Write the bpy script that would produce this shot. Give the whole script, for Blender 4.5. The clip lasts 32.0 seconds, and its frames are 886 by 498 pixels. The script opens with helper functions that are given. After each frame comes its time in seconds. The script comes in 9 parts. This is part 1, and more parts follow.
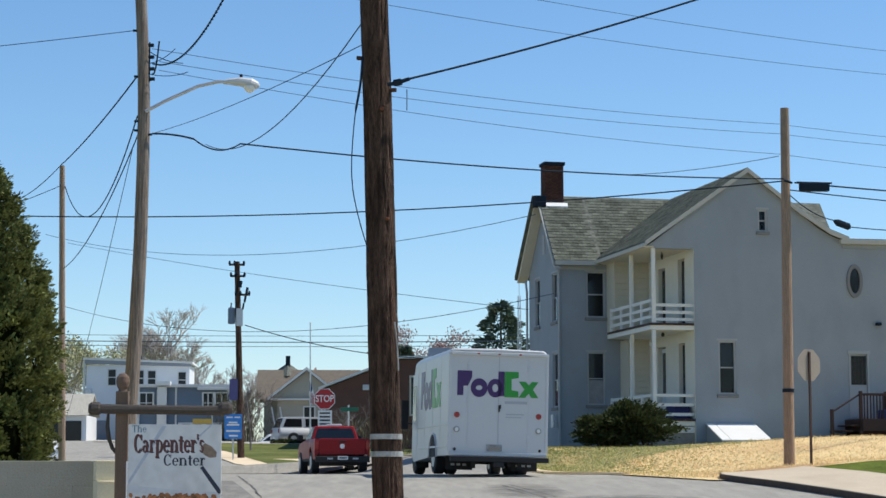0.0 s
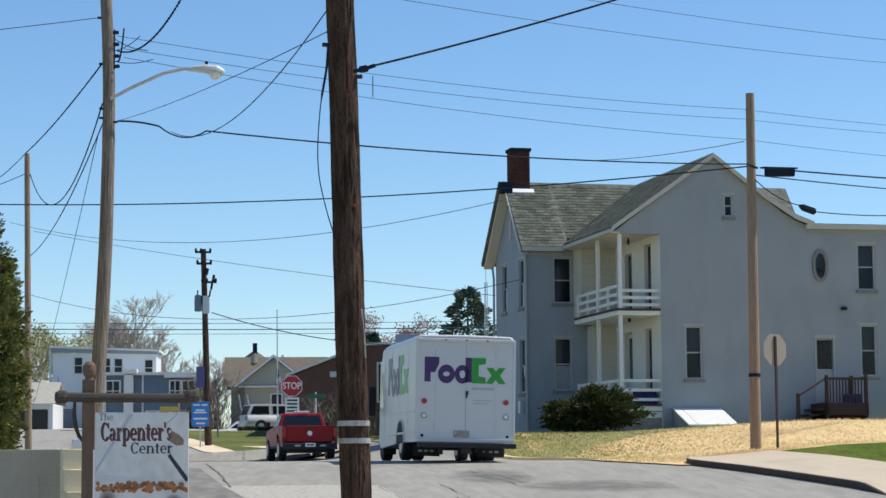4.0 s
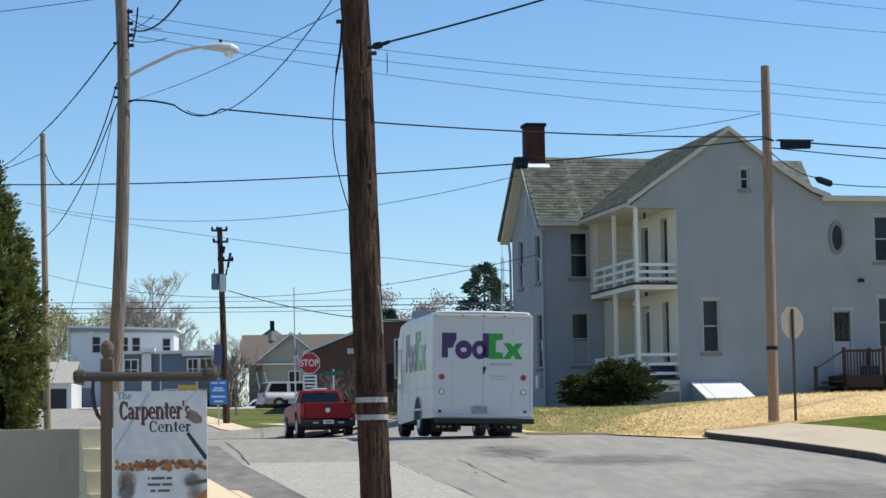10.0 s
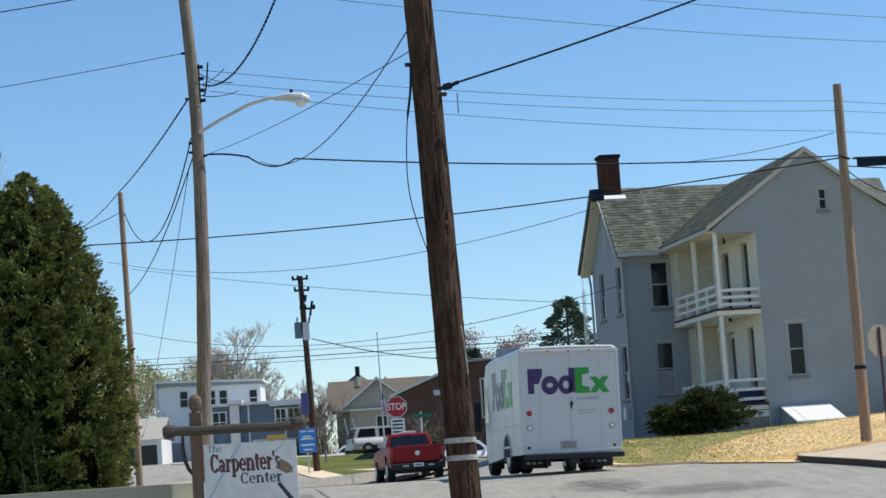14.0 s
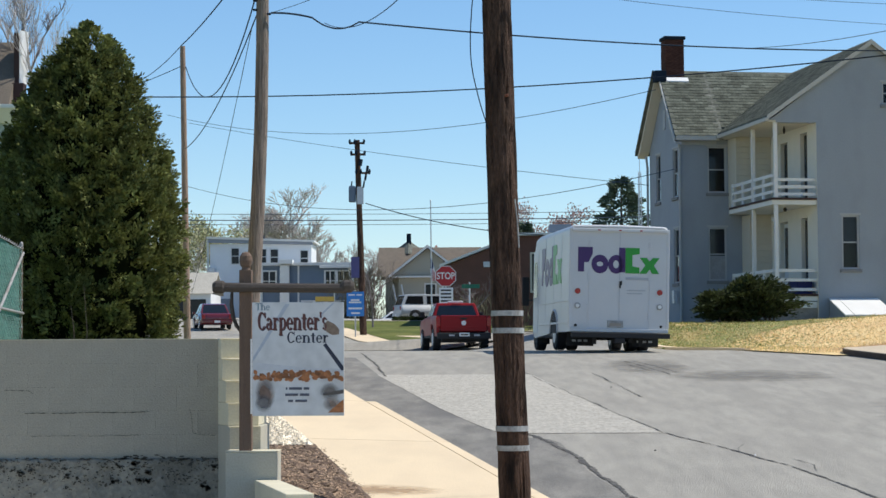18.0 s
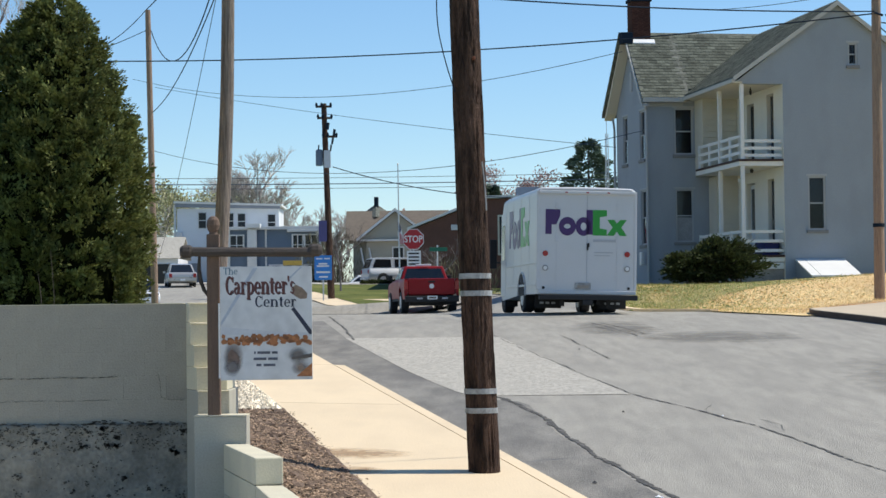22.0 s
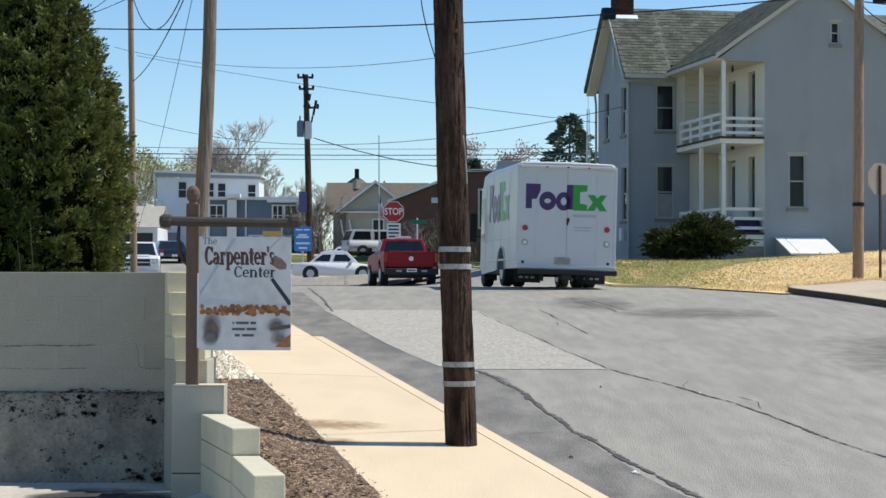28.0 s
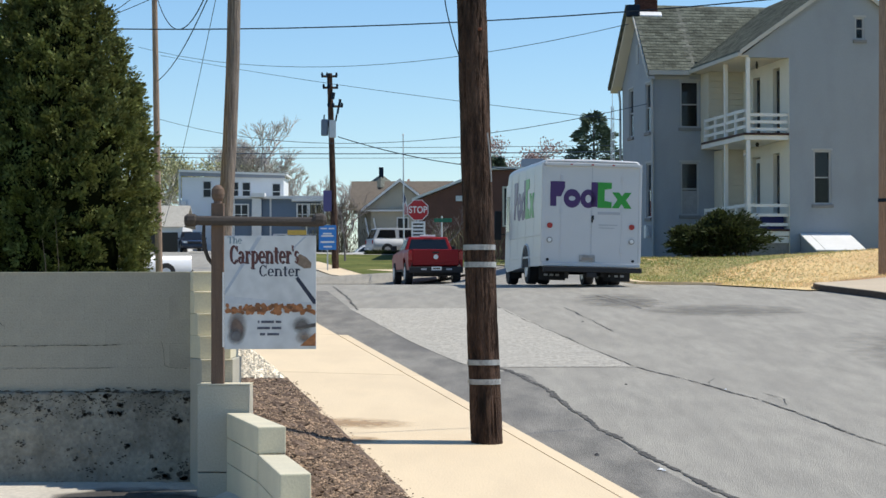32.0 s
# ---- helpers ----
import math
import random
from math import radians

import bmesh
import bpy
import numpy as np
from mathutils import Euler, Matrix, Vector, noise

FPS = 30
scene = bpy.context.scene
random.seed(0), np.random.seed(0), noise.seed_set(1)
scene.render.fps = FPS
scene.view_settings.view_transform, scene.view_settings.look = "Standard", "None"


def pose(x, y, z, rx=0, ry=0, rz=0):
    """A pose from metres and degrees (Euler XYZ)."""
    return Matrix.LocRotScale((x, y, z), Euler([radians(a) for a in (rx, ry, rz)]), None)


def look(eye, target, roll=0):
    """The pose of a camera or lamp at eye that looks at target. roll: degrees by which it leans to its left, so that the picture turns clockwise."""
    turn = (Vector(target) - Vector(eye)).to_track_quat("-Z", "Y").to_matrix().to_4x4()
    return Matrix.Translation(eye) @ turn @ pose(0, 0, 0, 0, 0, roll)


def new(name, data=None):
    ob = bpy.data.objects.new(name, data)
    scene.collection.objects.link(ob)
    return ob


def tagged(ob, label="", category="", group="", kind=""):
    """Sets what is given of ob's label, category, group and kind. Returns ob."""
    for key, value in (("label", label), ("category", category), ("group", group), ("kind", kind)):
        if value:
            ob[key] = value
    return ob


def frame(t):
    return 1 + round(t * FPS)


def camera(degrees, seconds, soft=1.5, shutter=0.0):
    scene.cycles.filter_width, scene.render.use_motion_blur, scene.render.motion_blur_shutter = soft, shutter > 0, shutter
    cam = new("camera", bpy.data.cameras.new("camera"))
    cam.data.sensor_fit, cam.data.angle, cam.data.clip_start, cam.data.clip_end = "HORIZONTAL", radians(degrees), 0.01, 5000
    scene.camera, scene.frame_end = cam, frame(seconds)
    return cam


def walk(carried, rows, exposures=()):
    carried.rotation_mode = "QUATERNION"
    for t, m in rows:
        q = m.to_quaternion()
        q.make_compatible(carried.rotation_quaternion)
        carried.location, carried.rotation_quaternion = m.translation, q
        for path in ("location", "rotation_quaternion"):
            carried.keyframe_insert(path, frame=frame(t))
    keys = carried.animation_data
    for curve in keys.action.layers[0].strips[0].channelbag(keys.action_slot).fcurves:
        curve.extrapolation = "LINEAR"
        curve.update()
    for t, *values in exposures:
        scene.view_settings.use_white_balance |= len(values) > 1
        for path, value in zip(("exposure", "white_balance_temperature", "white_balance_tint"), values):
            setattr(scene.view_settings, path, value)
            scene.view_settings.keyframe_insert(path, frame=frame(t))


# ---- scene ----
# camera: a hand-held telephoto that only turns
cam = camera(23.94, 32.0)
EYE = 1.56
TURNS = [
    (0.0, -2.556, 6.245, -0.064),
    (0.5, -2.466, 6.224, -0.172),
    (1.0, -2.216, 6.239, -0.469),
    (1.5, -2.121, 6.090, -0.712),
    (2.0, -2.274, 5.842, -0.709),
    (2.5, -2.641, 5.717, -0.711),
    (3.0, -3.071, 5.765, -0.644),
    (3.5, -3.338, 5.909, -0.506),
    (4.0, -3.474, 5.869, -0.415),
    (4.5, -3.428, 5.882, -0.351),
    (6.5, -3.737, 5.815, -0.274),
    (7.0, -3.762, 5.994, -0.062),
    (7.5, -3.624, 6.061, -0.161),
    (8.0, -3.550, 5.979, -0.112),
    (8.5, -3.712, 5.536, -0.159),
    (9.0, -4.736, 5.534, -1.176),
    (9.5, -4.394, 6.902, -0.586),
    (10.0, -3.022, 5.215, -0.936),
    (10.5, -1.007, 3.929, -0.899),
    (11.0, 2.501, 3.206, 1.379),
    (11.5, 4.881, 3.860, 0.748),
    (12.0, 5.722, 5.424, 0.581),
    (12.5, 8.156, 7.277, 0.356),
    (13.0, 5.684, 8.623, -1.811),
    (13.5, 2.794, 8.368, -3.743),
    (14.0, -0.876, 6.368, -3.837),
    (14.5, -1.093, 5.098, -2.161),
    (15.0, 0.013, 4.266, -1.088),
    (15.5, 0.944, 3.074, -1.258),
    (17.5, 1.175, 2.989, 0.014),
    (18.0, 0.754, 2.886, -0.293),
    (18.5, 0.464, 2.800, -0.375),
    (19.0, 0.587, 2.807, -0.494),
    (19.5, 0.798, 2.761, -0.536),
    (20.0, 0.613, 2.543, -0.558),
    (20.5, 0.149, 2.350, -0.559),
    (21.0, -0.162, 2.268, -0.595),
    (21.5, -0.129, 2.076, -0.714),
    (22.0, -0.126, 1.867, -0.670),
    (22.5, -0.372, 1.762, -0.656),
    (23.0, -0.532, 1.666, -0.647),
    (23.5, -0.460, 1.651, -0.451),
    (24.0, -0.325, 1.521, -0.173),
    (24.5, -0.593, 1.499, -0.062),
    (25.0, -0.995, 1.391, -0.094),
    (25.5, -0.995, 1.245, -0.090),
    (26.0, -0.923, 1.138, 0.029),
    (26.5, -0.760, 1.094, 0.236),
    (28.5, -0.643, 1.129, 0.099),
    (29.0, -0.576, 1.035, 0.133),
    (29.5, -0.541, 1.014, 0.156),
    (30.0, -0.399, 0.976, 0.189),
    (30.5, -0.269, 0.930, 0.184),
    (31.0, -0.171, 1.106, 0.067),
    (31.5, 0.019, 1.144, -0.147),
    (32.0, -0.000, 1.072, -0.128),
]
walk(cam, [(t, pose(0, 0, EYE, 90 + pitch, 0, yaw) @ pose(0, 0, 0, 0, 0, roll)) for t, yaw, pitch, roll in TURNS])

# ---- world, sun ----
SUN_AZ, SUN_EL = radians(80), radians(56)      # azimuth from +y towards +x
SUN_DIR = Vector((math.sin(SUN_AZ) * math.cos(SUN_EL), math.cos(SUN_AZ) * math.cos(SUN_EL), math.sin(SUN_EL)))
world = bpy.data.worlds.new("sky")
scene.world = world
world.use_nodes = True
_n = world.node_tree.nodes
_sky = _n.new("ShaderNodeTexSky")
_sky.sky_type, _sky.sun_disc = "NISHITA", False
_sky.sun_elevation, _sky.sun_rotation = SUN_EL, SUN_AZ
_sky.altitude, _sky.air_density, _sky.dust_density, _sky.ozone_density = 100, 1.0, 0.0, 6.0
_n["Background"].inputs["Strength"].default_value = 0.144
_sat = _n.new("ShaderNodeHueSaturation")
_sat.inputs["Hue"].default_value, _sat.inputs["Saturation"].default_value = 0.498, 1.08
world.node_tree.links.new(_sky.outputs[0], _sat.inputs["Color"])
world.node_tree.links.new(_sat.outputs[0], _n["Background"].inputs["Color"])
_sun = new("sun", bpy.data.lights.new("sun", "SUN"))
_sun.data.energy, _sun.data.angle, _sun.data.color = 5.0, radians(0.53), (1.0, 0.95, 0.87)
_sun.matrix_world = look(SUN_DIR * 60, (0, 0, 0))
scene.view_settings.exposure = 0.0


# ---- materials ----
def mat(name, color, rough=0.7, vary=0.18, scale=6.0, fine=60.0, bump=0.15, metal=0.0, dirt=None, dirt_amount=0.0, dirt_scale=1.2,
        spec=0.5, stretch=(1, 1, 1), per_object=0.0, per_island=0.0, coat=0.0, dist=0.02):
    m = bpy.data.materials.new(name)
    m.use_nodes = True
    nt = m.node_tree
    n, l = nt.nodes, nt.links
    b = n["Principled BSDF"]
    b.inputs["Metallic"].default_value = metal
    b.inputs["Specular IOR Level"].default_value = spec
    b.inputs["Coat Weight"].default_value = coat
    tc = n.new("ShaderNodeTexCoord")
    mp = n.new("ShaderNodeMapping")
    mp.inputs["Scale"].default_value = stretch
    l.new(tc.outputs["Object"], mp.inputs["Vector"])
    big = n.new("ShaderNodeTexNoise")
    big.inputs["Scale"].default_value, big.inputs["Detail"].default_value = scale, 5
    small = n.new("ShaderNodeTexNoise")
    small.inputs["Scale"].default_value, small.inputs["Detail"].default_value = fine, 3
    l.new(mp.outputs[0], big.inputs["Vector"])
    l.new(mp.outputs[0], small.inputs["Vector"])
    mix = n.new("ShaderNodeMath")
    mix.operation = "ADD"
    l.new(big.outputs[0], mix.inputs[0])
    l.new(small.outputs[0], mix.inputs[1])
    rng = n.new("ShaderNodeMapRange")
    rng.inputs["From Min"].default_value, rng.inputs["From Max"].default_value = 0.6, 1.4
    rng.inputs["To Min"].default_value, rng.inputs["To Max"].default_value = 1 - vary, 1 + vary
    l.new(mix.outputs[0], rng.inputs["Value"])
    value = rng.outputs[0]
    if per_object or per_island:
        src = n.new("ShaderNodeObjectInfo").outputs["Random"] if per_object else n.new("ShaderNodeNewGeometry").outputs["Random Per Island"]
        r2 = n.new("ShaderNodeMapRange")
        a = per_object or per_island
        r2.inputs["To Min"].default_value, r2.inputs["To Max"].default_value = 1 - a, 1 + a
        l.new(src, r2.inputs["Value"])
        mu = n.new("ShaderNodeMath")
        mu.operation = "MULTIPLY"
        l.new(value, mu.inputs[0])
        l.new(r2.outputs[0], mu.inputs[1])
        value = mu.outputs[0]
    vm = n.new("ShaderNodeVectorMath")
    vm.operation = "SCALE"
    vm.inputs[0].default_value = color
    l.new(value, vm.inputs["Scale"])
    col = vm.outputs[0]
    if dirt:
        dn = n.new("ShaderNodeTexNoise")
        dn.inputs["Scale"].default_value, dn.inputs["Detail"].default_value = dirt_scale, 7
        l.new(mp.outputs[0], dn.inputs["Vector"])
        dr = n.new("ShaderNodeMapRange")
        dr.inputs["From Min"].default_value, dr.inputs["From Max"].default_value = 0.48, 0.72
        dr.inputs["To Max"].default_value = dirt_amount
        l.new(dn.outputs[0], dr.inputs["Value"])
        mx = n.new("ShaderNodeMix")
        mx.data_type = "RGBA"
        l.new(dr.outputs[0], mx.inputs["Factor"])
        l.new(col, mx.inputs["A"])
        mx.inputs["B"].default_value = (*dirt, 1)
        col = mx.outputs["Result"]
    l.new(col, b.inputs["Base Color"])
    rr = n.new("ShaderNodeMapRange")
    rr.inputs["To Min"].default_value, rr.inputs["To Max"].default_value = max(0.02, rough - 0.1), min(1, rough + 0.1)
    l.new(big.outputs[0], rr.inputs["Value"])
    l.new(rr.outputs[0], b.inputs["Roughness"])
    if bump:
        bp = n.new("ShaderNodeBump")
        bp.inputs["Strength"].default_value, bp.inputs["Distance"].default_value = bump, dist
        l.new(mix.outputs[0], bp.inputs["Height"])
        l.new(bp.outputs[0], b.inputs["Normal"])
    return m


def glass_mat(name, tint=(0.6, 0.66, 0.68)):
    m = bpy.data.materials.new(name)
    m.use_nodes = True
    b = m.node_tree.nodes["Principled BSDF"]
    b.inputs["Base Color"].default_value = (*tint, 1)
    b.inputs["Transmission Weight"].default_value = 1.0
    b.inputs["Roughness"].default_value = 0.03
    b.inputs["IOR"].default_value = 1.3
    return m


def leafy(m, share):
    """Lets part of the light through thin leaves."""
    nt = m.node_tree
    b, out = nt.nodes["Principled BSDF"], nt.nodes["Material Output"]
    tr = nt.nodes.new("ShaderNodeBsdfTranslucent")
    mx = nt.nodes.new("ShaderNodeMixShader")
    mx.inputs[0].default_value = share
    nt.links.new(b.inputs["Base Color"].links[0].from_socket, tr.inputs["Color"])
    nt.links.new(b.outputs[0], mx.inputs[1])
    nt.links.new(tr.outputs[0], mx.inputs[2])
    nt.links.new(mx.outputs[0], out.inputs["Surface"])


def soft_stain_and_shade(m, scale=3.0, edge=0.25, most=1.0, plane="xy"):
    """Fades a stain, a print or painted shade out towards the rim of its sheet, raggedly."""
    nt = m.node_tree
    n, l = nt.nodes, nt.links
    b, out = n["Principled BSDF"], n["Material Output"]
    tc, mp, gr, no = n.new("ShaderNodeTexCoord"), n.new("ShaderNodeMapping"), n.new("ShaderNodeTexGradient"), n.new("ShaderNodeTexNoise")
    gr.gradient_type = "SPHERICAL"
    mp.inputs["Location"].default_value, mp.inputs["Scale"].default_value = ((-1, -1, 0), (2, 2, 0)) if plane == "xy" else ((-1, 0, -1), (2, 0, 2))
    no.inputs["Scale"].default_value, no.inputs["Detail"].default_value = scale, 6
    l.new(tc.outputs["Generated"], mp.inputs["Vector"])
    l.new(mp.outputs[0], gr.inputs["Vector"])
    l.new(tc.outputs["Object"], no.inputs["Vector"])
    mu, rg = n.new("ShaderNodeMath"), n.new("ShaderNodeMapRange")
    mu.operation = "MULTIPLY"
    l.new(gr.outputs["Fac"], mu.inputs[0])
    l.new(no.outputs[0], mu.inputs[1])
    rg.inputs["From Min"].default_value, rg.inputs["From Max"].default_value = 0.1, 0.1 + edge
    rg.inputs["To Max"].default_value = most
    l.new(mu.outputs[0], rg.inputs["Value"])
    tr, mx = n.new("ShaderNodeBsdfTransparent"), n.new("ShaderNodeMixShader")
    l.new(rg.outputs[0], mx.inputs[0])
    l.new(tr.outputs[0], mx.inputs[1])
    l.new(b.outputs[0], mx.inputs[2])
    l.new(mx.outputs[0], out.inputs["Surface"])


M_ASPHALT = mat("asphalt", (0.30, 0.281, 0.236), 0.95, 0.28, 3.5, 80, 0.5, dirt=(0.238, 0.222, 0.188), dirt_amount=0.55, dirt_scale=0.9, stretch=(1.3, 0.22, 1))
M_ASPHALT_DARK = mat("asphalt_newer", (0.190, 0.178, 0.152), 0.95, 0.55, 3.0, 75, 0.5, dirt=(0.11, 0.103, 0.094), dirt_amount=0.75, dirt_scale=1.0, stretch=(1, 0.3, 1))
M_ASPHALT_WORN = mat("asphalt_worn_dark", (0.205, 0.193, 0.165), 0.95, 0.4, 1.4, 65, 0.3)
soft_stain_and_shade(M_ASPHALT_WORN, 2.0, 0.45)
M_PATCH = mat("asphalt_patch", (0.40, 0.374, 0.315), 0.94, 0.42, 13, 85, 0.6, dirt=(0.335, 0.312, 0.265), dirt_amount=0.5, dirt_scale=3.0, stretch=(1.2, 0.5, 1))
M_TAR = mat("crack_filler", (0.07, 0.065, 0.058), 0.95, 0.8, 12, 60, 0.8, dirt=(0.20, 0.187, 0.158), dirt_amount=1.0, dirt_scale=7.0)
M_CONCRETE = mat("sidewalk_concrete", (0.69, 0.55, 0.36), 0.88, 0.05, 3, 50, 0.15, dirt=(0.5, 0.39, 0.26), dirt_amount=0.22, dirt_scale=1.6, per_object=0.025, stretch=(1, 0.3, 1))
M_KERB = mat("kerb_concrete", (0.42, 0.38, 0.31), 0.9, 0.2, 3, 50, 0.3, dirt=(0.16, 0.14, 0.12), dirt_amount=0.6)
M_GRASS = mat("lawn", (0.12, 0.17, 0.04), 0.95, 0.35, 2.5, 40, 0.5, dirt=(0.24, 0.21, 0.08), dirt_amount=0.6, dirt_scale=0.5)
M_LAWN = mat("green_lawn", (0.085, 0.115, 0.016), 1.0, spec=0.05, vary=0.55, scale=2.2, fine=14, bump=0.8, stretch=(1, 0.3, 1), dirt=(0.16, 0.165, 0.04), dirt_amount=0.6, dirt_scale=0.6)
M_FARLAWN = mat("distant_lawn", (0.105, 0.122, 0.037), 1.0, 0.4, 0.8, 6, 0.5, dirt=(0.20, 0.195, 0.065), dirt_amount=0.8, dirt_scale=0.35, spec=0.05)
M_APRON = mat("weathered_pavement", (0.53, 0.435, 0.305), 0.9, 0.10, 2, 30, 0.2, dirt=(0.40, 0.32, 0.22), dirt_amount=0.5, dirt_scale=0.8, stretch=(1, 0.4, 1))
M_LOT = mat("pale_lot_concrete", (0.56, 0.51, 0.42), 0.92, 0.25, 2, 20, 0.4, dirt=(0.24, 0.22, 0.18), dirt_amount=0.5, dirt_scale=1.0)
M_STRAW = mat("straw_mulch", (0.62, 0.46, 0.22), 0.95, 0.28, 5, 22, 0.5, dirt=(0.47, 0.26, 0.115), dirt_amount=0.55, dirt_scale=0.45, per_island=0.3, stretch=(1, 0.5, 1), dist=0.06)
M_WISP = mat("loose_straw", (0.76, 0.58, 0.30), 0.9, 0.2, 5, 45, 0.1, per_island=0.3)
leafy(M_WISP, 0.4)
M_SPROUT = mat("pale_green_sprout", (0.26, 0.27, 0.07), 0.9, 0.3, 5, 30, 0, per_island=0.4)
leafy(M_SPROUT, 0.4)
M_EARTH = mat("orange_bare_earth", (0.50, 0.27, 0.115), 0.95, 0.3, 4, 30, 0.3)
soft_stain_and_shade(M_EARTH, 2.5, 0.3, 0.9)
M_THINGRASS = mat("thin_grass_over_straw", (0.20, 0.205, 0.055), 0.95, 0.6, 3.5, 22, 0.9, dirt=(0.45, 0.33, 0.13), dirt_amount=0.95, dirt_scale=1.1, stretch=(1, 0.4, 1), dist=0.06)
M_KERBFACE = mat("dark_kerb_face", (0.075, 0.055, 0.042), 0.95, 0.4, 5, 40, 0.6)
M_MULCH = mat("bark_mulch", (0.165, 0.11, 0.074), 0.95, 0.5, 6, 40, 0.9, dirt=(0.075, 0.05, 0.033), dirt_amount=0.8, dirt_scale=2.2)
M_GRAVEL = mat("pale_gravel", (0.72, 0.62, 0.46), 0.9, 0.4, 12, 40, 0.7, per_island=0.4)
M_CHIP = mat("bark_chip", (0.25, 0.17, 0.108), 0.95, 0.4, 14, 60, 0.6, per_island=0.9)
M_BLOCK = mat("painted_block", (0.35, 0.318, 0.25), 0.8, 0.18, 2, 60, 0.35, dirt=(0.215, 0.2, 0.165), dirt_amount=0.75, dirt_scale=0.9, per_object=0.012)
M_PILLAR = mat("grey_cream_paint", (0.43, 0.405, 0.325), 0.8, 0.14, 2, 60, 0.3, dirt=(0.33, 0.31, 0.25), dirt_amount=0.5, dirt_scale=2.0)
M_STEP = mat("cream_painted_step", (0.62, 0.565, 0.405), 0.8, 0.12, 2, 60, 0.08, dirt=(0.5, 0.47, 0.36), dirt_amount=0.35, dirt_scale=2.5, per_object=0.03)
M_ROUGHCON = mat("old_rough_concrete", (0.25, 0.235, 0.19), 0.95, 0.35, 3, 26, 0.5, dirt=(0.085, 0.078, 0.062), dirt_amount=0.85, dirt_scale=1.9, dist=0.03)
M_PIT = mat("dark_pit", (0.07, 0.063, 0.05), 0.95, 0.4, 20, 60, 0.3)
M_POLE = mat("creosote_pole", (0.105, 0.062, 0.043), 0.92, 0.75, 6, 34, 1.0, stretch=(3.2, 3.2, 0.55), dirt=(0.016, 0.011, 0.009), dirt_amount=1.0, dirt_scale=3.2, dist=0.05, spec=0.2)
M_POLE_GREY = mat("weathered_pole", (0.25, 0.20, 0.16), 0.9, 0.6, 8, 40, 0.8, stretch=(5, 5, 0.3), dirt=(0.08, 0.06, 0.05), dirt_amount=0.85, dirt_scale=5)
M_POLE_TAN = mat("tan_pole", (0.31, 0.215, 0.152), 0.9, 0.45, 10, 60, 0.5, stretch=(5, 5, 0.35), dirt=(0.2, 0.12, 0.08), dirt_amount=0.5, dirt_scale=4)
M_POST = mat("sign_post_wood", (0.165, 0.105, 0.072), 0.85, 0.35, 8, 60, 0.5, stretch=(5, 5, 0.5), dirt=(0.09, 0.06, 0.045), dirt_amount=0.5, dirt_scale=4)
M_TIMBER_GREY = mat("grey_round_timber", (0.068, 0.055, 0.046), 0.9, 0.45, 8, 60, 0.5, stretch=(0.6, 5, 5))
M_GALV = mat("galvanised_steel", (0.55, 0.56, 0.57), 0.45, 0.15, 6, 50, 0.1, metal=0.6)
M_BAND = mat("dull_steel_band", (0.36, 0.36, 0.35), 0.55, 0.35, 8, 40, 0.2, metal=0.2, dirt=(0.16, 0.14, 0.12), dirt_amount=0.7, dirt_scale=9)
M_GREYWALL = mat("grey_shed_wall", (0.26, 0.28, 0.31), 0.8, 0.15, 1, 30, 0.1)
M_FENCE = mat("weathered_fence_steel", (0.30, 0.30, 0.295), 0.6, 0.3, 8, 40, 0.15, metal=0.2, dirt=(0.16, 0.12, 0.10), dirt_amount=0.6, dirt_scale=5)
M_WIRE = mat("black_wire", (0.019, 0.028, 0.042), 0.9, 0.2, 6, 50, 0, spec=0.05)
M_WIRE_GREY = mat("grey_wire", (0.065, 0.095, 0.135), 0.9, 0.2, 6, 50, 0, spec=0.05)
M_BLACK = mat("black_rubber", (0.018, 0.018, 0.019), 0.75, 0.25, 8, 60, 0.1)
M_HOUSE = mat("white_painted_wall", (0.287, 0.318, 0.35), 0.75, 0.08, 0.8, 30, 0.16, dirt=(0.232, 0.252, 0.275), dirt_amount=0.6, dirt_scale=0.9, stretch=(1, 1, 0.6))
M_SIDING = mat("cream_siding", (0.60, 0.56, 0.46), 0.7, 0.06, 2, 40, 0.1)
M_TRIM = mat("white_trim", (0.70, 0.69, 0.65), 0.6, 0.06, 3, 40, 0.08)
M_SILL = mat("grey_stone_sill", (0.20, 0.20, 0.20), 0.85, 0.15, 4, 50, 0.2)
M_SHINGLE = mat("asphalt_shingles", (0.105, 0.112, 0.09), 0.95, 0.6, 3.5, 9, 0.6, stretch=(1.0, 2.6, 2.6), dirt=(0.24, 0.245, 0.205), dirt_amount=0.7, dirt_scale=2.6)
M_TAB = mat("shingle_tab", (0.112, 0.12, 0.095), 0.95, 0.5, 2.2, 14, 0.4, per_island=0.3, spec=0.1)
M_BRICK = mat("chimney_brick", (0.088, 0.04, 0.03), 0.95, 0.7, 5, 9, 0.6, per_object=0.2, dirt=(0.035, 0.025, 0.022), dirt_amount=0.8, dirt_scale=2.0, stretch=(1, 1, 2.5), spec=0.1)
M_STONE = mat("foundation_stone", (0.30, 0.28, 0.25), 0.92, 0.3, 6, 40, 0.6, per_island=0.3)
M_CURTAIN = mat("pale_curtain", (0.62, 0.62, 0.60), 0.9, 0.1, 3, 40, 0.1)
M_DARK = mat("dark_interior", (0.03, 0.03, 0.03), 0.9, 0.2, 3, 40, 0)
M_GLASS = glass_mat("window_glass", (0.26, 0.28, 0.31))
M_CREAMTRIM = mat("cream_eave_trim", (0.48, 0.46, 0.41), 0.65, 0.1, 3, 40, 0.08)
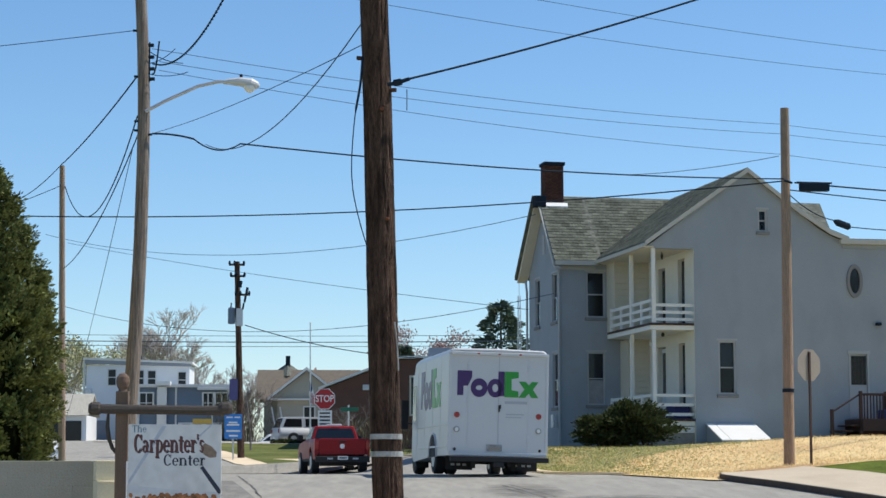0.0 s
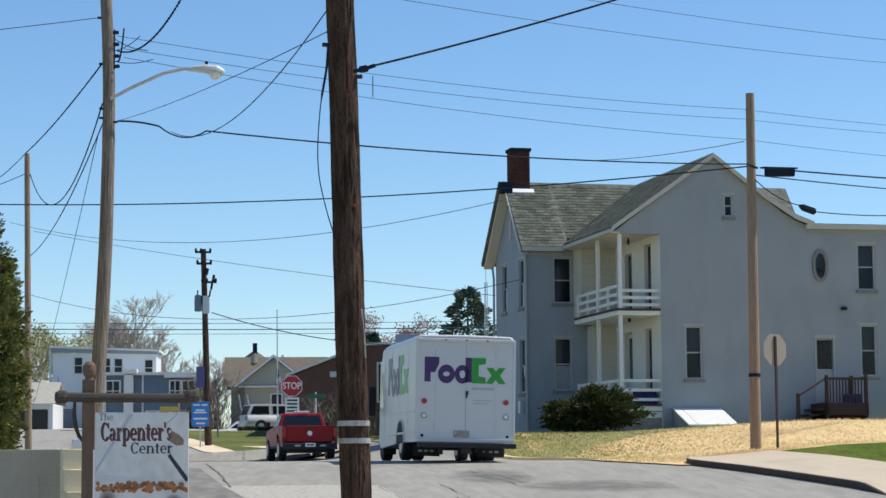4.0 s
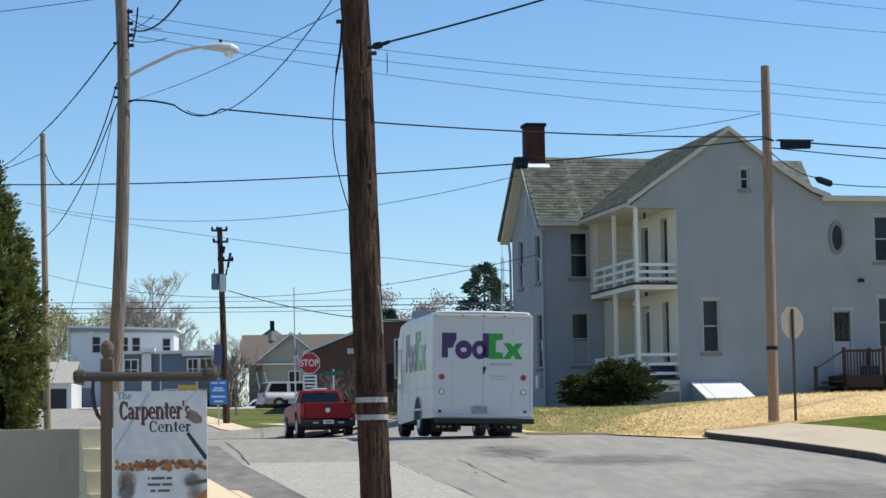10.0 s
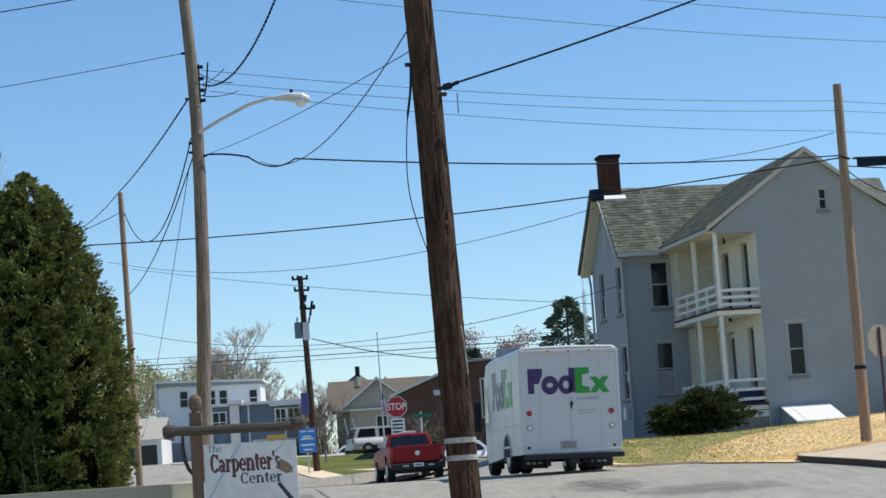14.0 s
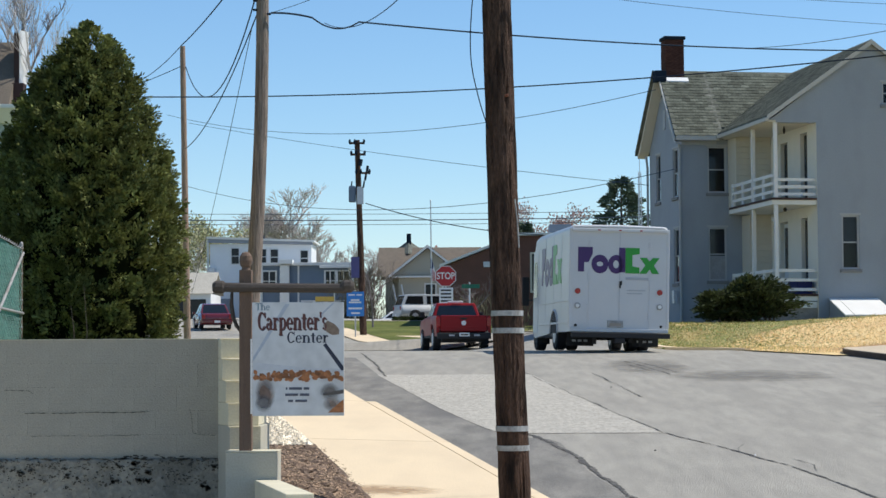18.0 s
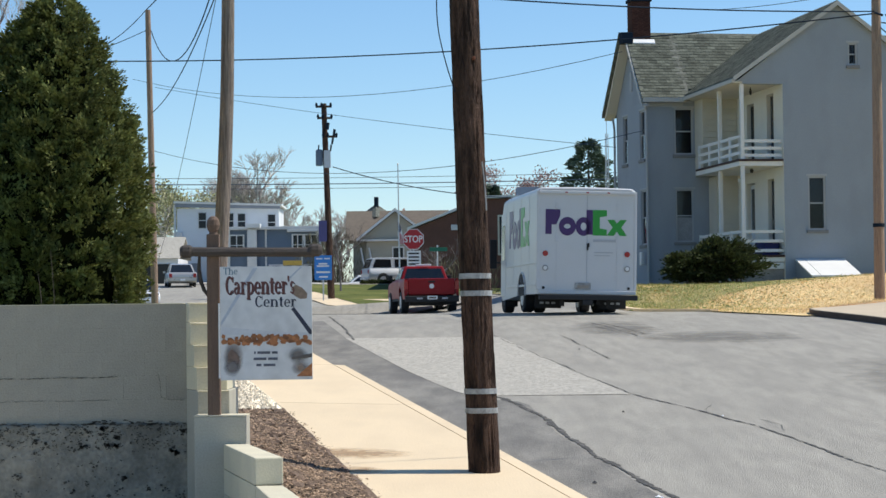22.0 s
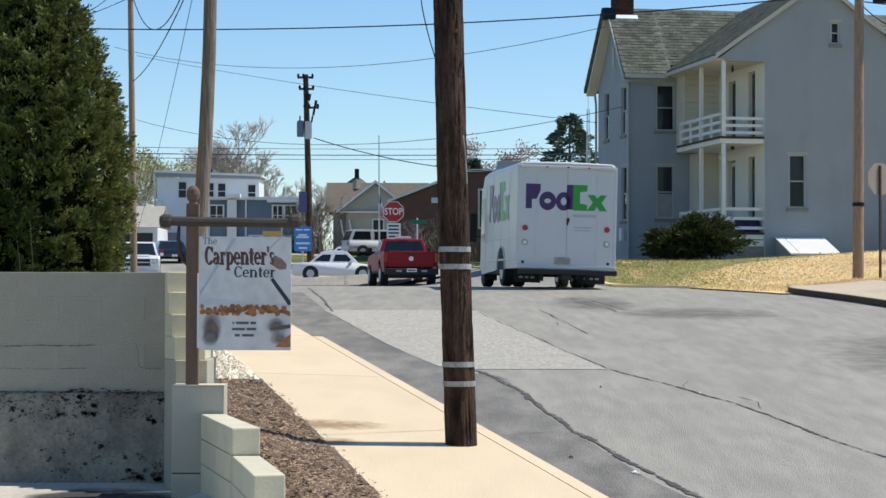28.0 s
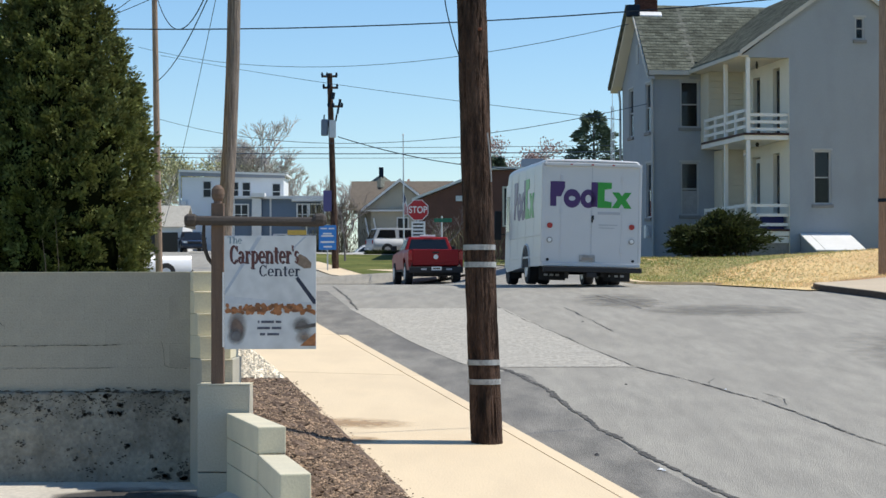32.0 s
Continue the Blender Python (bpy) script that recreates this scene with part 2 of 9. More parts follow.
M_PORCH = mat("cream_porch_wall", (0.72, 0.69, 0.60), 0.7, 0.06, 2, 40, 0.1)
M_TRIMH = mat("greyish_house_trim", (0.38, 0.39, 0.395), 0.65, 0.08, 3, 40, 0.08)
M_BROWN = mat("brown_stain", (0.045, 0.02, 0.016), 0.75, 0.25, 6, 50, 0.2)
M_TRUCK = mat("truck_white", (0.60, 0.60, 0.595), 0.35, 0.04, 1.2, 30, 0.03, dirt=(0.58, 0.57, 0.55), dirt_amount=0.35, dirt_scale=1.4)
M_PURPLE = mat("purple_vinyl", (0.05, 0.012, 0.11), 0.35, 0.05, 3, 30, 0)
M_GREEN = mat("green_vinyl", (0.02, 0.30, 0.03), 0.35, 0.05, 3, 30, 0)
M_GREYVINYL = mat("grey_vinyl", (0.42, 0.43, 0.45), 0.4, 0.05, 3, 30, 0)
M_RED = mat("red_car_paint", (0.27, 0.004, 0.007), 0.42, 0.06, 2, 30, 0, spec=0.3)
M_REDLENS = mat("red_lens", (0.35, 0.01, 0.012), 0.2, 0.1, 4, 30, 0)
M_SIGNRED = mat("sign_red", (0.42, 0.015, 0.02), 0.4, 0.05, 3, 30, 0)
M_SIGNWHITE = mat("sign_white", (0.78, 0.78, 0.76), 0.45, 0.04, 3, 30, 0)
M_SIGNBACK = mat("sign_back_aluminium", (0.33, 0.275, 0.225), 0.5, 0.12, 4, 30, 0.05)
M_SIGNBLUE = mat("sign_blue", (0.035, 0.22, 0.6), 0.45, 0.08, 3, 30, 0)
M_TAN_METAL = mat("tan_standing_seam", (0.335, 0.273, 0.192), 0.6, 0.36, 2.5, 9, 0.05, per_object=0.03, stretch=(9, 0.1, 0.1))
M_DARKWOOD = mat("dark_shed_wood", (0.034, 0.016, 0.012), 0.95, 0.35, 5, 50, 0.3, spec=0.05)
M_YELLOWWOOD = mat("yellow_wood_trim", (0.62, 0.42, 0.17), 0.75, 0.15, 5, 50, 0.15)
M_MESH = mat("green_privacy_mesh", (0.032, 0.145, 0.120), 0.8, 0.5, 4, 16, 0.6, stretch=(1, 1.2, 2.5), dirt=(0.09, 0.27, 0.24), dirt_amount=0.6, dirt_scale=3)
leafy(M_MESH, 0.35)
M_CLEAF = mat("arborvitae_leaf", (0.135, 0.15, 0.048), 0.8, 0.6, 1.6, 5, 0, per_island=0.4, spec=0.12)
leafy(M_CLEAF, 0.18)
M_BUSH = mat("yew_leaf", (0.046, 0.058, 0.02), 0.8, 0.4, 2, 12, 0, per_island=0.6, spec=0.2)
leafy(M_BUSH, 0.25)
M_BARK = mat("bark", (0.12, 0.09, 0.07), 0.95, 0.3, 6, 40, 0.5)
# tan twig, greyed and lightened so distance haze sits in its colour
M_TWIG = mat("hazed_bare_twig", (0.50, 0.44, 0.40), 0.9, 0.2, 5, 30, 0)
M_DARKTWIG = mat("dark_grey_twig", (0.20, 0.165, 0.155), 0.9, 0.2, 5, 30, 0)
M_SPRING = mat("spring_leaf", (0.40, 0.38, 0.19), 0.8, 0.3, 2, 20, 0, per_island=0.4)
M_REDBUD = mat("reddish_bud", (0.42, 0.27, 0.235), 0.85, 0.3, 2, 20, 0, per_island=0.4)
M_CLAP_WHITE = mat("white_clapboard", (0.74, 0.75, 0.75), 0.7, 0.06, 1, 30, 0.1)
M_CLAP_BLUE = mat("blue_grey_clapboard", (0.135, 0.18, 0.235), 0.7, 0.1, 1, 30, 0.1)
M_CLAP_BEIGE = mat("beige_clapboard", (0.38, 0.355, 0.285), 0.7, 0.08, 1, 30, 0.1)
M_BROWNROOF = mat("brown_shingle_roof", (0.150, 0.122, 0.092), 0.95, 0.25, 3, 25, 0.3)
M_REDBRICK = mat("far_red_brick", (0.14, 0.066, 0.048), 0.9, 0.25, 2, 30, 0.2)
M_LOG = mat("grey_split_wood", (0.50, 0.40, 0.30), 0.95, 0.9, 6, 22, 1.0, stretch=(0.45, 2.2, 2.2), dirt=(0.02, 0.014, 0.010), dirt_amount=1.0, dirt_scale=5.0, dist=0.12, spec=0.1)


# ---- building helpers ----
def finish(name, bm, material, parent=None, label="", smooth=False):
    me = bpy.data.meshes.new(name)
    bm.normal_update()
    bm.to_mesh(me)
    bm.free()
    me.materials.append(material)
    if smooth:
        for p in me.polygons:
            p.use_smooth = True
    ob = new(name, me)
    if parent is not None:
        ob.parent = parent
    if label:
        ob["label"] = label
    return ob


part = finish


def shared(name, me, parent, m):
    ob = new(name, me)
    ob.parent = parent
    ob.matrix_local = m
    return ob


def thing(name, label, category, m=None, group="", kind=""):
    ob = new(name)
    ob.empty_display_size = 0.2
    if m is not None:
        ob.matrix_world = m
    return tagged(ob, label, category, group, kind)


def box(bm, a, b, bevel=0.0):
    lo, hi = [min(p, q) for p, q in zip(a, b)], [max(p, q) for p, q in zip(a, b)]
    vs = [bm.verts.new((x, y, z)) for z in (lo[2], hi[2]) for x, y in ((lo[0], lo[1]), (hi[0], lo[1]), (hi[0], hi[1]), (lo[0], hi[1]))]
    fs = [bm.faces.new([vs[i] for i in f]) for f in ((3, 2, 1, 0), (4, 5, 6, 7), (0, 1, 5, 4), (1, 2, 6, 5), (2, 3, 7, 6), (3, 0, 4, 7))]
    if bevel:
        es = list({e for f in fs for e in f.edges})
        bmesh.ops.bevel(bm, geom=es, offset=bevel, segments=2, affect="EDGES", profile=0.6)
    return bm


def bx(a, b, bevel=0.0):
    return box(bmesh.new(), a, b, bevel)


def tube(bm, pts, radii, n=8, caps=True):
    """A tube along points; radii: one or one each."""
    pts = [Vector(p) for p in pts]
    if not isinstance(radii, (list, tuple)):
        radii = [radii] * len(pts)
    rings = []
    for i, p in enumerate(pts):
        d = (pts[min(i + 1, len(pts) - 1)] - pts[max(i - 1, 0)]).normalized()
        a = d.cross(Vector((0, 0, 1)) if abs(d.z) < 0.9 else Vector((0, 1, 0))).normalized()
        b = d.cross(a)
        rings.append([bm.verts.new(p + radii[i] * (math.cos(2 * math.pi * k / n) * a + math.sin(2 * math.pi * k / n) * b)) for k in range(n)])
    for r, s in zip(rings, rings[1:]):
        for k in range(n):
            bm.faces.new((r[k], r[(k + 1) % n], s[(k + 1) % n], s[k]))
    if caps:
        bm.faces.new(rings[0][::-1])
        bm.faces.new(rings[-1])
    return bm


def prism(bm, pts, thick, axis="y", at=0.0):
    """A flat outline (pairs) pushed through thick along an axis, from at."""
    def put(p, q, d):
        return {"y": (p, d, q), "x": (d, p, q), "z": (p, q, d)}[axis]
    a = [bm.verts.new(put(p, q, at)) for p, q in pts]
    b = [bm.verts.new(put(p, q, at + thick)) for p, q in pts]
    fa, fb = bm.faces.new(a), bm.faces.new(b[::-1])
    for i in range(len(pts)):
        bm.faces.new((a[i], b[i], b[(i + 1) % len(pts)], a[(i + 1) % len(pts)]))
    bmesh.ops.recalc_face_normals(bm, faces=bm.faces)
    return bm


def wall_bm(length, z0, z1, thick, openings, bm=None):
    """A wall along +x from 0, its face on y = 0, thick towards +y, with through openings (x0, x1, z0, z1)."""
    bm = bm or bmesh.new()
    xs = sorted({0.0, length, *[o[0] for o in openings], *[o[1] for o in openings]})
    zs = sorted({z0, z1, *[o[2] for o in openings], *[o[3] for o in openings]})
    for xa, xb in zip(xs, xs[1:]):
        run = None
        for za, zb in zip(zs, zs[1:]):
            cx, cz = (xa + xb) / 2, (za + zb) / 2
            solid = not any(o[0] < cx < o[1] and o[2] < cz < o[3] for o in openings)
            if solid:
                run = (run[0], zb) if run else (za, zb)
            if run and (not solid or zb == zs[-1]):
                box(bm, (xa, 0, run[0]), (xb, thick, run[1]))
                run = None
    bmesh.ops.remove_doubles(bm, verts=bm.verts, dist=0.0005)
    return bm


def text_mesh(name, body, size, material, parent, m, depth=0.004, bold=0.0):
    cu = bpy.data.curves.new(name, "FONT")
    cu.body, cu.size, cu.extrude, cu.offset = body, size, depth, bold
    cu.align_x, cu.align_y = "CENTER", "CENTER"
    tmp = bpy.data.objects.new(name, cu)
    me = bpy.data.meshes.new_from_object(tmp)
    bpy.data.objects.remove(tmp)
    me.materials.clear()
    me.materials.append(material)
    ob = new(name, me)
    ob.parent = parent
    ob.matrix_local = m
    return ob


def smooth01(x):
    x = max(0.0, min(1.0, x))
    return x * x * (3 - 2 * x)


# ---- the lie of the land: a hill climbs from the near pole to the crossing, then goes on more gently ----
PROFILE = [(-400, -0.85), (6, -0.85), (10, -0.74), (44, 1.316), (47, 1.475), (50, 1.60), (54, 1.625), (60, 1.64), (74, 1.665), (90, 1.75), (100, 1.84), (106, 1.98), (112, 2.3), (120, 2.85),
           (140, 3.75), (150, 4.0), (170, 4.4), (260, 4.6), (4000, 4.6)]


def land(x, y):
    for (a, za), (b, zb) in zip(PROFILE, PROFILE[1:]):
        if a <= y <= b:
            z = za + (zb - za) * (y - a) / (b - a)
            break
    else:
        z = PROFILE[0][1] if y < 0 else PROFILE[-1][1]
    z += (0.76 + 0.36 * smooth01((x - 8) / 8)) * smooth01((y - 51) / 13) * smooth01((x - 3.6 + 0.18 * (y - 52)) / 4.5) * (1 - smooth01((y - 90) / 20))
    z += 0.15 * smooth01((-x - 5) / 8) * smooth01((y - 85) / 15)
    z += 0.35 * smooth01((x - 8.2) / 5) * smooth01((y - 30) / 16) * (1 - smooth01((y - 50) / 10))
    z -= 0.22 * smooth01((-x - 1.66) / 0.36) * (1 - smooth01((y - 20.0) / 0.5)) * smooth01((y - 4) / 4)
    z += 0.9 * smooth01((-x - 3.2 - 0.19 * (y - 20)) / 2.5) * smooth01((y - 20.4) / 1.5) * (1 - smooth01((y - 40) / 40))
    return z


def drape(name, rows, material, lift, label, category, steps=10, edge=0.0, parent=None, kind="structure", thick=0.0):
    """A sheet over the land: rows of (x_left, x_right, y)."""
    bm = bmesh.new()
    grid = []
    for xl, xr, y in rows:
        up = lift(y) if callable(lift) else lift
        grid.append([bm.verts.new((xl + (xr - xl) * i / steps, y, land(xl + (xr - xl) * i / steps, y) + up)) for i in range(steps + 1)])
    for a, b in zip(grid, grid[1:]):
        for i in range(steps):
            bm.faces.new((a[i], a[i + 1], b[i + 1], b[i]))
    if thick:
        rim = [e for e in bm.edges if e.is_boundary]
        got = bmesh.ops.extrude_edge_only(bm, edges=rim)
        for v in [g for g in got["geom"] if isinstance(g, bmesh.types.BMVert)]:
            v.co.z -= thick
        bmesh.ops.recalc_face_normals(bm, faces=bm.faces)
    ob = finish(name, bm, material, parent, "", smooth=not thick)
    return tagged(ob, label, category, kind=kind)


def rows_between(left, right, y0, y1, n):
    ys = [y0 + (y1 - y0) * i / n for i in range(n + 1)]
    return [(left(y), right(y), y) for y in ys]


def along(points):
    def f(y):
        for (ya, xa), (yb, xb) in zip(points, points[1:]):
            if y <= yb:
                return xa + (xb - xa) * (y - ya) / (yb - ya)
        return points[-1][1]
    return f


# ---- ground, road, pavements ----
def build_ground():
    bm = bmesh.new()
    xs = [-3000, -900, -300, -120, -60] + [-40 + 1.25 * i for i in range(65)] + [60, 120, 300, 900, 3000]
    ys = [-400, -60, -10, 0, 6] + [8 + 1.0 * i for i in range(60)] + [70 + 3 * i for i in range(36)] + [190, 230, 300, 500, 1000, 3900]
    g = [[bm.verts.new((x, y, land(x, y) - 0.09)) for x in xs] for y in ys]
    for a, b in zip(g, g[1:]):
        for i in range(len(xs) - 1):
            bm.faces.new((a[i], a[i + 1], b[i + 1], b[i]))
    return tagged(finish("ground", bm, M_GRASS, smooth=True), "sloping ground with thin grass and bare earth", "ground", kind="structure")


build_ground()
SW_R = along([(0, 4.98), (17.56, 1.58), (36.25, -2.04), (70, -8.2)])       # kerb line of the near pavement
SW_L = along([(0, 2.9), (17.4, -0.37), (26.3, -1.98), (36, -3.9), (70, -10.2)])
RD_R = along([(0, 17.0), (34.7, 10.6), (38.3, 10.25), (43.8, 9.25), (47.2, 8.45), (48.2, 7.3), (52, 5.05), (60, 4.3), (90, 1.2)])
road = drape("road", rows_between(lambda y: SW_R(y) - (12 if y > 66 else 0), lambda y: RD_R(y) + (0 if y < 80 else 25), -3, 92, 95), M_ASPHALT, 0.02, "worn grey asphalt street climbing to a crossing", "road", 30)
drape("cross_street", [(-34 + 0.1 * i, 45, 78 + 3 * i) for i in range(14)], M_ASPHALT, 0.035, "grey asphalt cross street beyond the stop sign", "road", 24)
drape("far_street", rows_between(along([(90, -15.0), (118, -19.5), (170, -30)]), along([(90, -8.5), (118, -11.5), (170, -19)]), 90, 170, 30), M_ASPHALT, 0.05, "pale asphalt street running away uphill", "road", 6)
# dark sheet that paints the wing wall's shade into the lot's corner
M_LOTSHADE = mat("painted_lot_shade", (0.055, 0.05, 0.045), 0.9, 0.5, 3, 30, 0.3)
soft_stain_and_shade(M_LOTSHADE, 2.0, 0.12, 0.97)
drape("lot_shade_patch", [(-3.9, -1.9, 17.4 + 0.1 * i) for i in range(25)], M_LOTSHADE, 0.094, "dark painted shade in the corner of the lot", "stain", 16, kind="stuff")
lot = drape("lower_lot", rows_between(lambda y: -14, lambda y: -1.3, -3, 19.9, 46), M_LOT, lambda y: 0.03 + 0.06 * smooth01((y - 12) / 6), "pale concrete lot below the retaining wall", "lot", 48)


def build_sidewalk():
    # slabs between tooled joints, each laid on the slope; a narrow kerb band runs beside them
    parent = thing("sidewalk", "pale sandy concrete pavement with tooled joints", "pavement", kind="structure")
    cuts = [4, 10.2, 27.25, 33.64, 39, 43, 47, 51, 56, 62]
    for y0, y1 in zip(cuts, cuts[1:]):
        for side in ((0, 1) if y0 < 33 else (0,)):
            bm = bmesh.new()
            n = 28
            rows = []
            for i in range(n + 1):
                y = y0 + 0.009 + (y1 - y0 - 0.018) * i / n
                xr = SW_R(y)
                a, b = (SW_L(y), xr - 0.17) if side == 0 else (xr - 0.155, xr)
                rows.append([bm.verts.new((x, y, road_z(xr, y) + 0.1 + 0.03 * (xr - x))) for x in (a, b)])
            for r, s in zip(rows, rows[1:]):
                bm.faces.new((r[0], r[1], s[1], s[0]))
            got = bmesh.ops.extrude_edge_only(bm, edges=[e for e in bm.edges if e.is_boundary])
            for v in [g for g in got["geom"] if isinstance(g, bmesh.types.BMVert)]:
                v.co.z -= 0.16
            bmesh.ops.recalc_face_normals(bm, faces=bm.faces)
            part("slab" if side == 0 else "kerb", bm, M_CONCRETE, parent)
    drape("sidewalk_bed", rows_between(lambda y: SW_L(y) - 0.02, lambda y: SW_R(y) - (0.02 if y < 33.6 else 0.18), 4, 62, 58), M_KERB, 0.06, "dark joint bed under the pavement slabs", "pavement", 4)


def road_z(x, y):
    return land(x, y) + 0.02


build_sidewalk()

# patch of paler asphalt, darker repaved strip and tarred cracks
drape("road_patch", rows_between(along([(29.3, 0.42), (30.4, 0.12), (33.5, -0.52), (41.05, -1.84)]), along([(29.3, 2.66), (33.6, 2.05), (41.05, 1.18)]), 29.3, 41.05, 14), M_PATCH, 0.0265, "pale worn rectangular asphalt patch", "road patch", 8)
drape("gutter_strip", rows_between(lambda y: SW_R(y) + (0.02 if y < 33.7 else -0.165), along([(10, 4.1), (19.1, 2.12), (24.7, 1.38), (28.4, 1.17), (29.1, 0.4), (33.5, -0.45), (40.6, -1.76), (47, -2.6)]), 10, 47, 72), M_ASPHALT_DARK, 0.0225, "darker asphalt strip along the kerb", "road patch", 4)


def crack(points, w):
    """A wandering dark tar line of ragged width."""
    points = points[::-1] if points[0][1] > points[-1][1] else points
    c = thing("tar_crack", "dark tar-filled crack in the worn asphalt", "crack", group="cracks in the road", kind="stuff")
    rng = random.Random(len(points) * 7 + int(points[0][1] * 10))
    bm = bmesh.new()
    rows = []
    for (xa, ya), (xb, yb) in zip(points, points[1:]):
        n = max(3, int(abs(yb - ya) / 0.06))
        for i in range(n):
            k = i / n
            y = ya + (yb - ya) * k
            x = xa + (xb - xa) * k + 0.05 * noise.noise((y * 0.9, xa, 0)) + 0.02 * noise.noise((y * 3.1, xa, 5))
            ww = w * max(0.12, 0.7 + 0.7 * noise.noise((y * 1.3, xa * 2, 9)) + rng.uniform(-0.42, 0.42))
            rows.append([bm.verts.new((x + d * ww, y, land(x, y) + 0.0285)) for d in (-0.5, 0.5)])
    for r, s in zip(rows, rows[1:]):
        bm.faces.new((r[0], r[1], s[1], s[0]))
    part("tar_line", bm, M_TAR, c)
    return c


crack([(3.6, 13), (2.48, 17.94), (2.23, 19.1), (1.97, 20.72), (1.72, 22.4), (1.56, 23.76), (1.4, 25.2), (1.27, 26.58), (1.08, 27.9), (0.87, 28.94), (0.55, 29.6)], 0.085)
crack([(4.9, 19.0), (4.47, 21.14), (4.15, 23.1), (3.83, 25.14), (3.5, 26.4), (3.22, 27.54), (2.92, 28.5), (2.68, 29.36)], 0.042)
crack([(2.68, 29.36), (2.3, 32.0), (1.98, 34.36), (1.55, 37.6), (1.18, 40.58), (0.75, 44.0), (0.5, 46)], 0.026)
crack([(2.88, 35.42), (2.7, 37.6), (2.52, 39.8), (2.39, 41.34)], 0.03)
crack([(3.31, 44.98), (3.5, 43.9), (3.62, 42.9), (3.75, 41.9), (3.89, 40.82)], 0.055)
crack([(3.5, 45.2), (3.7, 43.8), (3.9, 42.6), (4.05, 41.4)], 0.04)
crack([(3.2, 44.2), (3.45, 43.0), (3.6, 41.8)], 0.03)
crack([(-1.66, 40.6), (-2.1, 45), (-2.6, 49.4)], 0.05)
crack([(3.4, 26.8), (3.47, 27.3), (3.62, 27.8)], 0.016)
crack([(4.05, 24.7), (4.12, 25.3), (3.98, 26.0)], 0.014)
# soft-edged darker repair and a few flecks of litter
drape("road_patch", [(3.2, 7.6, 38.2), (3.2, 7.6, 40.4), (3.2, 7.6, 42.6)], M_ASPHALT_WORN, 0.0255, "darker worn asphalt repair", "road patch", 10)
drape("road_patch", [(2.9, 4.9, 40.0), (2.6, 4.5, 43.0), (2.4, 4.2, 46.5)], M_ASPHALT_WORN, 0.0252, "darker worn asphalt repair", "road patch", 6)
drape("road_patch", [(6.0, 10.5, 24), (6.0, 9.5, 31), (5.5, 9.0, 37)], M_ASPHALT_WORN, 0.0252, "darker worn asphalt repair", "road patch", 6)
for _i, (_x, _y, _r) in enumerate(((2.02, 19.5, 0.03), (2.05, 19.42, 0.022), (2.35, 26.9, 0.018), (1.5, 20.5, 0.04), (3.55, 26.3, 0.018), (2.5, 37.5, 0.03))):
    _lb = bmesh.new()
    _lr = random.Random(_i)
    _top = _lb.verts.new((_x, _y, land(_x, _y) + 0.05))
    _rim = [_lb.verts.new((_x + _r * _lr.uniform(0.6, 1.3) * math.cos(1.05 * k), _y + _r * _lr.uniform(0.6, 1.3) * math.sin(1.05 * k), land(_x, _y) + 0.031)) for k in range(6)]
    for k in range(6):
        _lb.faces.new((_rim[k], _rim[(k + 1) % 6], _top))
    tagged(finish("litter", _lb, M_SIGNWHITE if _i in (0, 1, 4) else M_BLACK), "white paper scrap lying on the street" if _i in (0, 1, 4) else "small dark clod lying on the street", "litter", "litter on the street")

# yard of the white house: straw over new seed, green verge, kerb apron
drape("straw_yard", rows_between(along([(46.6, 8.1), (52, 5.15), (66, 3.9)]), along([(46.6, 13.0), (48, 26), (66, 30)]), 46.6, 66, 26), M_STRAW, 0.05, "freshly seeded yard covered with pale straw", "yard", 26)
drape("bare_earth", rows_between(lambda y: 7.6, lambda y: 12.4, 47.2, 51.5, 12), M_EARTH, 0.062, "orange bare earth beside the pavement", "soil", 12, kind="stuff")
drape("house_lawn", rows_between(along([(51, 5.35), (56, 4.75), (62, 4.2), (90, 1.0)]), along([(51, 5.5), (54, 6.6), (58, 8.0), (61, 9.6), (63.5, 12.5), (65, 20), (66, 24), (90, 27)]), 51.5, 90, 38), M_THINGRASS, 0.062, "patchy thin grass and straw beside the house", "lawn", 8)
APRON_L = along([(20, 13.0), (34.7, 10.29), (38.3, 10.0), (43.8, 9.02), (47.0, 8.38), (47.8, 8.5)])
APRON_R = along([(20, 15.3), (39.6, 11.78), (42.8, 11.2), (46.8, 10.56), (48, 10.4)])
drape("green_verge", rows_between(lambda y: APRON_R(y) - 0.03, lambda y: 34, 24, 47.4, 24), M_LAWN, 0.15, "bright green mown lawn", "lawn", 16)
APRON_UP = lambda y: 0.16 if y > 38.2 else 0.16 - 0.12 * smooth01((38.2 - y) / 1.6)
drape("right_apron", rows_between(APRON_L, APRON_R, 24, 47.8, 46), M_APRON, APRON_UP, "pale concrete pavement beside the street", "pavement", 6, thick=0.2)
drape("right_kerb", rows_between(lambda y: APRON_L(y) - 0.035, lambda y: APRON_L(y) - 0.003, 36.5, 47.8, 40), M_KERBFACE, lambda y: APRON_UP(y) - 0.012, "dark brown face of the concrete kerb", "kerb", 1, thick=0.2)
drape("yard_kerb", rows_between(lambda y: RD_R(y) - 0.02, lambda y: RD_R(y) + 0.16, 49.6, 78, 28), M_CONCRETE, 0.09, "pale concrete kerb before the yard", "kerb", 2, thick=0.15)
drape("corner_pavement", [(-4.4, -3.7, 106.2), (-5.9, -4.2, 110), (-7.0, -5.4, 115), (-7.7, -6.6, 120), (-8.2, -7.4, 124)], M_CONCRETE, 0.09, "pale concrete pavement across the street", "pavement", 8, thick=0.1)
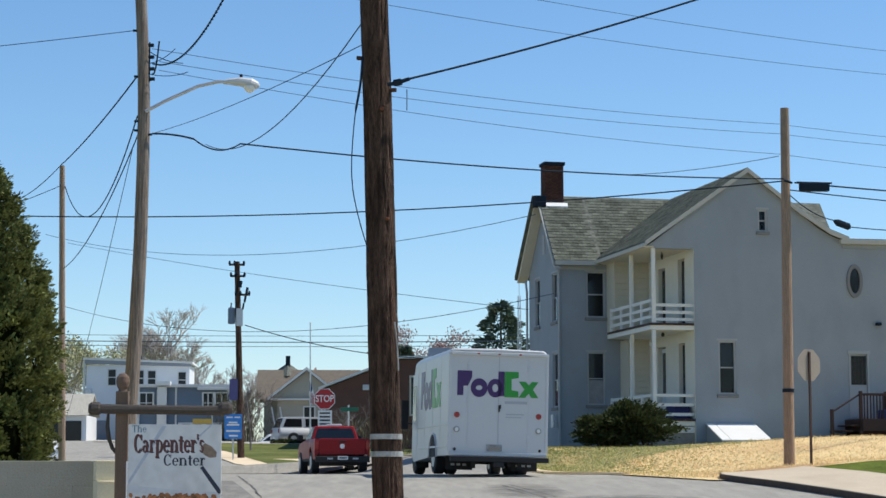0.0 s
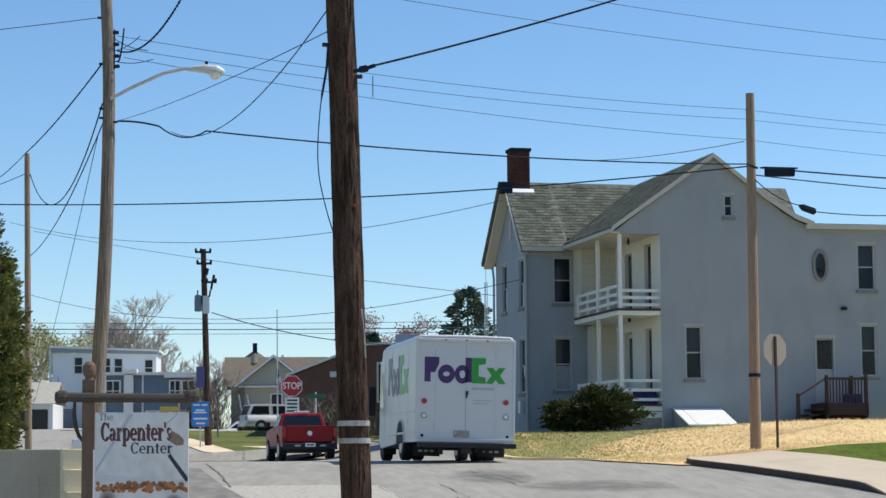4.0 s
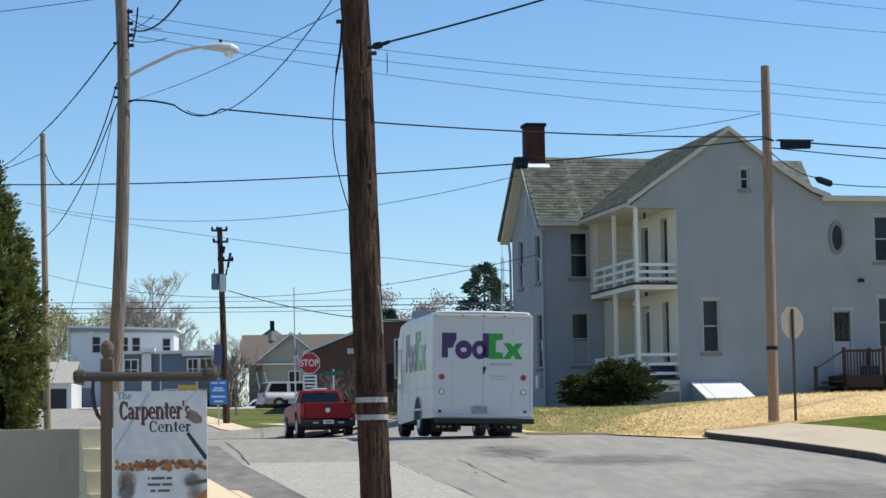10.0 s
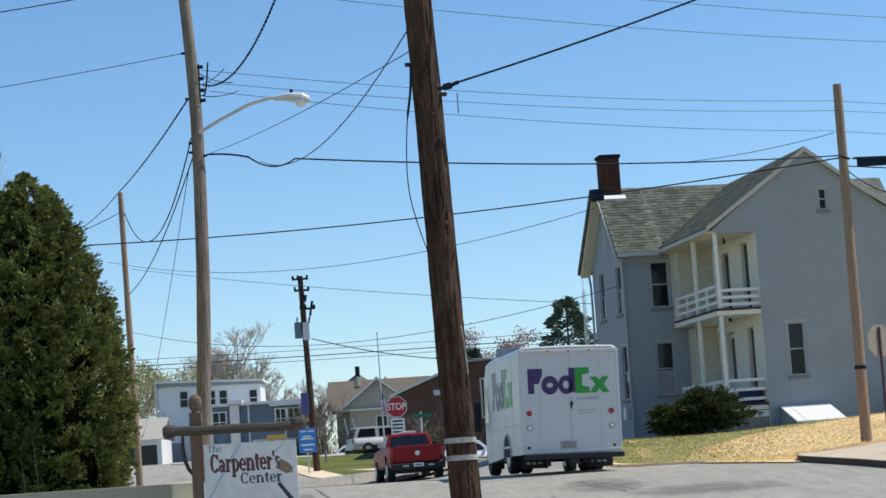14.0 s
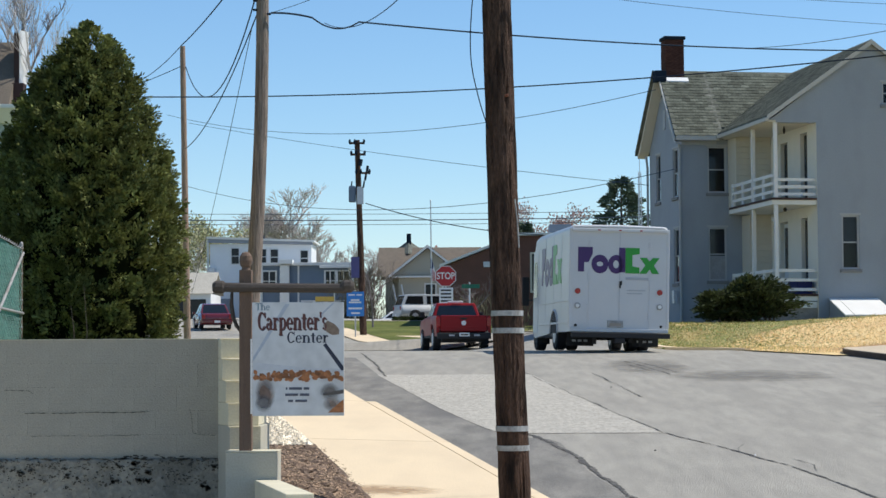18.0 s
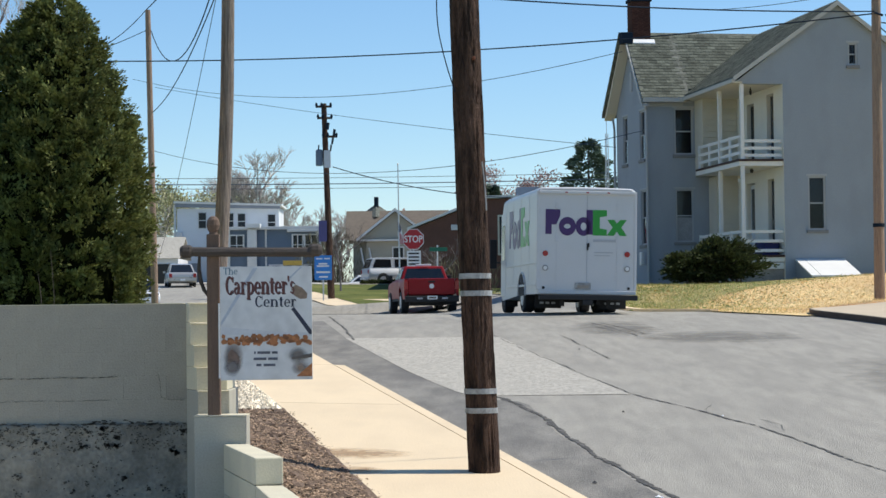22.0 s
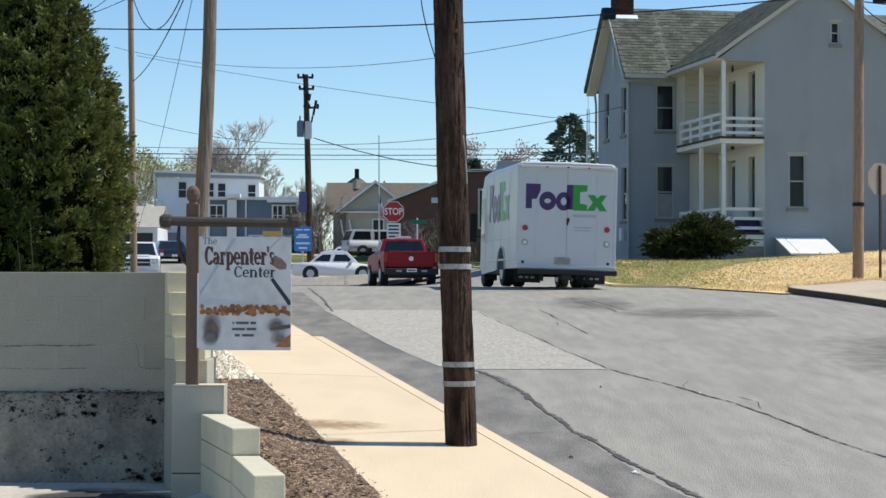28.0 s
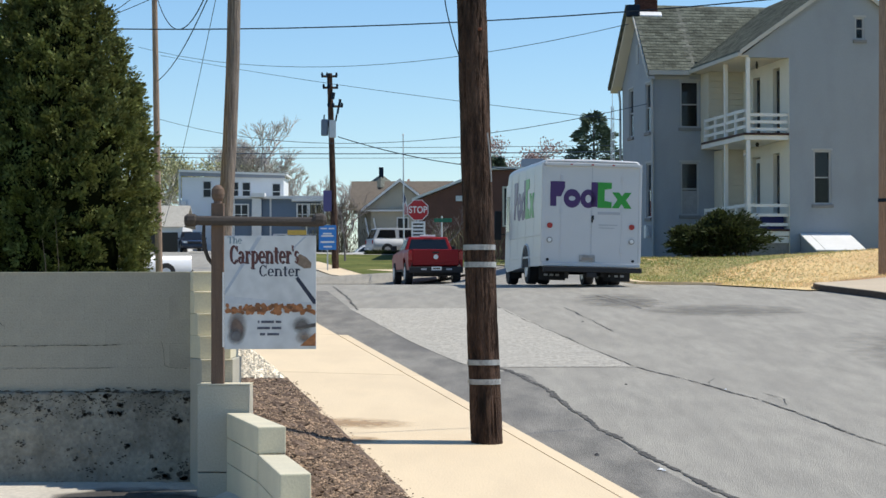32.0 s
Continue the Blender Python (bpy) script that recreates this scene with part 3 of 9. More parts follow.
drape("far_lawn", rows_between(along([(106.4, -3.6), (110, -4.1), (115, -5.3), (120, -6.5), (124, -7.3), (139, -11)]), lambda y: 9, 106.4, 139, 26), M_FARLAWN, 0.085, "green lawn across the street", "lawn", 24)
drape("lawn_path", [(-1.9, -0.6, 112.2), (-3.0, -0.9, 113.4), (-4.2, -1.6, 114.8)], M_CONCRETE, 0.1, "pale concrete path across the lawn", "pavement", 6)
drape("far_lot", rows_between(lambda y: -12 - 0.12 * (y - 99), lambda y: 12, 139.2, 165, 14), M_PATCH, 0.09, "pale parking lot across the street", "lot", 14)

# bark mulch and gravel between pavement and steps
MULCH_L = along([(13.6, -0.66), (15.2, -0.93), (17.0, -1.26), (18.9, -1.7), (19.4, -1.72), (26.4, -3.05)])


def mound(x, y):
    """How far the bark is heaped above the pavement's edge, towards the steps."""
    return 0.20 * smooth01((SW_L(y) - x) / 1.1) * smooth01((y - 16.5) / 3.0) * (1 - smooth01((y - 22) / 4))


def build_mulch():
    bm = bmesh.new()
    grid = []
    for j in range(41):
        y = 13.6 + 12.8 * j / 40
        xl, xr = MULCH_L(y), SW_L(y) + 0.03
        xs = [xl + (xr - xl) * i / 14 for i in range(15)]
        grid.append([bm.verts.new((x, y, land(x, y) + 0.185 + mound(x, y) + 0.02 * noise.noise((x * 4, y * 3, 0.5)))) for x in xs])
    for a, b in zip(grid, grid[1:]):
        for i in range(14):
            bm.faces.new((a[i], a[i + 1], b[i + 1], b[i]))
    tagged(finish("mulch_bed", bm, M_MULCH, smooth=True), "brown bark mulch bed heaped beside the pavement", "mulch", kind="structure")


build_mulch()
drape("gravel_bed", rows_between(along([(26.4, -3.2), (34, -4.6)]), lambda y: SW_L(y) + 0.03, 26.4, 34, 14), M_GRAVEL, 0.18, "pale gravel bed beside the pavement", "gravel", 8)


# ---- retaining wall of painted blocks, with stepped end ----
def build_wall():
    w = thing("retaining_wall", "retaining wall of cream-painted blocks over old rough concrete", "wall", kind="structure")
    WY = 19.9
    bm = bmesh.new()
    g = [[bm.verts.new((-8 + 5.60 * i / 130, WY - 0.03 - 0.012 * noise.noise((i * 0.21, j * 0.22, 1.0)) - 0.010 * noise.noise((i * 0.55, j * 0.6, 4.0)), -0.8 + 1.385 * j / 34 + (0.014 * noise.noise((i * 0.4, 2.0, 0.0)) if j == 34 else 0))) for j in range(35)] for i in range(131)]
    for r, q in zip(g, g[1:]):
        for j in range(34):
            bm.faces.new((r[j], q[j], q[j + 1], r[j + 1]))
    for r, q in zip(g, g[1:]):
        bm.faces.new((r[34], q[34], bm.verts.new((q[34].co.x, WY + 0.4, 0.583)), bm.verts.new((r[34].co.x, WY + 0.4, 0.583))))
    part("footing", bm, M_ROUGHCON, w, "stained rough concrete lower wall", smooth=True)
    # spalled pits and the ragged dark joint over the footing
    rp = random.Random(17)
    pits = bmesh.new()
    def pit(x, z, a, b):
        y = WY - 0.047
        ring = [pits.verts.new((x + a * rp.uniform(0.5, 1.2) * math.cos(2 * math.pi * i / 7), y, z + b * rp.uniform(0.5, 1.2) * math.sin(2 * math.pi * i / 7))) for i in range(7)]
        pits.faces.new(ring[::-1])
    for _ in range(420):
        x, k = rp.uniform(-6.5, -2.25), rp.random()
        sz = rp.uniform(0.003, 0.011) * (2.0 if rp.random() < 0.08 else 1)
        pit(x, 0.57 - 1.25 * k ** 1.6, sz * 1.3, sz)
    for _ in range(60):
        x, k = rp.uniform(-6.5, -2.45), rp.random()
        for _ in range(7):
            pit(x + rp.gauss(0, 0.022), 0.54 - 0.75 * k ** 1.8 + rp.gauss(0, 0.016), rp.uniform(0.004, 0.02), rp.uniform(0.003, 0.014))
    for _ in range(330):
        x, k = rp.uniform(-6.5, -2.3), abs(rp.gauss(0, 0.14))
        for _ in range(3):
            pit(x + rp.gauss(0, 0.02), 0.56 - k + rp.gauss(0, 0.01), rp.uniform(0.003, 0.014), rp.uniform(0.003, 0.009))
    for _ in range(16):
        x, z = rp.uniform(-6.5, -2.4), 0.54 - abs(rp.gauss(0, 0.2))
        for _ in range(6):
            pit(x + rp.gauss(0, 0.018), z + rp.gauss(0, 0.012), rp.uniform(0.012, 0.03), rp.uniform(0.01, 0.022))
    for _ in range(26):
        pit(rp.gauss(-2.55, 0.15), -0.25 + abs(rp.gauss(0, 0.07)), rp.uniform(0.01, 0.05), rp.uniform(0.008, 0.03))
    for _ in range(150):
        pit(rp.uniform(-6.5, -2.25), 0.582 + rp.gauss(0, 0.009), rp.uniform(0.006, 0.04), rp.uniform(0.003, 0.009))
    for _ in range(26):
        pit(rp.uniform(-3.4, -2.7), 0.592 + rp.gauss(0, 0.014), rp.uniform(0.015, 0.05), rp.uniform(0.004, 0.014))
    part("spalled_pits", pits, M_PIT, w, "dark spalled pits in the concrete")["kind"] = "stuff"
    # cracks that follow the block joints
    for path, wd in (([(-4.25, 1.02), (-3.9, 1.018), (-3.6, 1.025), (-3.25, 1.022), (-3.05, 1.03)], 0.010), ([(-4.45, 1.24), (-4.3, 1.235), (-4.22, 1.235), (-4.17, 1.20)], 0.007), ([(-2.68, 1.06), (-2.66, 0.97), (-2.65, 0.83), (-2.6, 0.81), (-2.42, 0.80)], 0.006), ([(-4.2, 0.80), (-3.9, 0.805), (-3.6, 0.80), (-3.1, 0.81)], 0.004), ([(-6.66, 1.68), (-6.68, 1.6), (-6.65, 1.52), (-6.68, 1.46)], 0.008)):
        cb = bmesh.new()
        rows = []
        for (xa, za), (xb, zb) in zip(path, path[1:]):
            for i in range(14):
                k = i / 14
                ww = wd * rp.uniform(0.1, 1.1)
                nx, nz = (0, 1) if abs(xb - xa) > abs(zb - za) else (1, 0)
                x, z = xa + (xb - xa) * k, za + (zb - za) * k + rp.uniform(-0.002, 0.002)
                rows.append([cb.verts.new((x + d * nx * ww, WY - 0.0035, z + d * nz * ww)) for d in (-0.5, 0.5)])
        for r, q in zip(rows, rows[1:]):
            cb.faces.new((r[0], q[0], q[1], r[1]))
        part("joint_crack", cb, M_PIT, w, "open crack along the block joints")
    me = bpy.data.meshes.new("block")
    b = bx((0, 0, 0), (0.4056, 0.38, 0.2254), 0.0012)
    b.to_mesh(me)
    b.free()
    me.materials.append(M_BLOCK)
    rng = random.Random(4)
    for c in range(5):
        z = 0.587 + c * 0.2258
        x = -2.40 - (0.203 if c % 2 else 0)
        if c % 2:
            part("block", bx((-2.40 - 0.2015, WY, z), (-2.40, WY + 0.38, z + 0.2254), 0.0012), M_BLOCK, w)
        while x > -12:
            x -= 0.406
            shared("block", me, w, pose(x, WY + 0.002 + rng.uniform(-0.001, 0.001), z))
    # top lip, sunlight put into its paler step colour, with chips out of it
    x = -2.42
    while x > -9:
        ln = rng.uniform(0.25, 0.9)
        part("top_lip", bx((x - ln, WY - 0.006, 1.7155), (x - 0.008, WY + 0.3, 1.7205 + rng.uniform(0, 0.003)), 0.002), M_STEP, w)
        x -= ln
    # wing that steps down from the wall to the pillar, each course a little nearer and further in
    rw = random.Random(23)
    for c, (xl, y0, zt) in enumerate(((-2.238, 19.36, 0.905), (-2.262, 19.46, 1.118), (-2.300, 19.57, 1.325), (-2.345, 19.68, 1.535), (-2.372, 19.79, 1.722))):
        z0 = (-0.9, 0.907, 1.12, 1.327, 1.537)[c]
        bm = bmesh.new()
        back = WY + 0.36
        plan = [(xl, y0), (-1.955 - 0.03 * c, y0 + 0.075), (-1.955 - 0.03 * c, back), (-2.404, back), (-2.404, WY - 0.034)]
        prism(bm, plan, zt - z0, "z", z0)
        bmesh.ops.bevel(bm, geom=bm.edges[:], offset=0.007, segments=2, affect="EDGES", profile=0.6)
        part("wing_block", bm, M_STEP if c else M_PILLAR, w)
        part("mortar_bead", tube(bmesh.new(), [(xl - 0.002, y0 - 0.001, zt - 0.004), (xl + 0.12, y0 + 0.024, zt - 0.006 + rw.uniform(-0.004, 0.004)), (-1.97 - 0.03 * c, y0 + 0.074, zt - 0.004)], 0.008, 6), M_STEP, w)
    return w


build_wall()


def beam(p, q, wl, z0, z1, bevel=0.01):
    """A wall piece whose left edge runs from p to q in plan, wl wide."""
    bm = bmesh.new()
    (xa, ya), (xb, yb) = p, q
    vs = [bm.verts.new((x, y, z)) for z in (z0, z1) for x, y in ((xb, yb), (xb + wl, yb + 0.3 * wl), (xa + wl, ya), (xa, ya))]
    fs = [bm.faces.new([vs[i] for i in f]) for f in ((3, 2, 1, 0), (4, 5, 6, 7), (0, 1, 5, 4), (1, 2, 6, 5), (2, 3, 7, 6), (3, 0, 4, 7))]
    bmesh.ops.bevel(bm, geom=bm.edges[:], offset=bevel, segments=2, affect="EDGES", profile=0.6)
    return bm


def build_steps():
    s = thing("stepped_wall", "cream-painted stepped block wall beside the mulch bed", "wall", kind="structure")
    part("pillar", bx((-2.229, 18.95, -0.1), (-1.76, 19.352, 0.685), 0.01), M_PILLAR, s)
    part("pillar", bx((-2.229, 18.95, -0.9), (-1.77, 19.352, -0.108), 0.01), M_PILLAR, s)
    # thin sheet in the paler step colour paints sunlight on the pillar's top
    part("pillar_cap", bx((-2.232, 18.947, 0.6855), (-1.757, 19.355, 0.692), 0.002), M_STEP, s, "pillar top with sunlight put into its paler colour")
    for a, b, z in (((-1.963, 18.945), (-1.51, 17.0), 0.435), ((-1.505, 16.99), (-1.19, 15.2), 0.212), ((-1.185, 15.19), (-0.93, 13.7), -0.01)):
        part("step", beam(a, b, 0.226, z - 0.222, z, 0.012), M_STEP, s)
        n = 4
        for k in range(n):
            # lower courses laid in separate blocks
            pa = (a[0] + (b[0] - a[0]) * k / n, a[1] + (b[1] - a[1]) * k / n)
            pb = (a[0] + (b[0] - a[0]) * (k + 0.985) / n, a[1] + (b[1] - a[1]) * (k + 0.985) / n)
            part("step_block", beam(pa, pb, 0.224, z - 0.444, z - 0.226, 0.006), M_STEP, s)
        part("step_footing", beam(a, b, 0.222, -1.0, z - 0.45), M_STEP, s)
    return s


build_steps()


# ---- hanging business sign ----
def build_sign():
    s = thing("hanging_sign", "printed board hanging from a wooden post with round timber arm", "sign", pose(-2.06, 19.12, 0.69) @ Matrix.Diagonal((1.02, 1.02, 1.02, 1)))
    b = bx((-0.056, -0.05, 0.0), (0.056, 0.05, 1.62), 0.008)
    part("post", b, M_POST, s)
    part("finial", tube(bmesh.new(), [(0, 0, 1.62), (0, 0, 1.64), (0, 0, 1.66), (0, 0, 1.70), (0, 0, 1.745), (0, 0, 1.775), (0, 0, 1.785)], [0.04, 0.036, 0.05, 0.06, 0.055, 0.032, 0.008], 14), M_POST, s, "rounded wooden post cap")
    part("arm", tube(bmesh.new(), [(-0.23, -0.07, 1.465), (-0.1, -0.07, 1.46), (0.5, -0.07, 1.452), (0.91, -0.07, 1.447)], [0.042, 0.045, 0.043, 0.045], 10), M_TIMBER_GREY, s, "weathered round timber arm")
    for x in (-0.23, 0.92):
        part("arm_cap", tube(bmesh.new(), [(x - 0.06, -0.07, 1.465), (x - 0.03, -0.07, 1.465), (x + 0.03, -0.07, 1.465), (x + 0.06, -0.07, 1.465)], [0.04, 0.06, 0.06, 0.035], 10), M_TIMBER_GREY, s)
    part("brace", tube(bmesh.new(), [(-0.125, 0, 1.42), (-0.13, 0, 1.31), (-0.115, 0, 1.2), (-0.085, 0, 1.12), (-0.05, 0, 1.07)], [0.013, 0.018, 0.02, 0.018, 0.013], 8), M_TIMBER_GREY, s, "curved dark wooden brace")
    board = part("board", bx((0.065, -0.085, 0.312), (0.885, -0.065, 1.325), 0.003), mat("printed_board_white", (0.62, 0.62, 0.615), 0.45, 0.18, 2.2, 9, 0), s, "white printed board")
    for x in (0.15, 0.8):
        part("hook", tube(bmesh.new(), [(x, -0.075, 1.325), (x, -0.075, 1.42)], 0.006, 6), M_GALV, s)
    part("name_plate", bx((0.63, -0.085, 1.33), (0.8, -0.07, 1.375), 0.002), mat("amber_plate", (0.5, 0.33, 0.06), 0.5), s, "small amber plate")
    return s, board


sign, board = build_sign()


# ---- utility poles and wires ----
def pole_shape(base, top, r0, r1, bow=(0, 0), seed=1, n=14, rings=16):
    rng = random.Random(seed)
    bm = bmesh.new()
    pts, rr = [], []
    for i in range(rings + 1):
        k = i / rings
        p = Vector(base).lerp(Vector(top), k) + Vector((bow[0], bow[1], 0)) * math.sin(math.pi * k)
        pts.append(p)
        rr.append(r0 + (r1 - r0) * k + rng.uniform(-0.004, 0.004))
    return tube(bm, pts, rr, n)


def band(bm, c, r, h, n=16):
    return tube(bm, [(c[0], c[1], c[2] - h / 2), (c[0], c[1], c[2] + h / 2)], r, n)


near_pole = thing("utility_pole", "dark creosoted wooden utility pole with steel bands, beside the pavement", "utility pole", group="utility poles")
_npx = along([(-1, 0.462), (0, 0.428), (1, 0.393), (2.7, 0.332), (4.3, 0.292), (5.4, 0.262), (7, 0.20), (12, 0.02)])
NP = lambda z: Vector((_npx(z), 20.6, z))
_rng = random.Random(3)
_bm = bmesh.new()
_rings = []
for _i in range(151):
    _c = NP(-0.2 + 9.0 * _i / 150)
    _ring = []
    for _k in range(72):
        _a = 2 * math.pi * _k / 72
        _f = noise.noise((math.cos(_a) * 3.6, math.sin(_a) * 3.6, _c.z * 1.1))
        _g = noise.noise((math.cos(_a) * 13, math.sin(_a) * 13, _c.z * 1.6 + 7))
        _r = 0.158 - 0.0026 * _c.z - 0.016 * max(0, 1 - abs(_f) * 9) - 0.006 * max(0, 1 - abs(_g) * 6) + 0.003 * _g + 0.004 * noise.noise((math.cos(_a) * 1.2, math.sin(_a) * 1.2, _c.z * 2.6 + 3))
        _ring.append(_bm.verts.new((_c.x + _r * math.cos(_a), _c.y + _r * math.sin(_a), _c.z)))
    _rings.append(_ring)
for _p, _q in zip(_rings, _rings[1:]):
    for _k in range(72):
        _bm.faces.new((_p[_k], _p[(_k + 1) % 72], _q[(_k + 1) % 72], _q[_k]))
part("shaft", _bm, M_POLE, near_pole)
lamp_pole = thing("utility_pole", "tall weathered leaning utility pole that carries the street lamp", "utility pole", group="utility poles")
_lpx = along([(-1, -4.36), (1, -4.33), (3.15, -4.205), (4.2, -4.14), (5.9, -4.07), (7.5, -4.04), (8.7, -4.035), (9.8, -4.07), (10.9, -4.13), (12, -4.2), (13, -4.26)])
LP = lambda z: Vector((_lpx(z) + 0.05, 40.0, z))
part("shaft", tube(bmesh.new(), [LP(1 + 11.1 * i / 24) for i in range(25)], [0.15 - 0.045 * i / 24 for i in range(25)], 14), M_POLE_GREY, lamp_pole)
part("lamp_arm", tube(bmesh.new(), [(-3.95, 39.9, 8.57), (-3.55, 39.9, 8.79), (-2.95, 39.9, 9.07), (-2.55, 39.9, 9.165), (-2.3, 39.9, 9.165)], 0.034, 8), M_GALV, lamp_pole, "curved galvanised lamp arm")
left_pole = thing("utility_pole", "thin pale wooden utility pole beside the conifer", "utility pole", group="utility poles")
part("shaft", pole_shape((-8.82, 65, 1.4), (-8.99, 65, 11.25), 0.11, 0.085, seed=5), M_POLE_TAN, left_pole)
right_pole = thing("utility_pole", "short tan wooden utility pole in the straw yard", "utility pole", group="utility poles")
part("shaft", pole_shape((10.97, 52, 1.5), (11.02, 52, 10.89), 0.142, 0.112, seed=6), M_POLE_TAN, right_pole)
far_pole = thing("utility_pole", "distant dark utility pole with crossarms and a transformer", "utility pole", Matrix.Translation((0, 0, 1.56 * (1 - 1.22))) @ Matrix.Diagonal((1.22, 1.22, 1.22, 1)), group="utility poles")
part("shaft", pole_shape((-4.87, 95, 1.8), (-5.15, 95, 11.35), 0.165, 0.12, seed=7), M_POLE, far_pole)


def twisted(a, b, sag, r, label, n=150, turn=0.42):
    """Two strands wound round one another along a sagging line."""
    a, b = Vector(a), Vector(b)
    c = thing("twisted_cable", label, "wire", group="overhead wires")
    L = (b - a).length
    side = (b - a).cross(Vector((0, 0, 1))).normalized()
    for s in (0, math.pi):
        pts = []
        for i in range(n + 1):
            k = i / n
            q = 2 * math.pi * k * L / turn + s
            pts.append(a.lerp(b, k) - Vector((0, 0, 4 * sag * k * (1 - k))) + r * (side * math.cos(q) + Vector((0, 0, 1)) * math.sin(q)))
        part("strand", tube(bmesh.new(), pts, r * 0.85, 5), M_WIRE, c)
    return c


def wire(a, b, sag, r, material=None, label="thin dark overhead utility wire", n=18, shift=0.0014):
    a, b = Vector(a), Vector(b)
    a.x, b.x = a.x + shift * (a.y - 20), b.x + shift * (b.y - 20)
    pts = [a.lerp(b, i / n) - Vector((0, 0, 4 * sag * (i / n) * (1 - i / n))) for i in range(n + 1)]
    ob = finish("overhead_wire", tube(bmesh.new(), pts, r, 5), material or M_WIRE)
    return tagged(ob, label if len(label.split()) > 3 else label + " between poles", "wire", group="overhead wires")


# ---- the white house ----
HOUSE = pose(7.25, 73, 0, 0, 0, 9.5)
house = thing("house", "large white-painted two-storey house with cross gable and stacked porches", "house", HOUSE)


def in_plane(o, ang):
    """Local pose of a wall whose face runs along +x from o."""
    return Matrix.Translation(o) @ Matrix.Rotation(radians(ang), 4, "Z")


def put(ob, m):
    ob.matrix_local = m
    return ob


M_BLINDPALE = mat("pale_window_board", (0.27, 0.275, 0.28), 0.7, 0.25, 3, 20, 0.05)
M_SASHPANEL = mat("grey_sash_panel", (0.17, 0.175, 0.19), 0.9, 0.1, 3, 40, 0.1)


def window_unit(parent, m, x0, x1, z0, z1, curtain=0.0, sill=True, grid=False, name="window"):
    """A sash window set into an opening of a wall whose face is y = 0 in m."""
    fr = bmesh.new()
    w = 0.055
    for a, b in (((x0, 0.03, z0), (x0 + w, 0.14, z1)), ((x1 - w, 0.03, z0), (x1, 0.14, z1)), ((x0 + w, 0.03, z1 - w), (x1 - w, 0.14, z1)), ((x0 + w, 0.03, z0), (x1 - w, 0.14, z0 + w)),
                 ((x0 + w, 0.05, (z0 + z1) / 2 - 0.02), (x1 - w, 0.12, (z0 + z1) / 2 + 0.02))):
        box(fr, a, b)
    if grid:
        for k in (1, 2):
            x = x0 + (x1 - x0) * k / 3
            box(fr, (x - 0.01, 0.06, z0 + w), (x + 0.01, 0.1, z1 - w))
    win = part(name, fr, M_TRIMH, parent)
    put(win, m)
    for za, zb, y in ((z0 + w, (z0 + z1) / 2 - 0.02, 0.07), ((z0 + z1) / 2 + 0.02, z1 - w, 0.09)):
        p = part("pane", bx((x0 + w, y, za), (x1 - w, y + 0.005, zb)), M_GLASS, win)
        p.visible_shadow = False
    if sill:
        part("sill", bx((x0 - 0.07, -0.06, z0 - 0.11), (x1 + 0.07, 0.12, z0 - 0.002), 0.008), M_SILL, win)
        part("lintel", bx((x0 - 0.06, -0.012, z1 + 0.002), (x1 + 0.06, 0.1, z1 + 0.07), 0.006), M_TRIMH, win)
    # near-black panel: the unlit room's shade is put into its colour
    part("room_shade_panel", bx((x0 - 0.05, 0.32, z0 - 0.05), (x1 + 0.05, 0.34, z1 + 0.05)), M_DARK, win)
    # grey panel behind the upper half of the window
    part("upper_sash_panel", bx((x0 + w, 0.16, (z0 + z1) / 2), (x1 - w, 0.17, z1 - w)), M_SASHPANEL, win)
    if curtain:
        part("screen", bx((x0 + w, 0.052, z0 + w), (x1 - w, 0.06, z0 + w + (z1 - z0) * curtain)), M_BLINDPALE, win, "pale board in the lower sash")
    return win


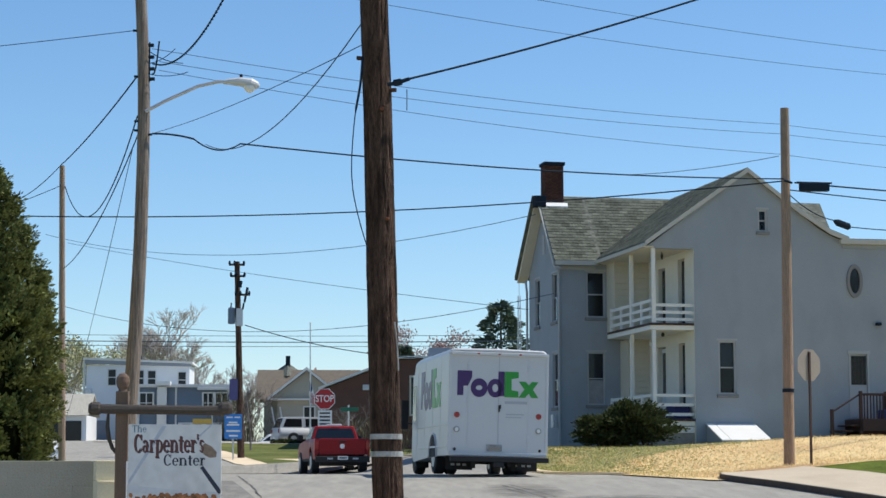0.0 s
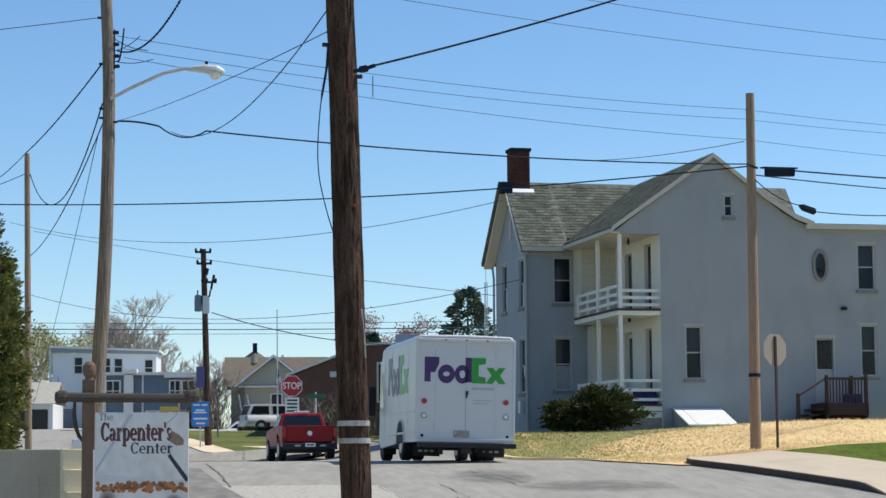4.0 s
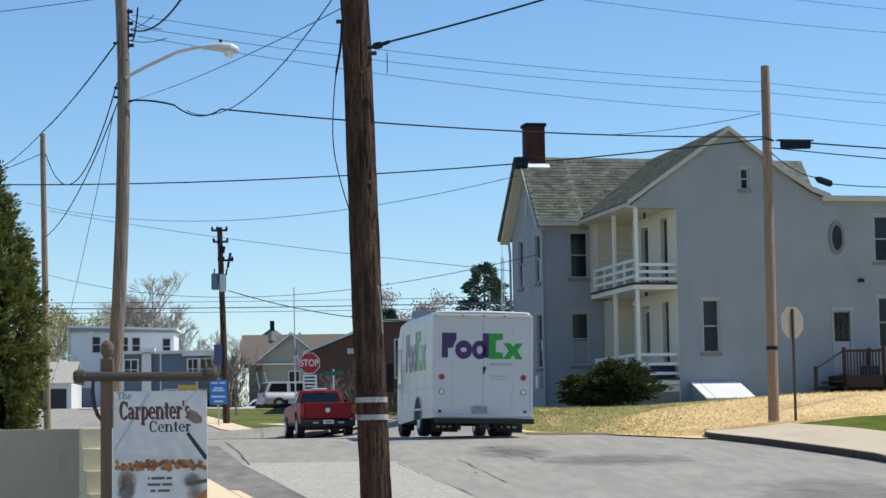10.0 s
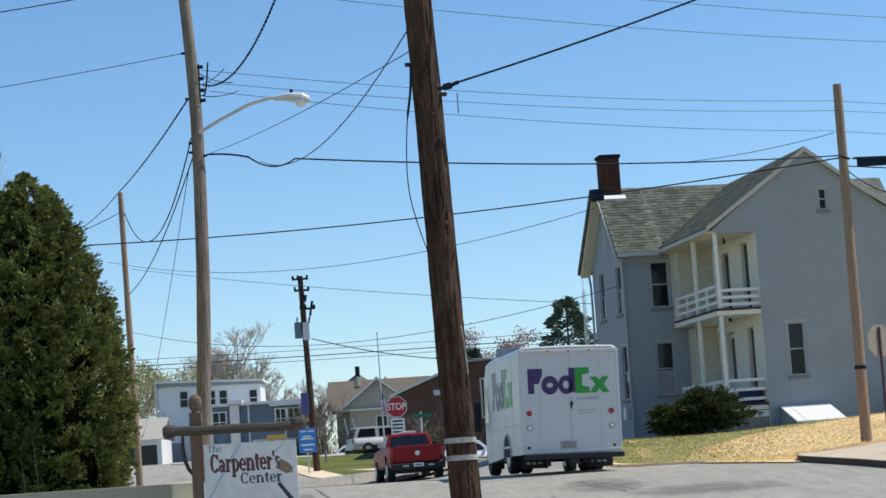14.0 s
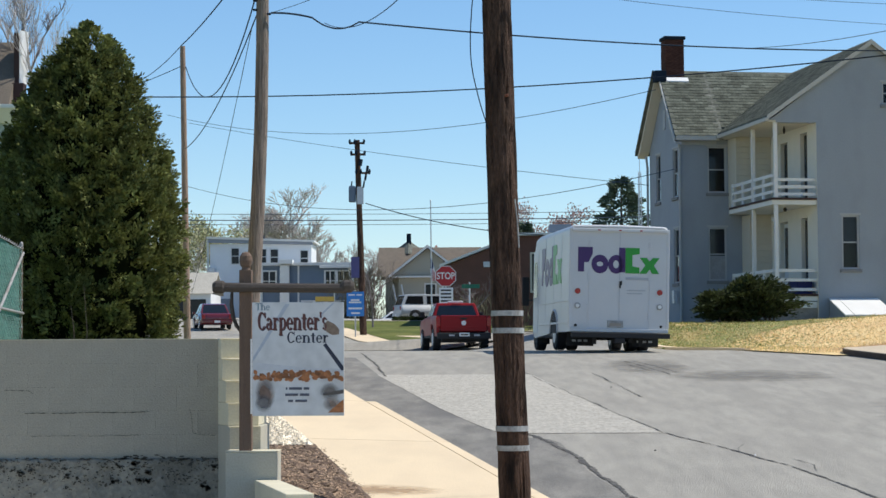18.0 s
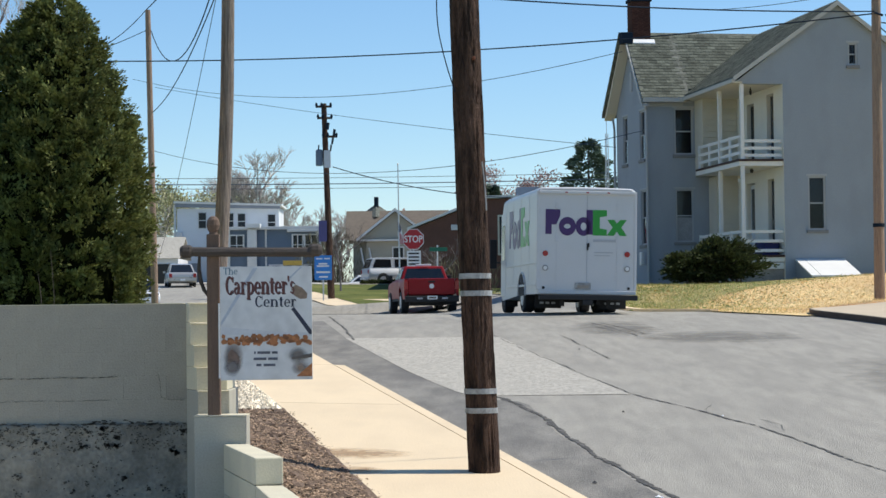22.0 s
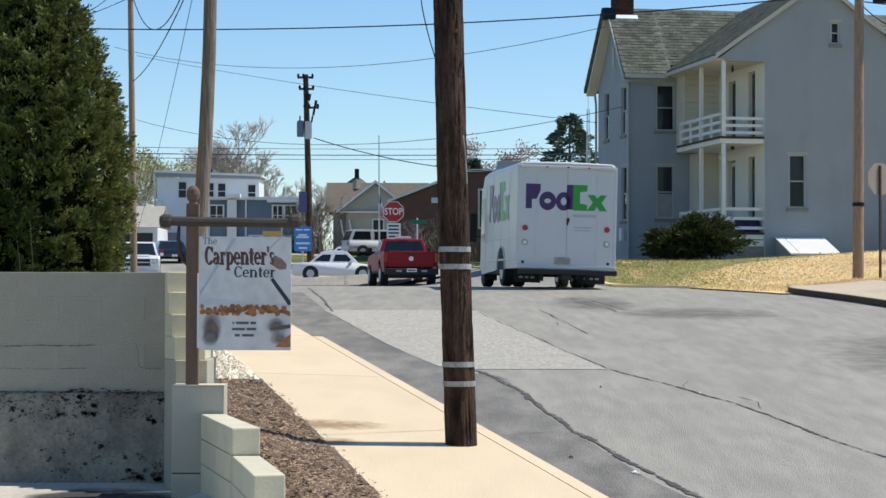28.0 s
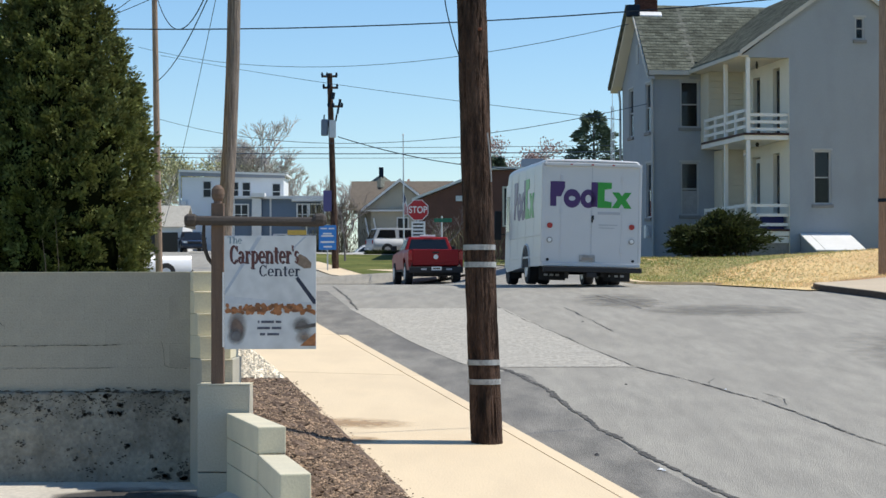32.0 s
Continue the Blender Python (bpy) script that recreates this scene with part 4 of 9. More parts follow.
def build_house():
    zb = 2.2
    # A: long block; front face v = 0 from u = 0
    m = in_plane((0, 0, 0), 0)
    ops = [(1.1, 1.78, 7.17, 8.80), (1.11, 1.76, 4.09, 5.95)]
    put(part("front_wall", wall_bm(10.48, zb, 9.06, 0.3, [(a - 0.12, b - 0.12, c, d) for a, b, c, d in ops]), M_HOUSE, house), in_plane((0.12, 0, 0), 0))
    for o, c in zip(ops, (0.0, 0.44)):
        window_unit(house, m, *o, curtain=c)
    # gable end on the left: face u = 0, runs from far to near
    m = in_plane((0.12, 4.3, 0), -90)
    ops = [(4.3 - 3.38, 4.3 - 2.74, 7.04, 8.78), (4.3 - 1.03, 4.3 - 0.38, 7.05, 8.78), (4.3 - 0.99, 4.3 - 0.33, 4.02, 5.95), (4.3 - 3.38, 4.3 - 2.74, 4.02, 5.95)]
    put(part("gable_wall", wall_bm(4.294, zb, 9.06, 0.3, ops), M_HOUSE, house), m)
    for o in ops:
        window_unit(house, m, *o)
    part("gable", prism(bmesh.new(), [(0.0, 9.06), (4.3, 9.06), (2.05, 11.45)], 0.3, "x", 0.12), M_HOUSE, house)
    part("gable_vent", bx((0.09, 1.95, 9.6), (0.12, 2.25, 10.3), 0.005), M_TRIMH, house)
    part("gable_vent", bx((0.09, 1.1, 9.55), (0.12, 1.35, 10.05), 0.005), M_TRIMH, house)
    part("back_wall", bx((0.43, 4.31, zb), (10.6, 4.6, 9.0)), M_HOUSE, house)
    part("end_wall", bx((10.3, 0.31, zb), (10.6, 3.99, 9.0)), M_HOUSE, house)
    part("end_gable", prism(bmesh.new(), [(0.0, 9.0), (4.0, 9.0), (2.0, 11.45)], 0.3, "x", 10.3), M_HOUSE, house)
    # roof of A
    for s, nm in ((-1, "front"), (1, "back")):
        e, r = 2.0 + s * 2.4, 2.0
        bm = bmesh.new()
        prism(bm, [(0.06, 9.36), (r, 11.6), (r, 11.73), (0.06, 9.49)] if s < 0 else [(r, 11.6), (e + 0.25, 8.88), (e + 0.25, 9.02), (r, 11.73)], (12.35 - 1.25) if s > 0 else 9.15, "x", -0.35 if s > 0 else 1.6)
        part("roof_slope", bm, M_SHINGLE, house, "grey-green shingle roof slope")
    part("roof_slope", prism(bmesh.new(), [(-0.32, 9.02), (2.0, 11.6), (2.0, 11.73), (-0.32, 9.15)], 1.74, "x", -0.14), M_SHINGLE, house, "grey-green shingle roof slope")
    part("fascia", bx((-0.12, -0.36, 8.98), (1.42, -0.325, 9.14)), M_CREAMTRIM, house)
    part("frieze", bx((0.14, -0.03, 8.86), (1.42, -0.003, 9.0)), M_TRIMH, house)
    for s in (-1, 1):
        k = 2.66 if s > 0 else 2.3
        ze = 8.90 if s > 0 else 8.96
        bm = prism(bmesh.new(), [(2.0 + s * k, ze), (2.0, 11.6), (2.0, 11.73), (2.0 + s * k, ze + 0.12)], 0.05, "x", -0.30 if s > 0 else -0.193)
        part("barge_board", bm, M_CREAMTRIM, house)
        bm = prism(bmesh.new(), [(2.0 + s * k, ze - 0.12), (2.0 + s * 2.3 if s > 0 else -0.02, 9.0), (2.0, 11.47), (2.0, 11.55), (2.0 + s * k, ze - 0.04)], 0.36 if s > 0 else 0.255, "x", -0.247 if s > 0 else -0.14)
        part("soffit", bm, M_SIDING if s > 0 else M_TRIMH, house)
    part("downpipe", tube(bmesh.new(), [(0.0, 4.36, 8.85), (0.05, 4.36, 8.4), (0.05, 4.36, 2.6)], 0.045, 8), M_TRIMH, house)
    part("corner_pipe", tube(bmesh.new(), [(-0.02, -0.3, 8.95), (0.07, -0.07, 8.7), (0.07, -0.07, 2.6)], 0.045, 8), M_TRIMH, house)
    # B: cross gable towards the street, face v = -5.8
    m = in_plane((3.1, -5.8, 0), 0)
    ops = [(0.81, 1.40, 4.26, 6.01), (2.25, 2.57, 9.65, 10.38)]
    ops += [(10.05 - 3.1, 10.7 - 3.1, 7.26, 8.82), (10.1 - 3.1, 10.68 - 3.1, 4.37, 6.09), (8.45 - 3.1, 9.17 - 3.1, 3.5, 5.68)]
    low = [o for o in ops if o[1] < 12 and o[3] < 9.2]
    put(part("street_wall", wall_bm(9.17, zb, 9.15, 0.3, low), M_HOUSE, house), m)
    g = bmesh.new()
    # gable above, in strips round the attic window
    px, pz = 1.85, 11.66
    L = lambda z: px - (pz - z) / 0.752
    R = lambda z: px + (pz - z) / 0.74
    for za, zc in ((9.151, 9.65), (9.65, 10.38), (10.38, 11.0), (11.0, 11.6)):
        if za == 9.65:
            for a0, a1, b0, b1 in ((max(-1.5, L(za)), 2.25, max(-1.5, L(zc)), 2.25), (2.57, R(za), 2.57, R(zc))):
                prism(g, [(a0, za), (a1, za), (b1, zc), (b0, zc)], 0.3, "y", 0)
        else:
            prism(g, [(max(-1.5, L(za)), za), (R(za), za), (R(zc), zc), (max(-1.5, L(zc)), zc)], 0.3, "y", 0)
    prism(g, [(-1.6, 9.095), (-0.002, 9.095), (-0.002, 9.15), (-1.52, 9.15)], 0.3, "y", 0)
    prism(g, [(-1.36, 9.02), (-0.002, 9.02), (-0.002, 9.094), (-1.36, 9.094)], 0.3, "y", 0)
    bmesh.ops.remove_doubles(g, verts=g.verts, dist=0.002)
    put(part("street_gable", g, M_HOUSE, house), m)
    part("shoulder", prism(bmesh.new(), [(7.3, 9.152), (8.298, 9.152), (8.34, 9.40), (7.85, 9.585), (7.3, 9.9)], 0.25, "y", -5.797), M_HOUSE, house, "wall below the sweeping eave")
    window_unit(house, m, *ops[0])
    window_unit(house, m, *ops[1], name="attic_window")
    window_unit(house, m, *ops[2])
    window_unit(house, m, *ops[3], curtain=0.0)
    # side door with a glazed upper half
    door = part("door", bx((5.42, 0.05, 3.52), (6.0, 0.1, 5.61), 0.006), M_TRIMH, house)
    put(door, m)
    part("glazing", bx((5.45, 0.03, 4.62), (5.97, 0.045, 5.56)), M_GLASS, door, "dark leaded glazing")
    # near-black sheet paints the dark of the room behind the door glass
    part("dark_backing", bx((5.44, 0.046, 4.61), (5.98, 0.0495, 5.57)), M_DARK, door)
    for k in range(1, 4):
        part("glazing_bar", bx((5.45 + k * 0.13 - 0.008, 0.02, 4.62), (5.45 + k * 0.13 + 0.008, 0.03, 5.56)), M_BROWN, door)
    for k in range(1, 5):
        part("glazing_bar", bx((5.45, 0.012, 4.62 + k * 0.188 - 0.008), (5.97, 0.0195, 4.62 + k * 0.188 + 0.008)), M_BROWN, door)
    fr = bmesh.new()
    for a, b in (((5.355, -0.02, 3.5), (5.415, 0.1, 5.68)), ((6.005, -0.02, 3.5), (6.065, 0.1, 5.68)), ((5.32, -0.03, 5.62), (6.10, 0.1, 5.74))):
        box(fr, a, b)
    put(part("door_frame", fr, M_TRIMH, house), m)
    # oval window
    ov = bmesh.new()
    n = 28
    ring = [[ov.verts.new((8.71 + a * math.cos(2 * math.pi * k / n), y, 8.06 + b * math.sin(2 * math.pi * k / n))) for k in range(n)] for a, b, y in
            ((0.28, 0.56, -5.8), (0.28, 0.56, -5.86), (0.18, 0.42, -5.86), (0.18, 0.42, -5.81))]
    for r, s in zip(ring, ring[1:]):
        for k in range(n):
            ov.faces.new((r[k], r[(k + 1) % n], s[(k + 1) % n], s[k]))
    oval = part("oval_window", ov, M_SILL, house, "oval window in a grey surround")
    pb = bmesh.new()
    pb.faces.new([pb.verts.new((8.71 + 0.18 * math.cos(2 * math.pi * k / n), -5.815, 8.06 + 0.42 * math.sin(2 * math.pi * k / n))) for k in range(n)])
    bmesh.ops.solidify(pb, geom=pb.faces[:], thickness=0.01)
    part("pane", pb, mat("dark_pane", (0.02, 0.022, 0.024), 0.05, 0.1, 3, 20, 0), oval)
    # side wall of B along the porch, face u = 3.1, facing left; runs from far to near
    m = in_plane((3.094, 0.0, 0), -90)
    ops = [(4.15, 4.8, 3.47, 6.0), (1.9, 2.75, 3.47, 6.0), (4.15, 4.85, 6.59, 8.82), (2.05, 2.8, 6.59, 8.7)]
    put(part("porch_wall", wall_bm(5.79, zb, 9.1, 0.3, ops), M_PORCH, house, "cream porch wall"), m)
    for o in ops:
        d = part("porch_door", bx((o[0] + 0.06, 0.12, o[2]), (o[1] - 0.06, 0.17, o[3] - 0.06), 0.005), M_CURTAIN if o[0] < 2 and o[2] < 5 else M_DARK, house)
        put(d, m)
        part("glazing", bx((o[0] + 0.2, 0.1, o[2] + 0.9), (o[1] - 0.2, 0.115, o[3] - 0.2)), M_GLASS, d)
    # horizontal cream siding at the back of the porch
    for k in range(28):
        z = 3.5 + 0.2 * k
        if z < 9.0:
            part("siding_board", prism(bmesh.new(), [(-0.92, z), (-0.98, z), (-0.925, z + 0.2), (-0.92, z + 0.2)], 1.25 if z > 6.4 else 0.77, "x", 1.84 if z > 6.4 else 2.32), M_SIDING, house)
    part("porch_closet", bx((1.84, -0.918, 6.4), (3.09, -0.003, 9.04)), M_SIDING, house, "cream boarded closet at the back of the porch")
    part("porch_closet", bx((2.32, -0.918, 3.5), (3.09, -0.003, 6.34)), M_SIDING, house, "cream boarded closet at the back of the porch")
    # right block with a flat roof
    part("right_wall", bx((11.97, -5.49, zb), (12.27, -0.02, 9.15)), M_HOUSE, house)
    part("rear_wall", bx((10.61, -0.31, zb), (11.96, -0.03, 9.15)), M_HOUSE, house)
    part("parapet_board", bx((8.3, -5.83, 9.152), (12.3, -5.5, 9.28)), M_HOUSE, house)
    part("flat_roof", bx((8.2, -5.97, 9.285), (12.58, 0.0, 9.44), 0.01), M_CREAMTRIM, house, "white-edged flat roof")
    part("flat_roof_felt", bx((8.45, -5.94, 9.444), (12.53, -0.05, 9.47)), M_SHINGLE, house)
    part("vent_pipe", tube(bmesh.new(), [(12.24, -4.5, 9.45), (12.24, -4.5, 11.3)], 0.055, 8), M_WIRE, house, "black vent pipe")
    # roof of B, eaves over the porch on the left
    for pts in ([(1.45, 9.11), (4.97, 11.63), (4.97, 11.77), (1.45, 9.25)], [(4.97, 11.63), (6.8, 10.27), (7.85, 9.62), (8.5, 9.40), (8.5, 9.54), (7.9, 9.76), (6.8, 10.42), (4.97, 11.77)]):
        part("roof_slope", prism(bmesh.new(), pts, 8.82, "y", -5.92), M_SHINGLE, house, "grey-green shingle roof slope")
    for pts in ([(1.40, 9.08), (4.97, 11.6), (4.97, 11.75), (1.40, 9.23)], [(4.97, 11.6), (6.8, 10.24), (7.85, 9.59), (8.5, 9.36), (8.5, 9.52), (7.9, 9.74), (6.8, 10.40), (4.97, 11.75)]):
        part("barge_board", prism(bmesh.new(), pts, 0.05, "y", -5.972), M_CREAMTRIM, house)
    part("eave_gutter", bx((1.33, -5.95, 9.03), (1.46, 0.3, 9.16), 0.02), M_CREAMTRIM, house)
    part("porch_ceiling", bx((1.47, -5.78, 9.04), (3.09, -0.02, 9.09)), M_SIDING, house)
    # porches
    for zf, zr, zs, gap in ((6.57, 7.22, 7.37, 0.235), (3.45, 4.27, 4.27, 0.31)):
        part("porch_floor", bx((1.6, -5.75, zf - 0.22), (3.09, -0.92, zf), 0.01), M_TRIM, house)
        part("deck_edge", bx((1.57, -5.79, zf - 0.07), (1.598, -0.95, zf + 0.004)), M_BROWN, house, "dark worn edge of the porch floor")
        part("deck_edge", bx((1.57, -5.79, zf - 0.07), (3.09, -5.753, zf + 0.004)), M_BROWN, house, "dark worn edge of the porch floor")
        posts = [(1.74, -5.68), (1.70, -3.40)]
        top = 9.035 if zf > 5 else 6.34
        for x, y in posts:
            part("porch_post", bx((x - 0.06, y - 0.06, zf), (x + 0.06, y + 0.06, top), 0.01), M_TRIM, house)
        for x, y in ((1.70, -2.2), (1.70, -1.0), (1.70, -4.5)):
            part("rail_post", bx((x - 0.04, y - 0.04, zf), (x + 0.04, y + 0.04, zs + 0.02), 0.005), M_TRIM, house)
        for k in range(3):
            z = zs - (gap + 0.03) * k
            part("rail", bx((1.68, -5.56, z - 0.1), (1.72, -0.98, z), 0.005), M_TRIM, house)
            z = zr - gap * k
            part("rail", bx((1.76, -5.66, z - 0.1), (3.09, -5.62, z), 0.005), M_TRIM, house)
    part("hanging_light", tube(bmesh.new(), [(2.4, -4.6, 9.03), (2.4, -4.6, 8.9), (2.4, -4.6, 8.78)], [0.012, 0.05, 0.03], 8), M_BLACK, house, "small black porch lantern")
    part("hanging_light", tube(bmesh.new(), [(2.4, -4.6, 6.34), (2.4, -4.6, 6.28), (2.4, -4.6, 6.2)], [0.03, 0.07, 0.04], 8), M_BLACK, house, "small black porch lantern")
    part("porch_base", bx((1.66, -5.68, 2.3), (3.09, -0.05, 3.22)), M_STONE, house, "stone porch base")
    part("porch_skirt", bx((1.62, -5.72, 3.0), (3.09, -5.69, 3.2)), M_TRIM, house)
    # chimney of bricks with flashing and dish
    ch = part("chimney", bx((0.08, 1.7, 10.8), (0.76, 2.36, 12.82), 0.01), M_BRICK, house, "dark red brick chimney")
    part("cap", bx((0.03, 1.65, 12.822), (0.81, 2.41, 12.94), 0.01), M_WIRE, ch, "sooty dark chimney top")
    part("flashing", prism(bmesh.new(), [(1.575, 11.27), (1.69, 11.41), (1.69, 11.45), (1.575, 11.31)], 0.86, "x", 0.03), M_SIGNWHITE, ch, "white metal flashing")
    part("roof_box", bx((-0.34, 1.55, 11.28), (0.07, 1.98, 11.68), 0.02), M_WIRE, house, "black box on the ridge")


def tabs(name, origin, along_, up, nu, nv, w=0.3, h=0.15, keep=None, seed=1):
    """Courses of shingle tabs on a slope: each a thin wedge of its own."""
    rng = random.Random(seed)
    o, a, u = Vector(origin), Vector(along_).normalized(), Vector(up).normalized()
    n = a.cross(u).normalized()
    if n.z < 0:
        n = -n
    vs, fs = [], []
    for j in range(nv):
        for i in range(nu):
            x0 = (i + 0.5 * (j % 2)) * w
            if keep and not keep(x0 + w / 2, (j + 0.5) * h):
                continue
            lift = 0.012 + rng.uniform(0, 0.006)
            p = o + a * x0 + u * (j * h)
            e = a * (w - 0.012)
            k = len(vs)
            vs += [tuple(q) for q in (p + n * 0.002, p + e + n * 0.002, p + n * lift, p + e + n * lift, p + e + u * (h + 0.01) + n * 0.004, p + u * (h + 0.01) + n * 0.004)]
            fs += [(k, k + 1, k + 3, k + 2), (k + 2, k + 3, k + 4, k + 5)]
    me = bpy.data.meshes.new(name)
    me.from_pydata(vs, [], fs)
    me.materials.append(M_TAB)
    ob = new(name, me)
    ob.parent = house
    ob["kind"] = "stuff"
    return ob


build_house()
# courses on the two slopes that face the street
tabs("roof_covering", (-0.14, -0.32, 9.15), (1, 0, 0), (0, 2.32, 2.58), 6, 23, keep=lambda x, y: x < 1.6, seed=3)
tabs("roof_covering", (1.6, 0.06, 9.49), (1, 0, 0), (0, 1.94, 2.24), 18, 19, seed=4)
tabs("roof_covering", (1.45, -5.92, 9.25), (0, 1, 0), (3.52, 0, 2.52), 29, 28, seed=5)
# chimney bricks on the two faces that show
_chim = [o for o in house.children if o.name.startswith("chimney")][0]
_bme = bpy.data.meshes.new("brick")
_bb = bx((0, 0, 0), (0.198, 0.01, 0.058), 0.003)
_bb.to_mesh(_bme)
_bb.free()
_bme.materials.append(M_BRICK)
for _j in range(22):
    for _i in range(3):
        _s = 0.1 * (_j % 2)
        _z = 11.36 + 0.065 * _j
        shared("brick", _bme, _chim, pose(0.085 + 0.208 * _i + _s * 0.4, 1.691, _z))
        shared("brick", _bme, _chim, pose(0.071, 2.35 - 0.208 * _i - _s * 0.4, _z, 0, 0, -90))


# ---- step van ----
def wheel_set(parent, centres, r, w, rim_mat):
    for c in centres:
        bm = tube(bmesh.new(), [(c[0] - w / 2, c[1], c[2]), (c[0] - w / 2 + 0.03, c[1], c[2]), (c[0] + w / 2 - 0.03, c[1], c[2]), (c[0] + w / 2, c[1], c[2])], [r * 0.93, r, r, r * 0.93], 24)
        wh = part("wheel", bm, M_BLACK, parent, "black rubber tyre")
        for s in (-1, 1):
            part("rim", tube(bmesh.new(), [(c[0] + s * w * 0.5, c[1], c[2]), (c[0] + s * (w * 0.5 + 0.012), c[1], c[2])], r * 0.58, 16), rim_mat, wh)


def disc(c, r, n=16, d=0.02):
    return tube(bmesh.new(), [(c[0], c[1], c[2]), (c[0], c[1] - d, c[2])], r, n)


def build_van():
    # local: x right, y forward, rear face at y = 0, ground at z = 0
    v = thing("delivery_van", "white step van with purple and green livery, seen from behind", "van", pose(3.44, 48.95, 1.626, 0, 1.4, 6.9))
    W, L, H, B = 1.17, 6.3, 2.925, 0.425
    def section(w, h, low, r=0.13):
        pts = [(-w, low), (-w, h - r)]
        pts += [(-w + r - r * math.cos(a), h - r + r * math.sin(a)) for a in (0.4, 0.8, 1.2)]
        pts += [(-w + r, h), (0, h + 0.02), (w - r, h)]
        pts += [(w - r + r * math.sin(a), h - r + r * math.cos(a)) for a in (0.4, 0.8, 1.2)]
        return pts + [(w, h - r), (w, low)]
    body = bmesh.new()
    rings = []
    for y, w, h, low in ((0.0, W - 0.035, H - 0.03, B), (0.02, W - 0.01, H - 0.008, B), (0.05, W, H, B), (2.4, W, H, B), (4.9, W, H, B - 0.1), (5.35, W - 0.01, H - 0.03, B - 0.12), (5.8, W - 0.05, H - 0.25, B - 0.1), (6.0, W - 0.09, H - 0.6, B - 0.05), (6.1, W - 0.12, H - 1.2, B)):
        rings.append([body.verts.new((x, y, z)) for x, z in section(w, h, low)])
    n = len(rings[0])
    for r, s in zip(rings, rings[1:]):
        for k in range(n):
            body.faces.new((r[k], r[(k + 1) % n], s[(k + 1) % n], s[k]))
    body.faces.new(rings[0][::-1])
    body.faces.new(rings[-1])
    bmesh.ops.recalc_face_normals(body, faces=body.faces)
    part("body", body, M_TRUCK, v)
    part("nose", bx((-0.95, 6.0, 0.5), (0.95, 6.75, 1.45), 0.12), M_TRUCK, v)
    part("rear_top_rail", bx((-W + 0.03, -0.055, H - 0.155), (W - 0.03, -0.002, H - 0.075), 0.02), M_TRUCK, v)
    for x in (-W + 0.012, W - 0.012):
        part("corner_post", bx((x - 0.035, -0.012, B + 0.1), (x + 0.035, 0.03, H - 0.08), 0.012), M_TRUCK, v)
    part("roof_seam", bx((-W + 0.1, -0.02, H - 0.05), (W - 0.1, 0.0, H - 0.035), 0.004), M_GREYVINYL, v)
    part("rear_sill", bx((-W, -0.065, B), (W, -0.003, B + 0.085), 0.012), M_TRUCK, v, "white folded rear sill")
    part("bumper", bx((-W + 0.03, -0.2, B - 0.13), (W + 0.02, -0.03, B - 0.012), 0.015), M_BLACK, v, "black step bumper")
    part("underframe", bx((-0.85, 0.2, 0.30), (0.85, 5.8, B - 0.01)), M_BLACK, v)
    for x in (-0.78, 0.78):
        fl = part("mud_flap", bx((x - 0.32, 0.72, 0.1), (x + 0.32, 0.74, 0.46), 0.006), M_BLACK, v, "black rubber mud flap")
        for k in range(3):
            part("flap_print", bx((x - 0.2 + 0.14 * k, 0.712, 0.2), (x - 0.11 + 0.14 * k, 0.7185, 0.25)), M_GREYVINYL, fl)
    part("door_seam", bx((0.0, -0.006, B + 0.11), (0.012, -0.001, H - 0.17)), M_GREYVINYL, v)
    for x in (-0.985, 0.965):
        part("tail_light", disc((x, -0.002, 1.375), 0.066), M_REDLENS, v, "round red tail light")
        rv = part("reverse_light", disc((x, -0.002, 1.035), 0.072), M_BAND, v, "round grey lamp ring")
        part("lens", disc((x, -0.023, 1.035), 0.045), M_SIGNWHITE, rv)
        part("marker", disc((x * 1.04, -0.002, 0.575), 0.034), M_BLACK, v)
    for x in (-0.72, 0.72):
        for z in (0.82, 1.72, 2.5):
            part("door_hinge", bx((x - 0.035, -0.014, z - 0.07), (x + 0.035, -0.001, z + 0.07), 0.005), M_GREYPAINT, v, "painted door hinge")
        part("hinge_line", bx((x - 0.006, -0.006, B + 0.15), (x + 0.006, -0.001, H - 0.24)), M_GREYPAINT, v)
    hd = part("door_handle", bx((0.0, -0.035, 1.46), (0.035, -0.002, 1.62), 0.008), M_BLACK, v)
    part("latch", bx((0.03, -0.03, 1.53), (0.06, -0.004, 1.63), 0.005), M_BLACK, hd)
    part("plate_holder", bx((-0.27, -0.03, 0.545), (0.1, -0.002, 0.7), 0.006), M_BAND, v)
    part("number_plate", bx((-0.22, -0.036, 0.57), (0.05, -0.031, 0.64)), M_SIGNBACK, v)
    # livery drawn as plain shapes
    def livery(m, s, parent):
        def sh(bm, material):
            o = part("livery_shape", bm, material, parent)
            o.matrix_local = m @ Matrix.Diagonal((s, 1, s, 1))
        Z = lambda pts: prism(bmesh.new(), pts, 0.006, "y", -0.008)
        def ring(cx, cz, rx, rz, ix, iz):
            bm = bmesh.new()
            n = 24
            loops = [[bm.verts.new((cx + a * math.cos(2 * math.pi * k / n), y, cz + b * math.sin(2 * math.pi * k / n))) for k in range(n)] for a, b, y in ((rx, rz, -0.008), (ix, iz, -0.008), (ix, iz, -0.002), (rx, rz, -0.002))]
            for p, q in zip(loops, loops[1:] + loops[:1]):
                for k in range(n):
                    bm.faces.new((p[k], p[(k + 1) % n], q[(k + 1) % n], q[k]))
            bmesh.ops.recalc_face_normals(bm, faces=bm.faces)
            return bm
